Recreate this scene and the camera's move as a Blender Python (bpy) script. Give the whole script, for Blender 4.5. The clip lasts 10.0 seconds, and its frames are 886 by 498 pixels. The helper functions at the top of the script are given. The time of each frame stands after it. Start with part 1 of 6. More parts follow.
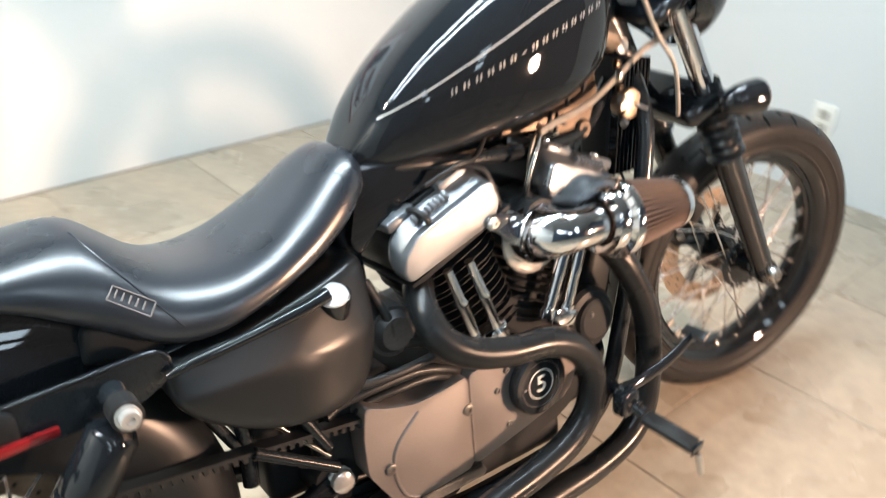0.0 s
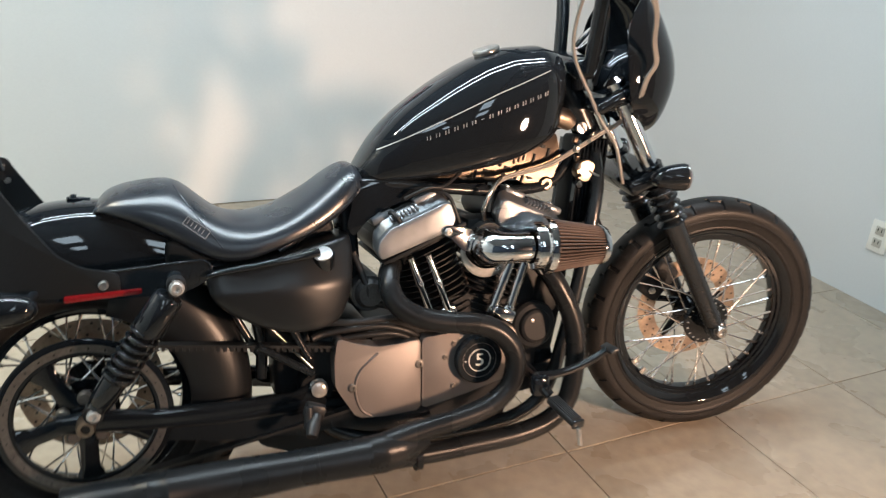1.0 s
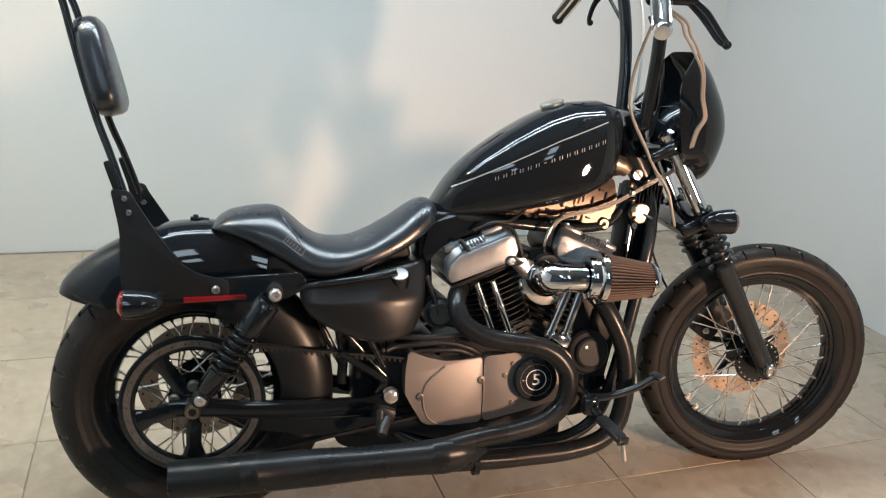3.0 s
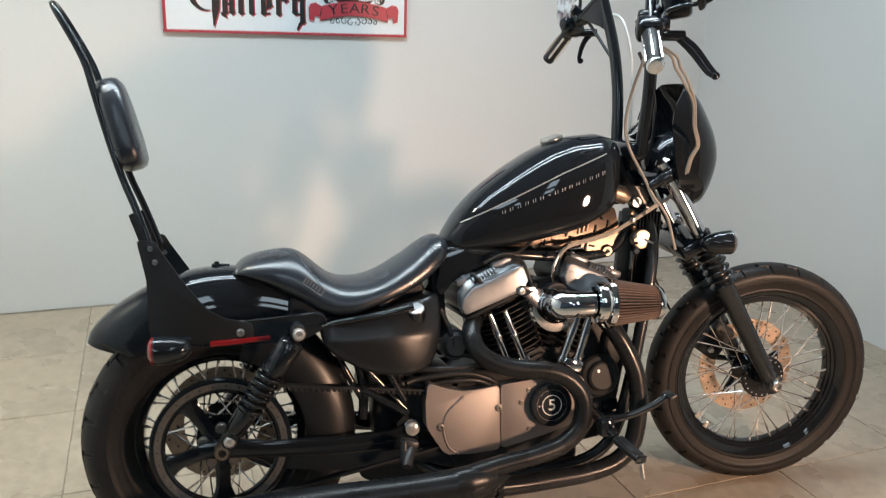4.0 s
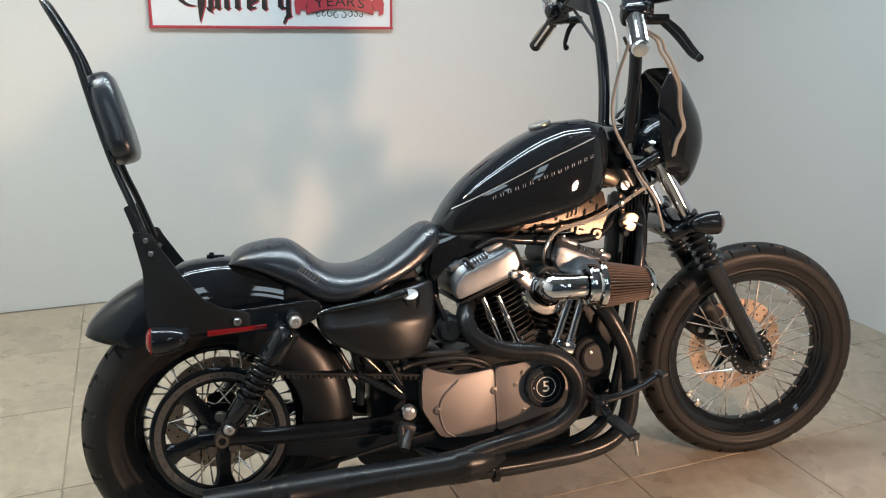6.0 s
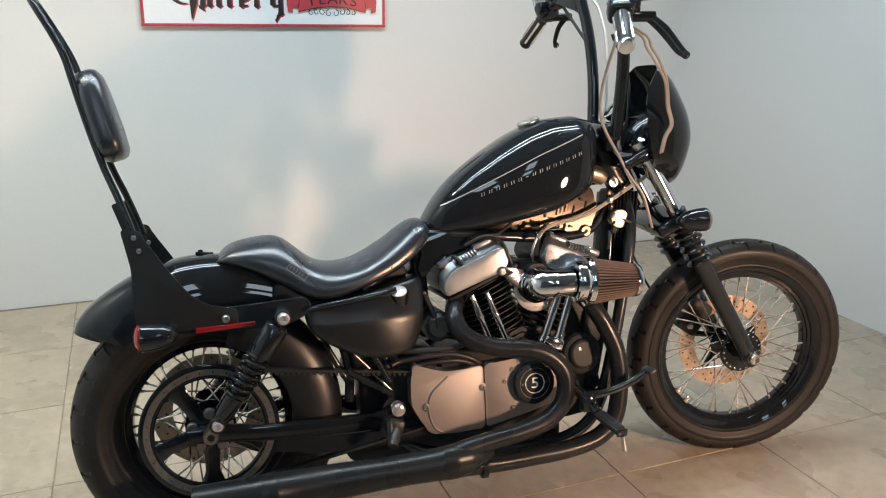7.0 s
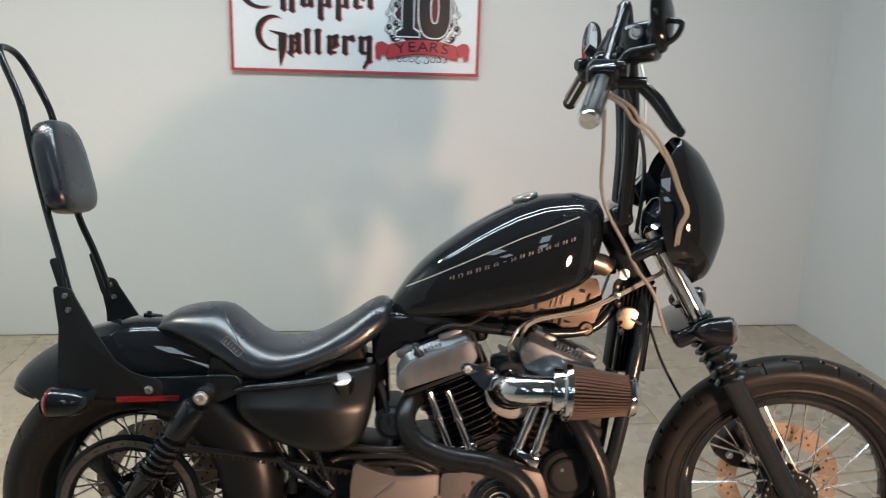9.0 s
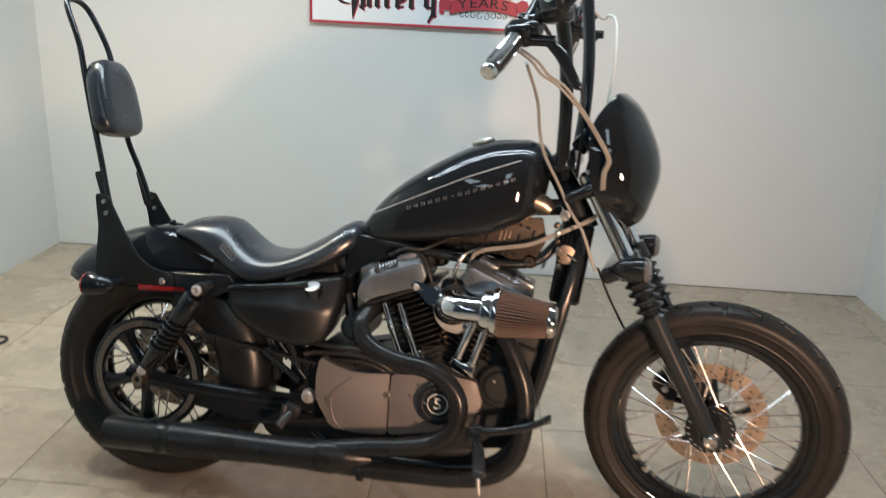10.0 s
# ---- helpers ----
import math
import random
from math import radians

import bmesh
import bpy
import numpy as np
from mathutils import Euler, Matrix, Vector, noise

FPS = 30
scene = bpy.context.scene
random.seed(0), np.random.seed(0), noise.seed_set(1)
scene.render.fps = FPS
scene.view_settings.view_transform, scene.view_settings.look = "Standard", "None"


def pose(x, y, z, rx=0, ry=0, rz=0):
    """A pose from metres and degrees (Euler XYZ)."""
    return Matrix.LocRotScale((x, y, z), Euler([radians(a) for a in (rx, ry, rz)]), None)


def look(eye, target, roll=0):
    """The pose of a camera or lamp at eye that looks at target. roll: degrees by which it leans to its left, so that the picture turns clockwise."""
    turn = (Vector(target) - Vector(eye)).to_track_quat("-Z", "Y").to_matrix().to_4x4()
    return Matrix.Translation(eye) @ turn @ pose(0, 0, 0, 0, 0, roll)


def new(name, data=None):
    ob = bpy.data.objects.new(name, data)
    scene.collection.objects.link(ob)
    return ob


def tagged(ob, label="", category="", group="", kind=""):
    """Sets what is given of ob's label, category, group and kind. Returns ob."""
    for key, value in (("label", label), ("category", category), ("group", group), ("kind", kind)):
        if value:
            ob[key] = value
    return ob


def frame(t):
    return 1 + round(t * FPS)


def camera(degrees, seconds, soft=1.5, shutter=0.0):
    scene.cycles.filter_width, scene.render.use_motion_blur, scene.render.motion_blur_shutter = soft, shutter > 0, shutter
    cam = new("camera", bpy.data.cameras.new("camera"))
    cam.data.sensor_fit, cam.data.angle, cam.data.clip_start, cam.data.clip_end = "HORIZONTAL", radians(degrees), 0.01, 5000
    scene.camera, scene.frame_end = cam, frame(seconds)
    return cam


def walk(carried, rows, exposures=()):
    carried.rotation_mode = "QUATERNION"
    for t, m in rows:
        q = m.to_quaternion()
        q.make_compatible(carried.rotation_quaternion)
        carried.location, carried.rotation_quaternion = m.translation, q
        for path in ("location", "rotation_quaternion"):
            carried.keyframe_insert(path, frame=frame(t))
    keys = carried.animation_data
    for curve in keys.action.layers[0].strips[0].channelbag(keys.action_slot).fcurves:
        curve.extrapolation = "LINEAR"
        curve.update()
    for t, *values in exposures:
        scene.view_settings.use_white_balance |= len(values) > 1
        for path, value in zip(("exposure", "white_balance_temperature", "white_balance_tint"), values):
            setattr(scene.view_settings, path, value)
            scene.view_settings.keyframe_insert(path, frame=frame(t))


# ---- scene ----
cam = camera(58.7, 10.0, soft=1.1, shutter=0.8)
PATH = [
    (0, (0.134, -0.504, 1.195), (1.317, 0.786, 0.226), 2.2),
    (0.5, (0.222, -0.895, 1.267), (1.102, 0.698, 0.438), 2.2),
    (1, (0.16, -1.182, 1.298), (1.006, 0.45, 0.511), 4.8),
    (1.5, (0.194, -1.322, 1.319), (0.913, 0.39, 0.575), 4.7),
    (2, (0.214, -1.368, 1.306), (0.875, 0.381, 0.595), 4.6),
    (2.5, (0.165, -1.393, 1.308), (0.811, 0.369, 0.617), 5.4),
    (4, (0.035, -1.469, 1.316), (0.719, 0.325, 0.755), 1.9),
    (4.5, (-0.002, -1.496, 1.311), (0.691, 0.309, 0.801), 1.2),
    (5, (-0.001, -1.503, 1.307), (0.703, 0.303, 0.812), 1.1),
    (5.5, (0.002, -1.501, 1.301), (0.713, 0.294, 0.776), 1.2),
    (6, (0.017, -1.495, 1.303), (0.725, 0.285, 0.729), 0.8),
    (7.5, (0.038, -1.514, 1.301), (0.752, 0.261, 0.72), 0.8),
    (8, (0.077, -1.502, 1.304), (0.742, 0.287, 0.706), 0.4),
    (8.5, (0.329, -1.458, 1.331), (0.773, 0.418, 0.797), 1.3),
    (9, (0.627, -1.383, 1.351), (0.873, 0.539, 0.854), 1.8),
    (9.5, (0.934, -1.521, 1.358), (0.884, 0.4, 0.804), 1.9),
    (10, (1.08, -1.672, 1.382), (0.959, 0.227, 0.766), 2.7),
]
EXPO = [(0.0, 1.20), (0.5, 0.84), (1.0, 0.54), (1.5, 0.48), (2.5, 0.42), (4.0, 0.27), (4.5, 0.13), (5.0, 0.09), (5.5, 0.09), (6.0, 0.22), (7.5, 0.35), (8.0, 0.31), (8.5, 0.19), (9.0, 0.06), (9.5, -0.18), (10.0, 0.18)]
walk(cam, [(t, look(eye, target, roll)) for t, eye, target, roll in PATH], EXPO)

# ---- light ----
ROOM_X0, ROOM_X1, ROOM_Y0, ROOM_Y1, ROOM_H = -1.265, 2.966, -6.5, 2.261, 2.75
world = bpy.data.worlds.new("room_air")
world.use_nodes = True
world.node_tree.nodes["Background"].inputs[0].default_value = (0.5, 0.55, 0.6, 1)
world.node_tree.nodes["Background"].inputs[1].default_value = 0.05
scene.world = world


def area_lamp(name, m, sx, sy, watts, colour):
    lamp = bpy.data.lights.new(name, "AREA")
    lamp.shape, lamp.size, lamp.size_y, lamp.energy, lamp.color = "RECTANGLE", sx, sy, watts, colour
    ob = new(name, lamp)
    ob.matrix_world = m
    return ob


# ceiling tubes, cool white
TUBE_LONG = 2.9
TUBES = [(0.70, 0.35), (0.70, 0.68)]
for tx, ty in TUBES:
    area_lamp("tube_light", look((tx, ty, ROOM_H - 0.10), (tx, ty, 0)), TUBE_LONG, 0.05, 27, (0.70, 0.84, 0.935))
# ceiling panels over the showroom behind
PANELS = [(-0.42, -2.55), (1.0, -3.0), (-0.5, -4.9), (1.05, -4.9)]
for tx, ty in PANELS:
    area_lamp("panel_light", look((tx, ty, ROOM_H - 0.075), (tx, ty, 0)), 0.34, 1.2, 7, (0.68, 0.85, 0.98))
# warm halogen flood standing on the floor, low and to the front of the motorcycle
FLOOD = Vector((1.98, -1.75, 0.82))
# yellowish spot over the back corner of the bay
SPOT = Vector((-0.85, 0.75, ROOM_H - 0.12))
spot_light = area_lamp("spot_light", look(SPOT, (-0.9, 1.05, 0)), 0.12, 0.12, 11.5, (1.0, 0.91, 0.71))
spot_light.data.spread = math.radians(112)
flood_pose = look(FLOOD, (1.02, 1.0, 0.38))
flood_light = area_lamp("flood_light", flood_pose, 0.15, 0.23, 12.8, (1.0, 0.62, 0.41))
flood_light.data.spread = math.radians(84)
flood_light.data.shape = "ELLIPSE"


# ---- materials ----
def material(name, colour, rough=0.5, metal=0.0, grain=40.0, vary=0.12, bump=0.05, coat=0.0, big=3.0, depth=0.002, spread=0.1, emit=0.0, random_part=0.0, spec=0.5):
    m = bpy.data.materials.new(name)
    m.use_nodes = True
    nt = m.node_tree
    b = nt.nodes["Principled BSDF"]
    b.inputs["Metallic"].default_value = metal
    b.inputs["Coat Weight"].default_value = coat
    b.inputs["Specular IOR Level"].default_value = spec
    b.inputs["Coat Roughness"].default_value = 0.03
    tc = nt.nodes.new("ShaderNodeTexCoord")
    n1 = nt.nodes.new("ShaderNodeTexNoise")
    n1.inputs["Scale"].default_value, n1.inputs["Detail"].default_value = grain, 6
    n2 = nt.nodes.new("ShaderNodeTexNoise")
    n2.inputs["Scale"].default_value, n2.inputs["Detail"].default_value = big, 4
    place = tc.outputs["Object"]
    if random_part:
        who = nt.nodes.new("ShaderNodeObjectInfo")
        far = nt.nodes.new("ShaderNodeVectorMath")
        far.operation = "SCALE"
        far.inputs[0].default_value = (37.0, 53.0, 71.0)
        nt.links.new(who.outputs["Random"], far.inputs["Scale"])
        shift = nt.nodes.new("ShaderNodeVectorMath")
        nt.links.new(place, shift.inputs[0])
        nt.links.new(far.outputs["Vector"], shift.inputs[1])
        place = shift.outputs["Vector"]
    for n in (n1, n2):
        nt.links.new(place, n.inputs["Vector"])
    add = nt.nodes.new("ShaderNodeMath")
    add.operation = "ADD"
    nt.links.new(n1.outputs["Fac"], add.inputs[0])
    nt.links.new(n2.outputs["Fac"], add.inputs[1])
    half = nt.nodes.new("ShaderNodeMath")
    half.operation = "MULTIPLY"
    half.inputs[1].default_value = 0.5
    nt.links.new(add.outputs[0], half.inputs[0])
    ramp = nt.nodes.new("ShaderNodeValToRGB")
    lo = [max(0.0, c * (1 - vary)) for c in colour]
    hi = [min(1.0, c * (1 + vary)) for c in colour]
    ramp.color_ramp.elements[0].position, ramp.color_ramp.elements[1].position = 0.35, 0.65
    ramp.color_ramp.elements[0].color, ramp.color_ramp.elements[1].color = (*lo, 1), (*hi, 1)
    nt.links.new(half.outputs[0], ramp.inputs["Fac"])
    out = ramp.outputs["Color"]
    if random_part:
        info = nt.nodes.new("ShaderNodeObjectInfo")
        hsv = nt.nodes.new("ShaderNodeHueSaturation")
        mr = nt.nodes.new("ShaderNodeMapRange")
        mr.inputs["To Min"].default_value, mr.inputs["To Max"].default_value = 1 - random_part, 1 + random_part
        nt.links.new(info.outputs["Random"], mr.inputs["Value"])
        nt.links.new(mr.outputs["Result"], hsv.inputs["Value"])
        nt.links.new(out, hsv.inputs["Color"])
        out = hsv.outputs["Color"]
    nt.links.new(out, b.inputs["Base Color"])
    mr = nt.nodes.new("ShaderNodeMapRange")
    mr.inputs["From Min"].default_value, mr.inputs["From Max"].default_value = 0.3, 0.7
    mr.inputs["To Min"].default_value = max(0.02, rough - spread * rough)
    mr.inputs["To Max"].default_value = min(1.0, rough + spread * rough)
    nt.links.new(n2.outputs["Fac"], mr.inputs["Value"])
    nt.links.new(mr.outputs["Result"], b.inputs["Roughness"])
    if bump:
        bp = nt.nodes.new("ShaderNodeBump")
        bp.inputs["Strength"].default_value, bp.inputs["Distance"].default_value = bump, depth
        nt.links.new(n1.outputs["Fac"], bp.inputs["Height"])
        nt.links.new(bp.outputs["Normal"], b.inputs["Normal"])
    if emit:
        b.inputs["Emission Color"].default_value = (*colour, 1)
        b.inputs["Emission Strength"].default_value = emit
    return m


GLOSS_BLACK = material("gloss_black_paint", (0.0100, 0.0125, 0.0155), 0.35, coat=1.0, grain=900, vary=0.3, bump=0.0, spec=0.0)
SATIN_BLACK = material("satin_black_paint", (0.0125, 0.0160, 0.0195), 0.22, spec=0.48, grain=300, vary=0.3, bump=0.05, depth=0.0005)
PLATE_BLACK = material("powder_black", (0.0135, 0.0165, 0.0190), 0.5, spec=0.2, grain=500, vary=0.3, bump=0.1, depth=0.0005)
DENIM_BLACK = material("denim_black_paint", (0.0105, 0.0122, 0.0140), 0.33, spec=0.45, grain=700, vary=0.25, bump=0.06, depth=0.0004)
PIPE_BLACK = material("exhaust_black_ceramic", (0.0130, 0.0146, 0.0162), 0.29, metal=0.05, spec=0.24, grain=200, vary=0.15, bump=0.05, depth=0.0005, big=8, spread=0.3)
ENGINE_BLACK = material("engine_wrinkle_black", (0.0205, 0.0225, 0.0245), 0.46, spec=0.14, grain=500, vary=0.3, bump=0.25, depth=0.0006)
# tan with the flood's warm light put into the metal colour
WARM_LIT_METAL = material("warm_lit_metal", (0.33, 0.25, 0.195), 0.5, metal=0.4, grain=80, vary=0.25, bump=0.1, depth=0.0005)
CHROME = material("chrome", (0.80, 0.80, 0.81), 0.07, metal=1.0, grain=30, vary=0.03, bump=0.0)
ALU = material("polished_aluminium", (0.225, 0.242, 0.262), 0.37, metal=0.75, grain=50, vary=0.1, bump=0.05, depth=0.0006, big=14, spread=0.3)
COVER_GREY = material("silver_powder_coat", (0.205, 0.182, 0.172), 0.44, metal=0.4, grain=600, vary=0.1, bump=0.12, depth=0.0005, big=9)
BRIGHT_BOLT = material("bright_plated_steel", (0.72, 0.70, 0.67), 0.20, metal=0.6, grain=90, vary=0.12, bump=0.02)
CAP_STEEL = material("brushed_cap_steel", (0.60, 0.63, 0.66), 0.30, metal=0.4, grain=200, vary=0.06, bump=0.02)
SPOKE = material("bright_spoke_steel", (0.85, 0.84, 0.82), 0.13, metal=0.85, grain=60, vary=0.08, bump=0.0)
STEEL = material("zinc_steel", (0.58, 0.57, 0.55), 0.28, metal=1.0, grain=90, vary=0.15, bump=0.03)
# steel whose colour carries the warm tone of the flood light
WARM_TINT_STEEL = material("bright_bracket_steel", (0.088, 0.069, 0.055), 0.34, metal=1.0, grain=70, vary=0.2, bump=0.1, depth=0.0006)
DISC = material("brake_disc_steel", (0.46, 0.36, 0.28), 0.34, metal=1.0, grain=120, vary=0.2, bump=0.05, depth=0.0004)
LEATHER = material("black_vinyl", (0.0120, 0.0172, 0.0255), 0.29, spec=1.0, grain=300, vary=0.25, bump=0.07, depth=0.0006, big=12, spread=0.12)
RUBBER = material("tyre_rubber", (0.0175, 0.0170, 0.0168), 0.46, spec=0.22, grain=150, vary=0.35, bump=0.2, depth=0.0008, big=7)
GRIP_RUBBER = material("grip_rubber", (0.021, 0.0215, 0.0225), 0.42, spec=0.4, grain=300, vary=0.2, bump=0.1, depth=0.0005)
PULLEY_GREY = material("worn_pulley_steel", (0.18, 0.165, 0.15), 0.42, metal=0.55, grain=120, vary=0.3, bump=0.05, depth=0.0004)
FILTER = material("pleated_filter_gauze", (0.10, 0.068, 0.055), 0.7, metal=0.1, grain=700, vary=0.45, bump=0.5, depth=0.0008)
RED_LENS = material("red_lens", (0.26, 0.011, 0.013), 0.15, coat=0.6, grain=200, vary=0.2, bump=0.0)
AMBER_LENS = material("smoke_lens", (0.10, 0.10, 0.11), 0.1, coat=0.8, grain=200, vary=0.2, bump=0.0)
CABLE = material("braided_steel_cable", (0.30, 0.285, 0.26), 0.45, metal=0.15, grain=900, vary=0.3, bump=0.3, depth=0.0005)
CABLE_CLEAR = material("clear_coated_cable", (0.66, 0.66, 0.62), 0.4, metal=0.2, grain=900, vary=0.2, bump=0.2, depth=0.0004)
BADGE = material("silver_badge", (0.46, 0.46, 0.45), 0.4, metal=0.4, grain=300, vary=0.1, bump=0.0)
# near-black that stands in for the shade inside holes and slots
HOLE_SHADE = material("hole_shade", (0.012, 0.012, 0.012), 0.3, grain=300, vary=0.2, bump=0.0)
WHITE_INK = material("pale_enamel", (0.75, 0.73, 0.68), 0.4, grain=300, vary=0.05, bump=0.0)
SEAM_GREY = material("embroidery_thread", (0.17, 0.17, 0.175), 0.7, grain=900, vary=0.3, bump=0.3, depth=0.0004)
WALL = material("painted_plaster", (0.66, 0.675, 0.665), 0.75, grain=120, vary=0.02, bump=0.12, big=1.1, depth=0.0012)
# dark blue-grey chosen for dim, cool reflections in the black paint
UNSEEN_WALL = material("unseen_wall_dark", (0.085, 0.105, 0.135), 0.8, grain=120, vary=0.05, bump=0.1, big=1.1)
CEIL = material("ceiling_paint", (0.27, 0.30, 0.33), 0.85, grain=90, vary=0.03, bump=0.1)
STARTER_GREY = material("cast_starter_grey", (0.07, 0.072, 0.075), 0.5, metal=0.3, grain=200, vary=0.3, bump=0.2, depth=0.0006)
GROUT = material("grout", (0.26, 0.22, 0.17), 0.85, grain=200, vary=0.25, bump=0.3)
SIGN_WHITE = material("sign_board_white", (0.84, 0.91, 0.95), 0.35, grain=60, vary=0.02, bump=0.0)
SIGN_RED = material("sign_red", (0.45, 0.05, 0.07), 0.4, grain=60, vary=0.06, bump=0.0)
SIGN_BLACK = material("sign_black", (0.016, 0.015, 0.017), 0.4, grain=60, vary=0.1, bump=0.0)
SIGN_GREY = material("sign_grey", (0.42, 0.44, 0.47), 0.4, grain=60, vary=0.15, bump=0.0)
SIGN_MAROON = material("sign_maroon", (0.12, 0.02, 0.025), 0.4, grain=60, vary=0.2, bump=0.0)
PLASTIC_WHITE = material("ivory_plastic", (0.84, 0.82, 0.75), 0.4, grain=60, vary=0.03, bump=0.0)
SOCKET_GREY = material("socket_plastic", (0.50, 0.47, 0.40), 0.4, grain=60, vary=0.03, bump=0.0)
TUBE_GLOW = material("tube_glow", (0.9, 0.97, 1.0), 0.5, grain=10, vary=0.0, bump=0.0, emit=9.0)


def tile_material():
    m = material("ceramic_floor_tile", (0.375, 0.312, 0.235), 0.30, grain=26, vary=0.17, bump=0.06, depth=0.001, big=4.5, spread=0.45, random_part=0.06)
    return m


TILE = tile_material()


# ---- mesh tools ----
def smooth(bm, angle=40):
    lim = radians(angle)
    bm.normal_update()
    for f in bm.faces:
        f.smooth = True
    for e in bm.edges:
        e.smooth = len(e.link_faces) == 2 and e.calc_face_angle(0) < lim


def part(name, bm, mat, parent, label="", steer=False, m=None, angle=40):
    if steer:
        for v in bm.verts:
            twist = max(0.0, min(1.0, (v.co.z - 0.85) / 0.25))
            v.co = (STEER_LOW @ v.co).lerp(STEER @ v.co, twist)
            v.co.y += FRONT_SET * max(0.0, 0.9 - v.co.z)
    bmesh.ops.recalc_face_normals(bm, faces=bm.faces[:])
    smooth(bm, angle)
    me = bpy.data.meshes.new(name)
    bm.to_mesh(me)
    bm.free()
    me.materials.append(mat)
    ob = new(name, me)
    ob.parent = parent
    if m is not None:
        ob.matrix_local = m
    if label:
        ob["label"] = label
    return ob


def spline(pts, n=8):
    """Points along a smooth curve through pts."""
    p = [Vector(q) for q in pts]
    p = [p[0] * 2 - p[1]] + p + [p[-1] * 2 - p[-2]]
    out = []
    for i in range(1, len(p) - 2):
        for k in range(n):
            t = k / n
            a, b, c, d = p[i - 1], p[i], p[i + 1], p[i + 2]
            out.append(0.5 * (2 * b + (c - a) * t + (2 * a - 5 * b + 4 * c - d) * t * t + (3 * b - a - 3 * c + d) * t ** 3))
    out.append(p[-2])
    return out


def interp(x, pairs):
    xs, ys = zip(*pairs)
    return float(np.interp(x, xs, ys))


def loft(bm, rings, closed=True, caps=True):
    vs = [[bm.verts.new(p) for p in r] for r in rings]
    n = len(vs[0])
    for a, b in zip(vs, vs[1:]):
        for i in range(n if closed else n - 1):
            j = (i + 1) % n
            bm.faces.new((a[i], a[j], b[j], b[i]))
    if caps and closed:
        bm.faces.new(vs[0][::-1])
        bm.faces.new(vs[-1])
    return vs


def tube(bm, path, radius, sides=14, caps=True, flat=1.0):
    """A round bar along a path; radius a number or a list along it."""
    path = [Vector(p) for p in path]
    n = len(path)
    rad = [radius] * n if not hasattr(radius, "__len__") else [float(np.interp(i / (n - 1), np.linspace(0, 1, len(radius)), radius)) for i in range(n)]
    up = Vector((0, 1, 0))
    rings = []
    for i, p in enumerate(path):
        d = (path[min(i + 1, n - 1)] - path[max(i - 1, 0)]).normalized()
        if abs(d.dot(up)) > 0.98:
            up = Vector((0, 0, 1)) if abs(d.z) < 0.9 else Vector((1, 0, 0))
        a = (up - d * up.dot(d)).normalized()
        b = d.cross(a)
        up = a
        rings.append([p + rad[i] * (math.cos(u) * a * flat + math.sin(u) * b) for u in (2 * math.pi * k / sides for k in range(sides))])
    loft(bm, rings, caps=caps)
    return bm


def lathe(bm, profile, origin=(0, 0, 0), axis=(0, 1, 0), n=48, closed=False):
    """Turns a profile of (radius, height) about an axis."""
    q = Vector(axis).normalized().to_track_quat("Z", "Y").to_matrix()
    o = Vector(origin)
    rows = []
    for r, h in profile:
        if r < 1e-6:
            rows.append([bm.verts.new(o + q @ Vector((0, 0, h)))])
        else:
            rows.append([bm.verts.new(o + q @ Vector((r * math.cos(2 * math.pi * k / n), r * math.sin(2 * math.pi * k / n), h))) for k in range(n)])
    pairs = list(zip(rows, rows[1:])) + ([(rows[-1], rows[0])] if closed else [])
    for a, b in pairs:
        for k in range(n):
            j = (k + 1) % n
            if len(a) == 1 and len(b) == 1:
                continue
            if len(a) == 1:
                bm.faces.new((a[0], b[j], b[k]))
            elif len(b) == 1:
                bm.faces.new((a[k], a[j], b[0]))
            else:
                bm.faces.new((a[k], a[j], b[j], b[k]))
    return bm


def bar(a, b, r, sides=12, bm=None, tip=0.0):
    bm = bm or bmesh.new()
    a, b = Vector(a), Vector(b)
    L = (b - a).length
    c = min(r * 0.25, L * 0.2)
    lathe(bm, [(0, 0), (r - c, 0), (r, c), (r, L - c), (r - c, L), (0, L)], a, b - a, sides)
    return bm


def plate(bm, outline, y0, y1, bevel=0.0):
    """A sheet cut to an outline of (x, z), between two depths y0 and y1."""
    a = [bm.verts.new((x, y0, z)) for x, z in outline]
    b = [bm.verts.new((x, y1, z)) for x, z in outline]
    n = len(a)
    faces = [bm.faces.new(a), bm.faces.new(b[::-1])]
    for i in range(n):
        faces.append(bm.faces.new((a[i], b[i], b[(i + 1) % n], a[(i + 1) % n])))
    if bevel:
        es = [e for f in faces[:2] for e in f.edges]
        bmesh.ops.bevel(bm, geom=es, offset=bevel, segments=2, affect="EDGES", profile=0.6)
    return bm


def block(bm, sx, sy, sz, m=Matrix(), bevel=0.004, seg=2):
    made = bmesh.ops.create_cube(bm, size=1, matrix=m @ Matrix.Diagonal((sx, sy, sz, 1)))
    if bevel:
        es = list({e for v in made["verts"] for e in v.link_edges})
        bmesh.ops.bevel(bm, geom=es, offset=bevel, segments=seg, affect="EDGES", profile=0.5)
    return bm


def round_outline(pts, n=6):
    """A closed smooth outline through corner points in (x, z)."""
    p = [Vector((x, z)) for x, z in pts]
    out = []
    L = len(p)
    for i in range(L):
        a, b, c, d = p[i - 1], p[i], p[(i + 1) % L], p[(i + 2) % L]
        for k in range(n):
            t = k / n
            q = 0.5 * (2 * b + (c - a) * t + (2 * a - 5 * b + 4 * c - d) * t * t + (3 * b - a - 3 * c + d) * t ** 3)
            out.append((q.x, q.y))
    return out


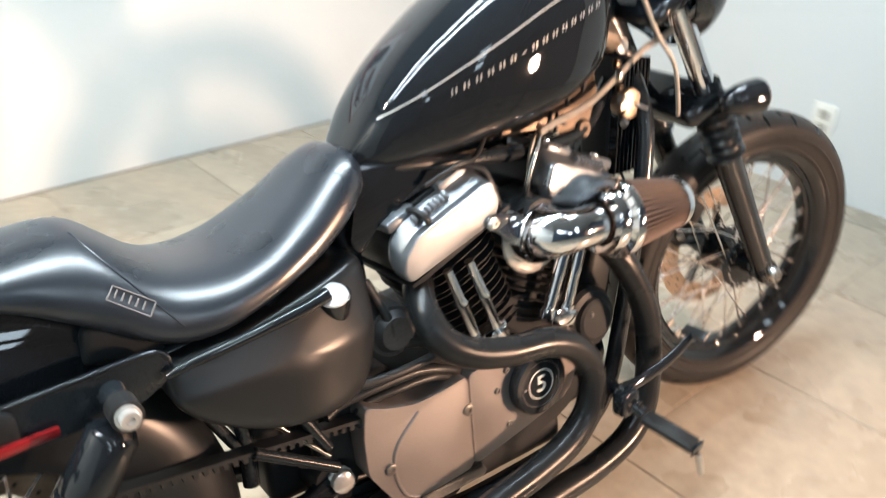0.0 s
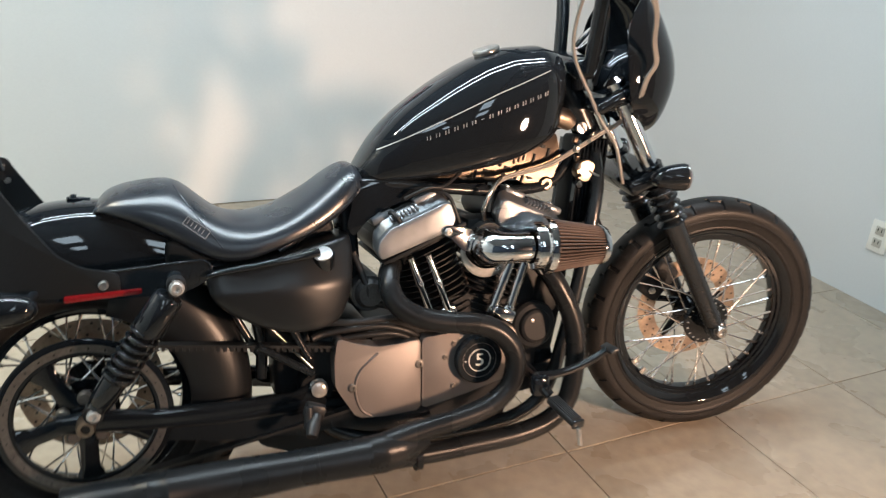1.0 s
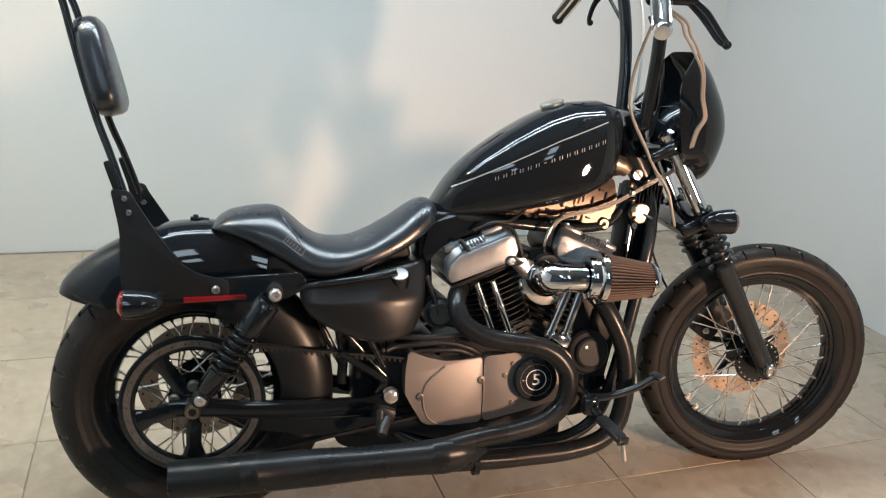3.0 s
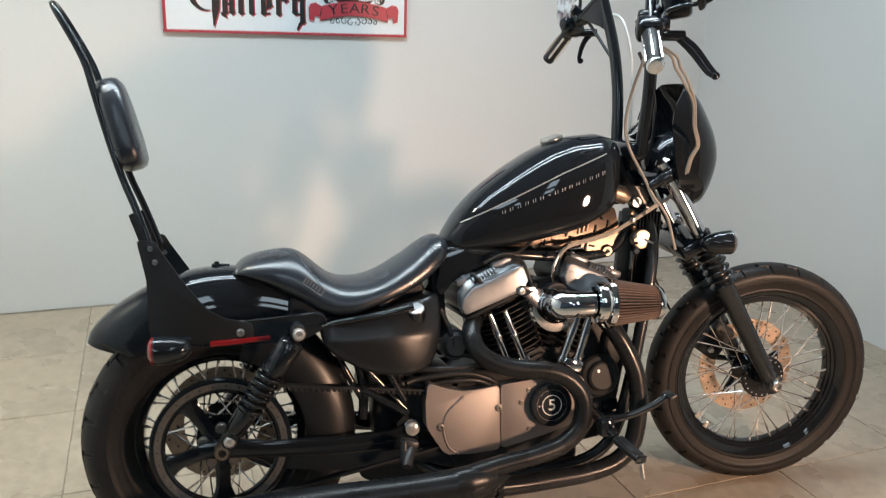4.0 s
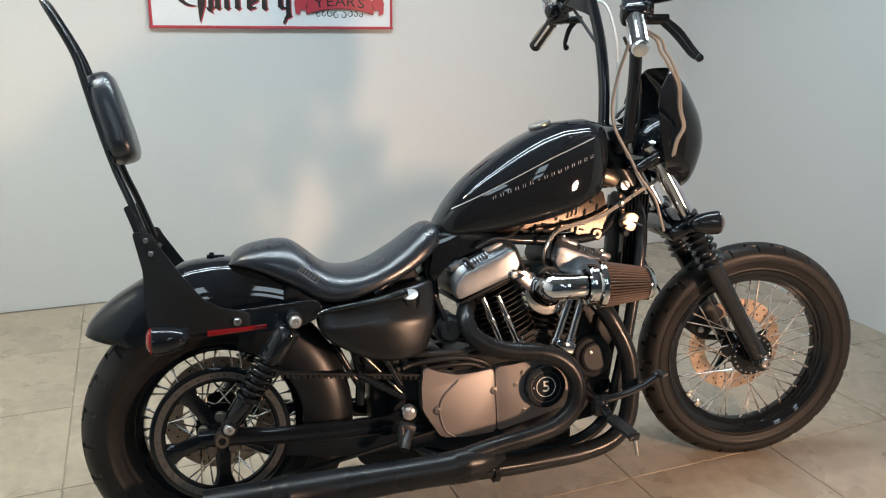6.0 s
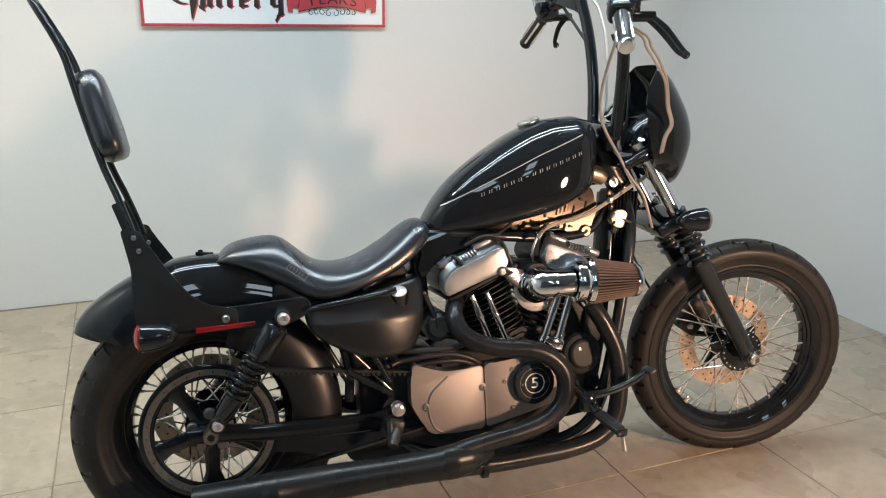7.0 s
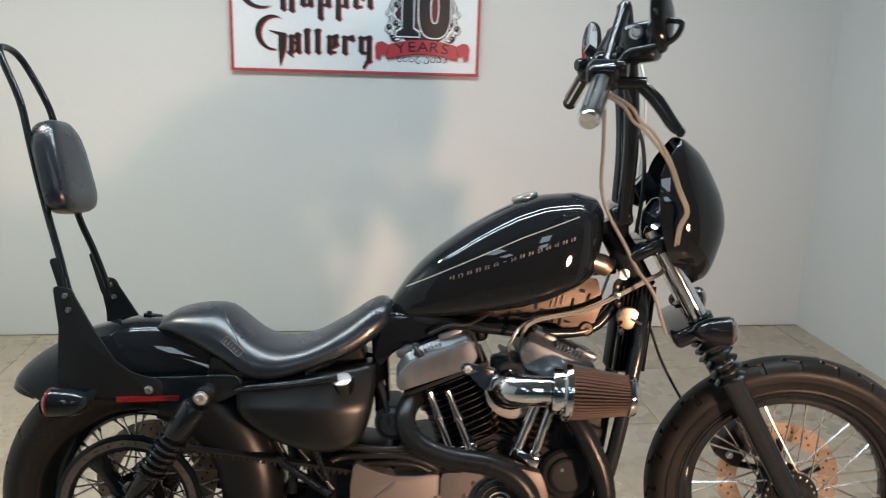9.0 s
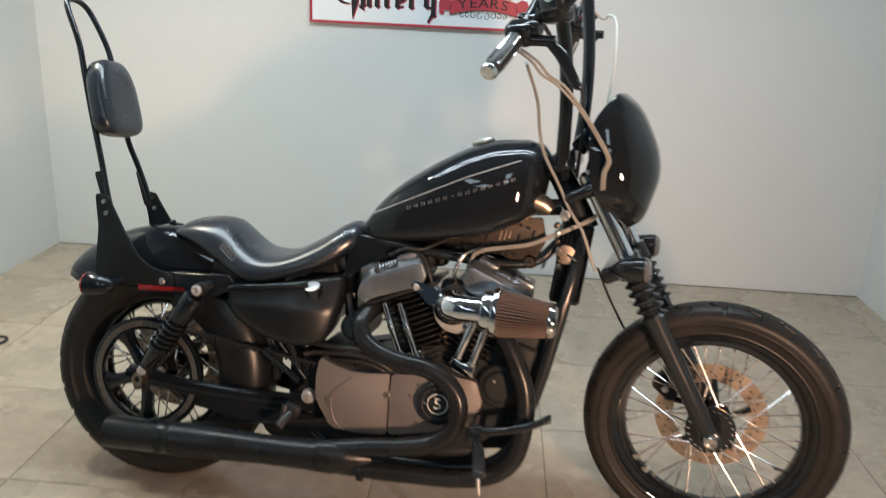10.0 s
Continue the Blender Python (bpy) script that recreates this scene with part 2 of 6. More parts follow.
def fillet(pts, r=0.01, n=4):
    """A closed outline with its corners rounded by about r."""
    out = []
    L = len(pts)
    for i in range(L):
        a, b, c = Vector(pts[i - 1]), Vector(pts[i]), Vector(pts[(i + 1) % L])
        u, v = (a - b), (c - b)
        k = min(r, u.length * 0.45, v.length * 0.45)
        p, q = b + u.normalized() * k, b + v.normalized() * k
        for j in range(n + 1):
            t = j / n
            w = (1 - t) ** 2 * p + 2 * t * (1 - t) * b + t * t * q
            out.append((w.x, w.y))
    return out


def bolt(name, place, r, h, mat, parent, axis=(0, -1, 0), sides=20, hexed=True, steer=False):
    bm = bmesh.new()
    lathe(bm, [(0, 0), (r * 1.25, 0), (r * 1.25, h * 0.25), (r, h * 0.3), (r, h * 0.85), (r * 0.85, h), (r * 0.45, h), (r * 0.4, h * 0.6), (0, h * 0.6)], place, axis, 6 if hexed else sides)
    return part(name, bm, mat, parent, steer=steer)


# ---- room ----
def wall(name, m, sx, sz, label, mat=None):
    bm = bmesh.new()
    block(bm, sx, 0.12, sz, m, 0)
    ob = part(name, bm, mat or WALL, None)
    return tagged(ob, label, "wall", kind="structure")


W, D = ROOM_X1 - ROOM_X0, ROOM_Y1 - ROOM_Y0
cx, cy = (ROOM_X0 + ROOM_X1) / 2, (ROOM_Y0 + ROOM_Y1) / 2
wall("wall_north", pose(cx, ROOM_Y1 + 0.06, ROOM_H / 2), W + 0.24, ROOM_H, "smooth pale grey painted wall behind the motorcycle")
BAY = -1.7
# unseen walls, added dark so the gloss black mirrors a dim showroom
wall("wall_south", pose(cx, ROOM_Y0 - 0.06, ROOM_H / 2), W + 0.24, ROOM_H, "unseen dark wall closing the showroom, added for dark reflections", UNSEEN_WALL)
wall("wall_east_2", pose(ROOM_X1 + 0.06, (ROOM_Y0 + BAY) / 2, ROOM_H / 2, 0, 0, 90), BAY - ROOM_Y0, ROOM_H, "unseen dark showroom side wall, added for dark reflections", UNSEEN_WALL)
wall("wall_west_2", pose(ROOM_X0 - 0.06, (ROOM_Y0 + BAY) / 2, ROOM_H / 2, 0, 0, 90), BAY - ROOM_Y0, ROOM_H, "unseen dark showroom side wall, added for dark reflections", UNSEEN_WALL)
D2, cy2 = ROOM_Y1 - BAY, (ROOM_Y1 + BAY) / 2
wall("wall_east", pose(ROOM_X1 + 0.06, cy2, ROOM_H / 2, 0, 0, 90), D2, ROOM_H, "pale grey painted side wall with an outlet")
wall("wall_west", pose(ROOM_X0 - 0.06, cy2, ROOM_H / 2, 0, 0, 90), D2, ROOM_H, "pale grey painted side wall of the bay")
bm = bmesh.new()
block(bm, W + 0.24, D + 0.24, 0.12, pose(cx, cy, ROOM_H + 0.06), 0)
tagged(part("ceiling", bm, CEIL, None), "pale blue-grey painted flat ceiling", "ceiling", kind="structure")
bm = bmesh.new()
block(bm, W + 0.24, D + 0.24, 0.1, pose(cx, cy, -0.053), 0)
floor = tagged(part("floor", bm, GROUT, None), "beige marbled ceramic tile floor with thin grout joints", "floor", kind="structure")

# ceiling luminaires
def tube_fixture(x, y):
    base = new("ceiling_light")
    base.matrix_world = pose(x, y, ROOM_H)
    tagged(base, "white fluorescent tube light fixed to the ceiling", "ceiling light", group="ceiling tube lights")
    bm = bmesh.new()
    block(bm, TUBE_LONG + 0.02, 0.09, 0.045, pose(0, 0, -0.0235), 0.006)
    part("housing", bm, PLASTIC_WHITE, base)
    bm = bar((-TUBE_LONG / 2 + 0.02, 0, -0.065), (TUBE_LONG / 2 - 0.02, 0, -0.065), 0.014)
    part("lamp_tube", bm, TUBE_GLOW, base, "glowing white tube")


for tx, ty in TUBES:
    tube_fixture(tx, ty)
for tx, ty in PANELS:
    base = new("ceiling_panel")
    base.matrix_world = pose(tx, ty, ROOM_H)
    tagged(base, "white recessed ceiling light panel in a frame", "ceiling light", group="ceiling panels")
    for fx, fy, fw, fd in ((0, 0.63, 0.45, 0.05), (0, -0.63, 0.45, 0.05), (0.20, 0, 0.05, 1.21), (-0.20, 0, 0.05, 1.21)):
        bm = bmesh.new()
        block(bm, fw, fd, 0.07, pose(fx, fy, -0.036), 0.004)
        part("panel_frame", bm, PLASTIC_WHITE, base)


# ---- motorcycle ----
LEAN_POSE = pose(0.158, 0.289, 0, -11.159, 0, -5.536)
bike = new("motorcycle")
bike.matrix_world = LEAN_POSE
tagged(bike, "black custom cruiser motorcycle leaning on its side stand", "motorcycle")
RAKE = Vector((-0.5, 0, 0.8660254))
PIVOT = Vector((1.117, 0, 0.9))
FRONT_SET = 0.0484
STEER = Matrix.Translation(PIVOT) @ Matrix.Rotation(radians(-12), 4, RAKE) @ Matrix.Translation(-PIVOT)
STEER_LOW = Matrix.Translation(PIVOT) @ Matrix.Rotation(radians(-10.1), 4, RAKE) @ Matrix.Translation(-PIVOT)


def tyre(name, c, R, w, bead, parent, steer, tread):
    """A tyre with cut tread; bead: the radius where it meets the rim."""
    half, pitches = w / 2, 24
    steps = (0.0, 0.02, 0.13, 0.15, 0.27, 0.38, 0.40, 0.48, 0.50, 0.54, 0.65, 0.67, 0.78, 0.88, 0.90, 0.98)
    cols = [(p + f, f) for p in range(pitches) for f in steps]
    prof = []
    marks = (0.0, 0.07, 0.09, 0.2, 0.22, 0.3, 0.4, 0.47, 0.49, 0.55, 0.57, 0.68, 0.78, 0.86, 0.93, 1.0)
    for a in [-m for m in marks[:0:-1]] + list(marks):
        r = R - (1 - math.sqrt(max(0, 1 - (abs(a) * 0.93) ** 2))) * half * 0.75
        prof.append((r, a * half * 0.96, abs(a)))
    side = []
    r0, r1 = R - half * 0.50, bead
    for k in range(1, 15):
        f = k / 15
        rr = r0 + (r1 - r0) * f
        hh = half * (0.985 + 0.030 * math.sin(math.pi * min(1, f * 2.2)) - 0.33 * f ** 2.2)
        side.append((rr, hh + (0.0028 if k in (5, 11) else 0.0)))
    side += [(bead - 0.004, half * 0.5)]
    rows = [(r, -h, 9) for r, h in side[::-1]] + prof + [(r, h, 9) for r, h in side]
    bm = bmesh.new()
    vs = []
    for r, h, a in rows:
        ring = []
        for u, f in cols:
            cut = 0.0
            if a < 5 and tread:
                lo, hi, ext = (0.015, 0.14, 0.49) if h < 0 else (0.535, 0.66, 0.985)
                if lo < f < hi and 0.48 < a < 0.95:
                    cut = 0.0055
                if 0.485 < a < 0.555 and lo < f < ext:
                    cut = 0.0055
                if 0.21 < a < 0.555 and ext - 0.1 < f < ext:
                    cut = 0.0055
                if a < 0.075 and tread > 1:
                    cut = 0.004
            ang = 2 * math.pi * u / pitches
            rr = r - cut
            ring.append(bm.verts.new((c[0] + rr * math.cos(ang), h, c[1] + rr * math.sin(ang))))
        vs.append(ring)
    n = len(cols)
    for a, b in list(zip(vs, vs[1:])) + [(vs[-1], vs[0])]:
        for k in range(n):
            j = (k + 1) % n
            bm.faces.new((a[k], a[j], b[j], b[k]))
    return part(name, bm, RUBBER, parent, "black rubber tyre with block tread", steer=steer, angle=28)


def sidewall_marks(c, r, y, parent, steer, spans):
    """Raised bars where the sidewall carries unreadable lettering."""
    for a0, count in spans:
        for k in range(count):
            a = a0 + k * 0.030
            m = Matrix.Translation((c[0] + r * math.cos(a), y, c[1] + r * math.sin(a))) @ Matrix.Rotation(-a, 4, "Y")
            bm = bmesh.new()
            block(bm, 0.010 if k % 3 else 0.007, 0.002, 0.0055, m, 0.0006, 1)
            part("sidewall_mark", bm, RUBBER, parent, steer=steer)


def rim(c, bead, w, parent, steer):
    bm = bmesh.new()
    h = w * 0.30
    prof = [(bead + 0.014, -h - 0.008), (bead + 0.012, -h - 0.012), (bead + 0.004, -h - 0.008), (bead - 0.004, -h), (bead - 0.006, -h * 0.92), (bead - 0.0075, -h * 0.80), (bead - 0.015, -h * 0.74), (bead - 0.0165, -h * 0.55), (bead - 0.023, -h * 0.48), (bead - 0.026, 0), (bead - 0.023, h * 0.48), (bead - 0.0165, h * 0.55), (bead - 0.015, h * 0.74), (bead - 0.0075, h * 0.80), (bead - 0.004, h), (bead + 0.004, h + 0.008), (bead + 0.012, h + 0.012), (bead + 0.014, h + 0.008), (bead - 0.002, 0)]
    lathe(bm, prof, (c[0], 0, c[1]), (0, 1, 0), 96, closed=True)
    return part("rim", bm, GLOSS_BLACK, parent, "gloss black steel rim", steer=steer)


def spokes(c, r_in, r_out, flange, parent, steer, count=40):
    for k in range(count):
        s = 1 if k % 2 else -1
        cross = 0.75 if (k // 2) % 2 else -0.75
        a0 = 2 * math.pi * k / count
        a1 = a0 + cross
        p = Vector((c[0] + r_in * math.cos(a1), s * flange, c[1] + r_in * math.sin(a1)))
        q = Vector((c[0] + r_out * math.cos(a0), s * 0.008, c[1] + r_out * math.sin(a0)))
        b = bar(p, q, 0.0023, 6)
        bar(p.lerp(q, 0.91), q, 0.0041, 6, b)
        part("spoke", b, SPOKE, parent, steer=steer)


def axle_disc(c, r0, r1, y, mat, parent, name, label, steer, holes):
    """A drilled brake disc: a ring with small dark plugs set through it, coloured as shaded holes."""
    bm = bmesh.new()
    lathe(bm, [(r0, y - 0.0025), (r1, y - 0.0025), (r1, y + 0.0025), (r0, y + 0.0025)], (c[0], 0, c[1]), (0, 1, 0), 72, closed=True)
    ob = part(name, bm, mat, parent, label, steer=steer)
    for k in range(holes):
        a = 2 * math.pi * k / holes
        for j, f in enumerate((0.3, 0.55, 0.8)):
            r = r0 + (r1 - r0) * f
            aa = a + 0.12 * j
            bm = bmesh.new()
            lathe(bm, [(0, -0.0032), (0.0031, -0.0032), (0.0031, 0.0032), (0, 0.0032)], (c[0] + r * math.cos(aa), y, c[1] + r * math.sin(aa)), (0, 1, 0), 8)
            part("drilled_hole", bm, HOLE_SHADE, ob, steer=steer)
    return ob


# front wheel
FC, RC = (1.531, 0.344), (-0.004, 0.323)
bm = bmesh.new()
lathe(bm, [(0, -0.07), (0.02, -0.07), (0.022, -0.045), (0.052, -0.043), (0.055, -0.036), (0.045, -0.034), (0.026, -0.02), (0.024, 0.0), (0.026, 0.02), (0.045, 0.034), (0.055, 0.036), (0.052, 0.043), (0.022, 0.045), (0.02, 0.07), (0, 0.07)], (FC[0], 0, FC[1]), (0, 1, 0), 40)
front_wheel = part("front_wheel", bm, GLOSS_BLACK, bike, "black spoked front wheel", steer=True)
tyre("tyre", FC, 0.3337, 0.102, 0.243, front_wheel, True, 1)
rim(FC, 0.243, 0.10, front_wheel, True)
sidewall_marks(FC, 0.287, -0.0500, front_wheel, True, ((4.25, 10), (1.25, 9), (2.75, 7)))
spokes(FC, 0.050, 0.222, 0.040, front_wheel, True)
axle_disc(FC, 0.098, 0.146, 0.062, DISC, front_wheel, "brake_disc", "drilled steel front brake disc", True, 20)
bm = bmesh.new()
for k in range(5):
    a = 2 * math.pi * k / 5
    tube(bm, [(FC[0] + 0.035 * math.cos(a), 0.058, FC[1] + 0.035 * math.sin(a)), (FC[0] + 0.105 * math.cos(a + 0.35), 0.060, FC[1] + 0.105 * math.sin(a + 0.35))], 0.009, 8)
part("disc_carrier", bm, GLOSS_BLACK, front_wheel, steer=True)
# hub flange with bright spoke heads on the near side
bm = bmesh.new()
lathe(bm, [(0, -0.052), (0.060, -0.052), (0.064, -0.048), (0.064, -0.043), (0, -0.043)], (FC[0], 0, FC[1]), (0, 1, 0), 40)
part("hub_flange", bm, GLOSS_BLACK, front_wheel, steer=True)
for k in range(20):
    a = 2 * math.pi * k / 20
    bm = bmesh.new()
    lathe(bm, [(0.0030, 0), (0.0030, 0.002), (0, 0.003)], (FC[0] + 0.055 * math.cos(a), -0.052, FC[1] + 0.055 * math.sin(a)), (0, -1, 0), 8)
    part("spoke_head", bm, CHROME, front_wheel, steer=True)
bm = bmesh.new()
lathe(bm, [(0.0, -0.07), (0.017, -0.07), (0.017, -0.130), (0.014, -0.135), (0.011, -0.135), (0.010, -0.127), (0, -0.127)], (FC[0], 0, FC[1]), (0, 1, 0), 24)
part("axle", bm, STEEL, front_wheel, "bright hollow axle end", steer=True)
for a in (3.75, 3.95):
    bm = bmesh.new()
    block(bm, 0.017, 0.012, 0.02, pose(FC[0] + 0.214 * math.cos(a), -0.02, FC[1] + 0.214 * math.sin(a), 0, -math.degrees(a) - 90, 0), 0.002)
    part("balance_weight", bm, STEEL, front_wheel, steer=True)
bm = bar((FC[0] + 0.218 * math.cos(-0.45), -0.004, FC[1] + 0.218 * math.sin(-0.45)), (FC[0] + 0.19 * math.cos(-0.5), -0.006, FC[1] + 0.19 * math.sin(-0.5)), 0.004)
part("valve_stem", bm, GRIP_RUBBER, front_wheel, steer=True)

# fork legs
def fork_leg(s):
    A = Vector((FC[0] - 0.001, s * 0.098, FC[1]))
    d = Vector((-0.5, 0, 0.8660254))
    bm = bmesh.new()
    tube(bm, [A - d * 0.028, A - d * 0.01, A + d * 0.05, A + d * 0.20, A + d * 0.33, A + d * 0.345, A + d * 0.35], [0.018, 0.022, 0.0235, 0.025, 0.027, 0.030, 0.030], 24)
    leg = part("fork_slider", bm, SATIN_BLACK, bike, "satin black lower fork leg", steer=True)
    bm = bmesh.new()
    pts, rad = [], []
    for k in range(33):
        pts.append(A + d * (0.345 + 0.115 * k / 32))
        rad.append(0.030 + 0.007 * math.cos(k * math.pi / 3.2))
    tube(bm, pts, rad, 24)
    part("fork_gaiter", bm, SATIN_BLACK, leg, "ribbed shiny black rubber fork boot", steer=True)
    bm = bmesh.new()
    tube(bm, [A + d * 0.44, A + d * 0.72], 0.0205, 24)
    part("fork_tube", bm, CHROME, leg, "chrome upper fork tube", steer=True)
    bm = bmesh.new()
    tube(bm, [A + d * 0.715, A + d * 0.735, A + d * 0.745], [0.024, 0.024, 0.012], 18)
    part("fork_cap", bm, CHROME, leg, steer=True)
    bm = bmesh.new()
    block(bm, 0.05, 0.045, 0.035, Matrix.Translation(A) @ pose(0, 0, 0, 0, -30, 0), 0.01)
    part("axle_lug", bm, SATIN_BLACK, leg, steer=True)
    return leg


for s in (-1, 1):
    fork_leg(s)
A0 = Vector((FC[0] - 0.001, 0, FC[1]))


def clamp_plate(k0, k1, name):
    bm = bmesh.new()
    d = Vector((-0.5, 0, 0.8660254))
    f = Vector((0.8660254, 0, 0.5))
    m = Matrix.Translation(A0 + d * (k0 + k1) / 2 - f * 0.028) @ pose(0, 0, 0, 0, -30, 0)
    block(bm, 0.095, 0.265, k1 - k0, m, 0.014, 3)
    for s in (-1, 1):
        tube(bm, [A0 + Vector((0, s * 0.098, 0)) + d * (k0 - 0.004), A0 + Vector((0, s * 0.098, 0)) + d * (k1 + 0.004)], 0.029, 20)
    return part(name, bm, GLOSS_BLACK, bike, "black triple clamp", steer=True)


clamp_plate(0.465, 0.505, "lower_clamp")
clamp_plate(0.685, 0.715, "upper_clamp")
bm = bmesh.new()
block(bm, 0.03, 0.20, 0.06, Matrix.Translation(A0 + RAKE * 0.43) @ pose(0.0, 0, 0, 0, -30, 0), 0.01)
part("fork_brace", bm, SATIN_BLACK, bike, steer=True)
# brake caliper on the far fork leg
bm = bmesh.new()
block(bm, 0.075, 0.07, 0.11, Matrix.Translation((FC[0] - 0.105, 0.075, FC[1] + 0.085)) @ pose(0, 0, 0, 0, 35, 0), 0.014, 3)
block(bm, 0.05, 0.03, 0.05, Matrix.Translation((FC[0] - 0.08, 0.09, FC[1] + 0.12)), 0.01)
tube(bm, [(FC[0] - 0.105, 0.12, FC[1] + 0.10), (FC[0] - 0.105, 0.04, FC[1] + 0.10)], 0.022, 18)
caliper = part("brake_caliper", bm, ENGINE_BLACK, bike, "black front brake caliper", steer=True)
bolt("caliper_bolt", (FC[0] - 0.125, 0.038, FC[1] + 0.06), 0.008, 0.01, STEEL, caliper, steer=True)

# front signals
def bullet_signal(c, d, lens, steer, stalk):
    c, d = Vector(c), Vector(d).normalized()
    bm = bmesh.new()
    lathe(bm, [(0, -0.05), (0.010, -0.047), (0.021, -0.035), (0.028, -0.015), (0.031, 0.008), (0.032, 0.028), (0.030, 0.030), (0, 0.030)], c, d, 32)
    body = part("turn_signal", bm, GLOSS_BLACK, bike, "gloss black bullet turn signal", steer=steer)
    bm = bmesh.new()
    lathe(bm, [(0.029, 0.0302), (0.030, 0.034), (0.022, 0.041), (0, 0.044)], c, d, 28)
    part("lens", bm, lens, body, steer=steer)
    bm = bmesh.new()
    tube(bm, [Vector(p) for p in stalk], 0.010, 12)
    part("stalk", bm, GLOSS_BLACK, body, steer=steer)


for s in (-1, 1):
    bullet_signal((1.300, s * 0.172, 0.770), (1, 0.05 * s, 0.06), AMBER_LENS, True, [(1.297, s * 0.165, 0.77), (1.285, s * 0.12, 0.772), (1.268, s * 0.09, 0.78)])
    bullet_signal((-0.104, s * 0.200, 0.578), (-1, 0, 0), RED_LENS, False, [(-0.085, s * 0.195, 0.580), (-0.07, s * 0.15, 0.585), (-0.06, s * 0.112, 0.588)])

# handlebar
for s in (-1, 1):
    base, mid, corner = Vector((1.098, s * 0.105, 1.0)), Vector((1.104, s * 0.135, 1.16)), Vector((1.07, s * 0.215, 1.436))
    g_in, g_end = (Vector((1.030, -0.335, 1.298)), Vector((1.003, -0.462, 1.214))) if s < 0 else (Vector((1.018, 0.365, 1.352)), Vector((0.968, 0.460, 1.263)))
    bm = bmesh.new()
    pts = [base, Vector((1.10, s * 0.110, 1.03)), mid, Vector((1.095, s * 0.165, 1.29)), corner]
    tube(bm, spline(pts, 6), 0.0165, 18)
    upright = part("handlebar_upright", bm, GLOSS_BLACK, bike, "gloss black ape-hanger handlebar upright", steer=True)
    bm = bmesh.new()
    tube(bm, [corner, corner.lerp(g_in, 0.5), g_in, g_end.lerp(g_in, 0.1)], 0.0135, 18)
    part("handlebar_arm", bm, GLOSS_BLACK, upright, steer=True)
    lathe(bm := bmesh.new(), [(0, -0.017), (0.012, -0.014), (0.0168, 0), (0.012, 0.014), (0, 0.017)], corner, (g_in - corner), 18)
    part("handlebar_bend", bm, GLOSS_BLACK, upright, steer=True)
    low = corner.lerp(Vector((1.095, s * 0.165, 1.29)), 0.72)
    out_end = corner.lerp(g_in, 0.70)
    side = (low - corner).cross(out_end - corner).normalized() * 0.011
    bm = bmesh.new()
    rings = [[q + side * k for q in (corner, corner.lerp(out_end, 0.6), out_end, out_end.lerp(low, 0.55) + (corner - low) * 0.10, low)] for k in (-1, 1)]
    loft(bm, rings)
    bmesh.ops.bevel(bm, geom=bm.edges[:], offset=0.004, segments=2, affect="EDGES", profile=0.5)
    part("bar_web", bm, GLOSS_BLACK, upright, "black clamp web at the handlebar bend", steer=True)
    bm = bmesh.new()
    tube(bm, [out_end.lerp(low, 0.30), Vector((1.094, s * 0.172, 1.255))], 0.0048, 10)
    part("switch_wire", bm, GRIP_RUBBER, upright, "black wire sleeve", steer=True)
    d = (g_end - g_in).normalized()
    L = (g_end - g_in).length
    bm = bmesh.new()
    lathe(bm, [(0, 0.02), (0.017, 0.02), (0.0185, 0.024), (0.0185, L - 0.012), (0.016, L - 0.006), (0, L - 0.006)], g_in, d, 24)
    part("grip", bm, GRIP_RUBBER, upright, "black rubber grip with chrome bands", steer=True)
    q = d.to_track_quat("Z", "Y").to_matrix()
    for k in range(5):
        a = 2 * math.pi * k / 5 + 0.6
        o = q @ Vector((0.0178 * math.cos(a), 0.0178 * math.sin(a), 0))
        bm = bmesh.new()
        tube(bm, [g_in + o + d * 0.03, g_in + o + d * (L - 0.018)], 0.0042, 8)
        part("grip_band", bm, CHROME, upright, steer=True)
    bm = bmesh.new()
    lathe(bm, [(0, L - 0.008), (0.0185, L - 0.008), (0.0195, L - 0.003), (0.0165, L + 0.003), (0, L + 0.004)], g_in, d, 24)
    part("grip_cap", bm, CHROME if s < 0 else GRIP_RUBBER, upright, "chrome grip end cap" if s < 0 else "black grip end cap", steer=True)
    # switch housing and lever
    bm = bmesh.new()
    m = Matrix.Translation(g_in - d * 0.005) @ d.to_track_quat("Z", "Y").to_matrix().to_4x4()
    block(bm, 0.062, 0.052, 0.05, m, 0.014, 3)
    block(bm, 0.05, 0.045, 0.03, m @ pose(0.0, 0.0, -0.042), 0.01, 3)
    lathe(bm, [(0, -0.030), (0.015, -0.028), (0.019, -0.018), (0.019, 0.014), (0.015, 0.022), (0, 0.024)], m @ Vector((0.022, 0.004, -0.012)), m.to_3x3() @ Vector((1, 0, 0)), 24)
    tube(bm, [m @ Vector((-0.02, -0.02, -0.05)), m @ Vector((0.03, 0.02, -0.06))], 0.014, 14)
    part("switch_housing", bm, GLOSS_BLACK, upright, "black switch and lever housing", steer=True)
    pv = g_in + Vector((0.065, s * 0.0, -0.012))
    tip = Vector((1.172, -0.375, 1.197)) if s < 0 else Vector((1.055, 0.385, 1.256))
    bm = bmesh.new()
    tube(bm, spline([pv, pv.lerp(tip, 0.3) + Vector((0.010 if s < 0 else -0.014, 0, -0.004)), pv.lerp(tip, 0.75) + Vector((0.006 if s < 0 else -0.012, 0, -0.008)), tip], 6), [0.011, 0.0135, 0.012, 0.009] if s < 0 else [0.009, 0.008, 0.0065, 0.006], 12, flat=0.6)
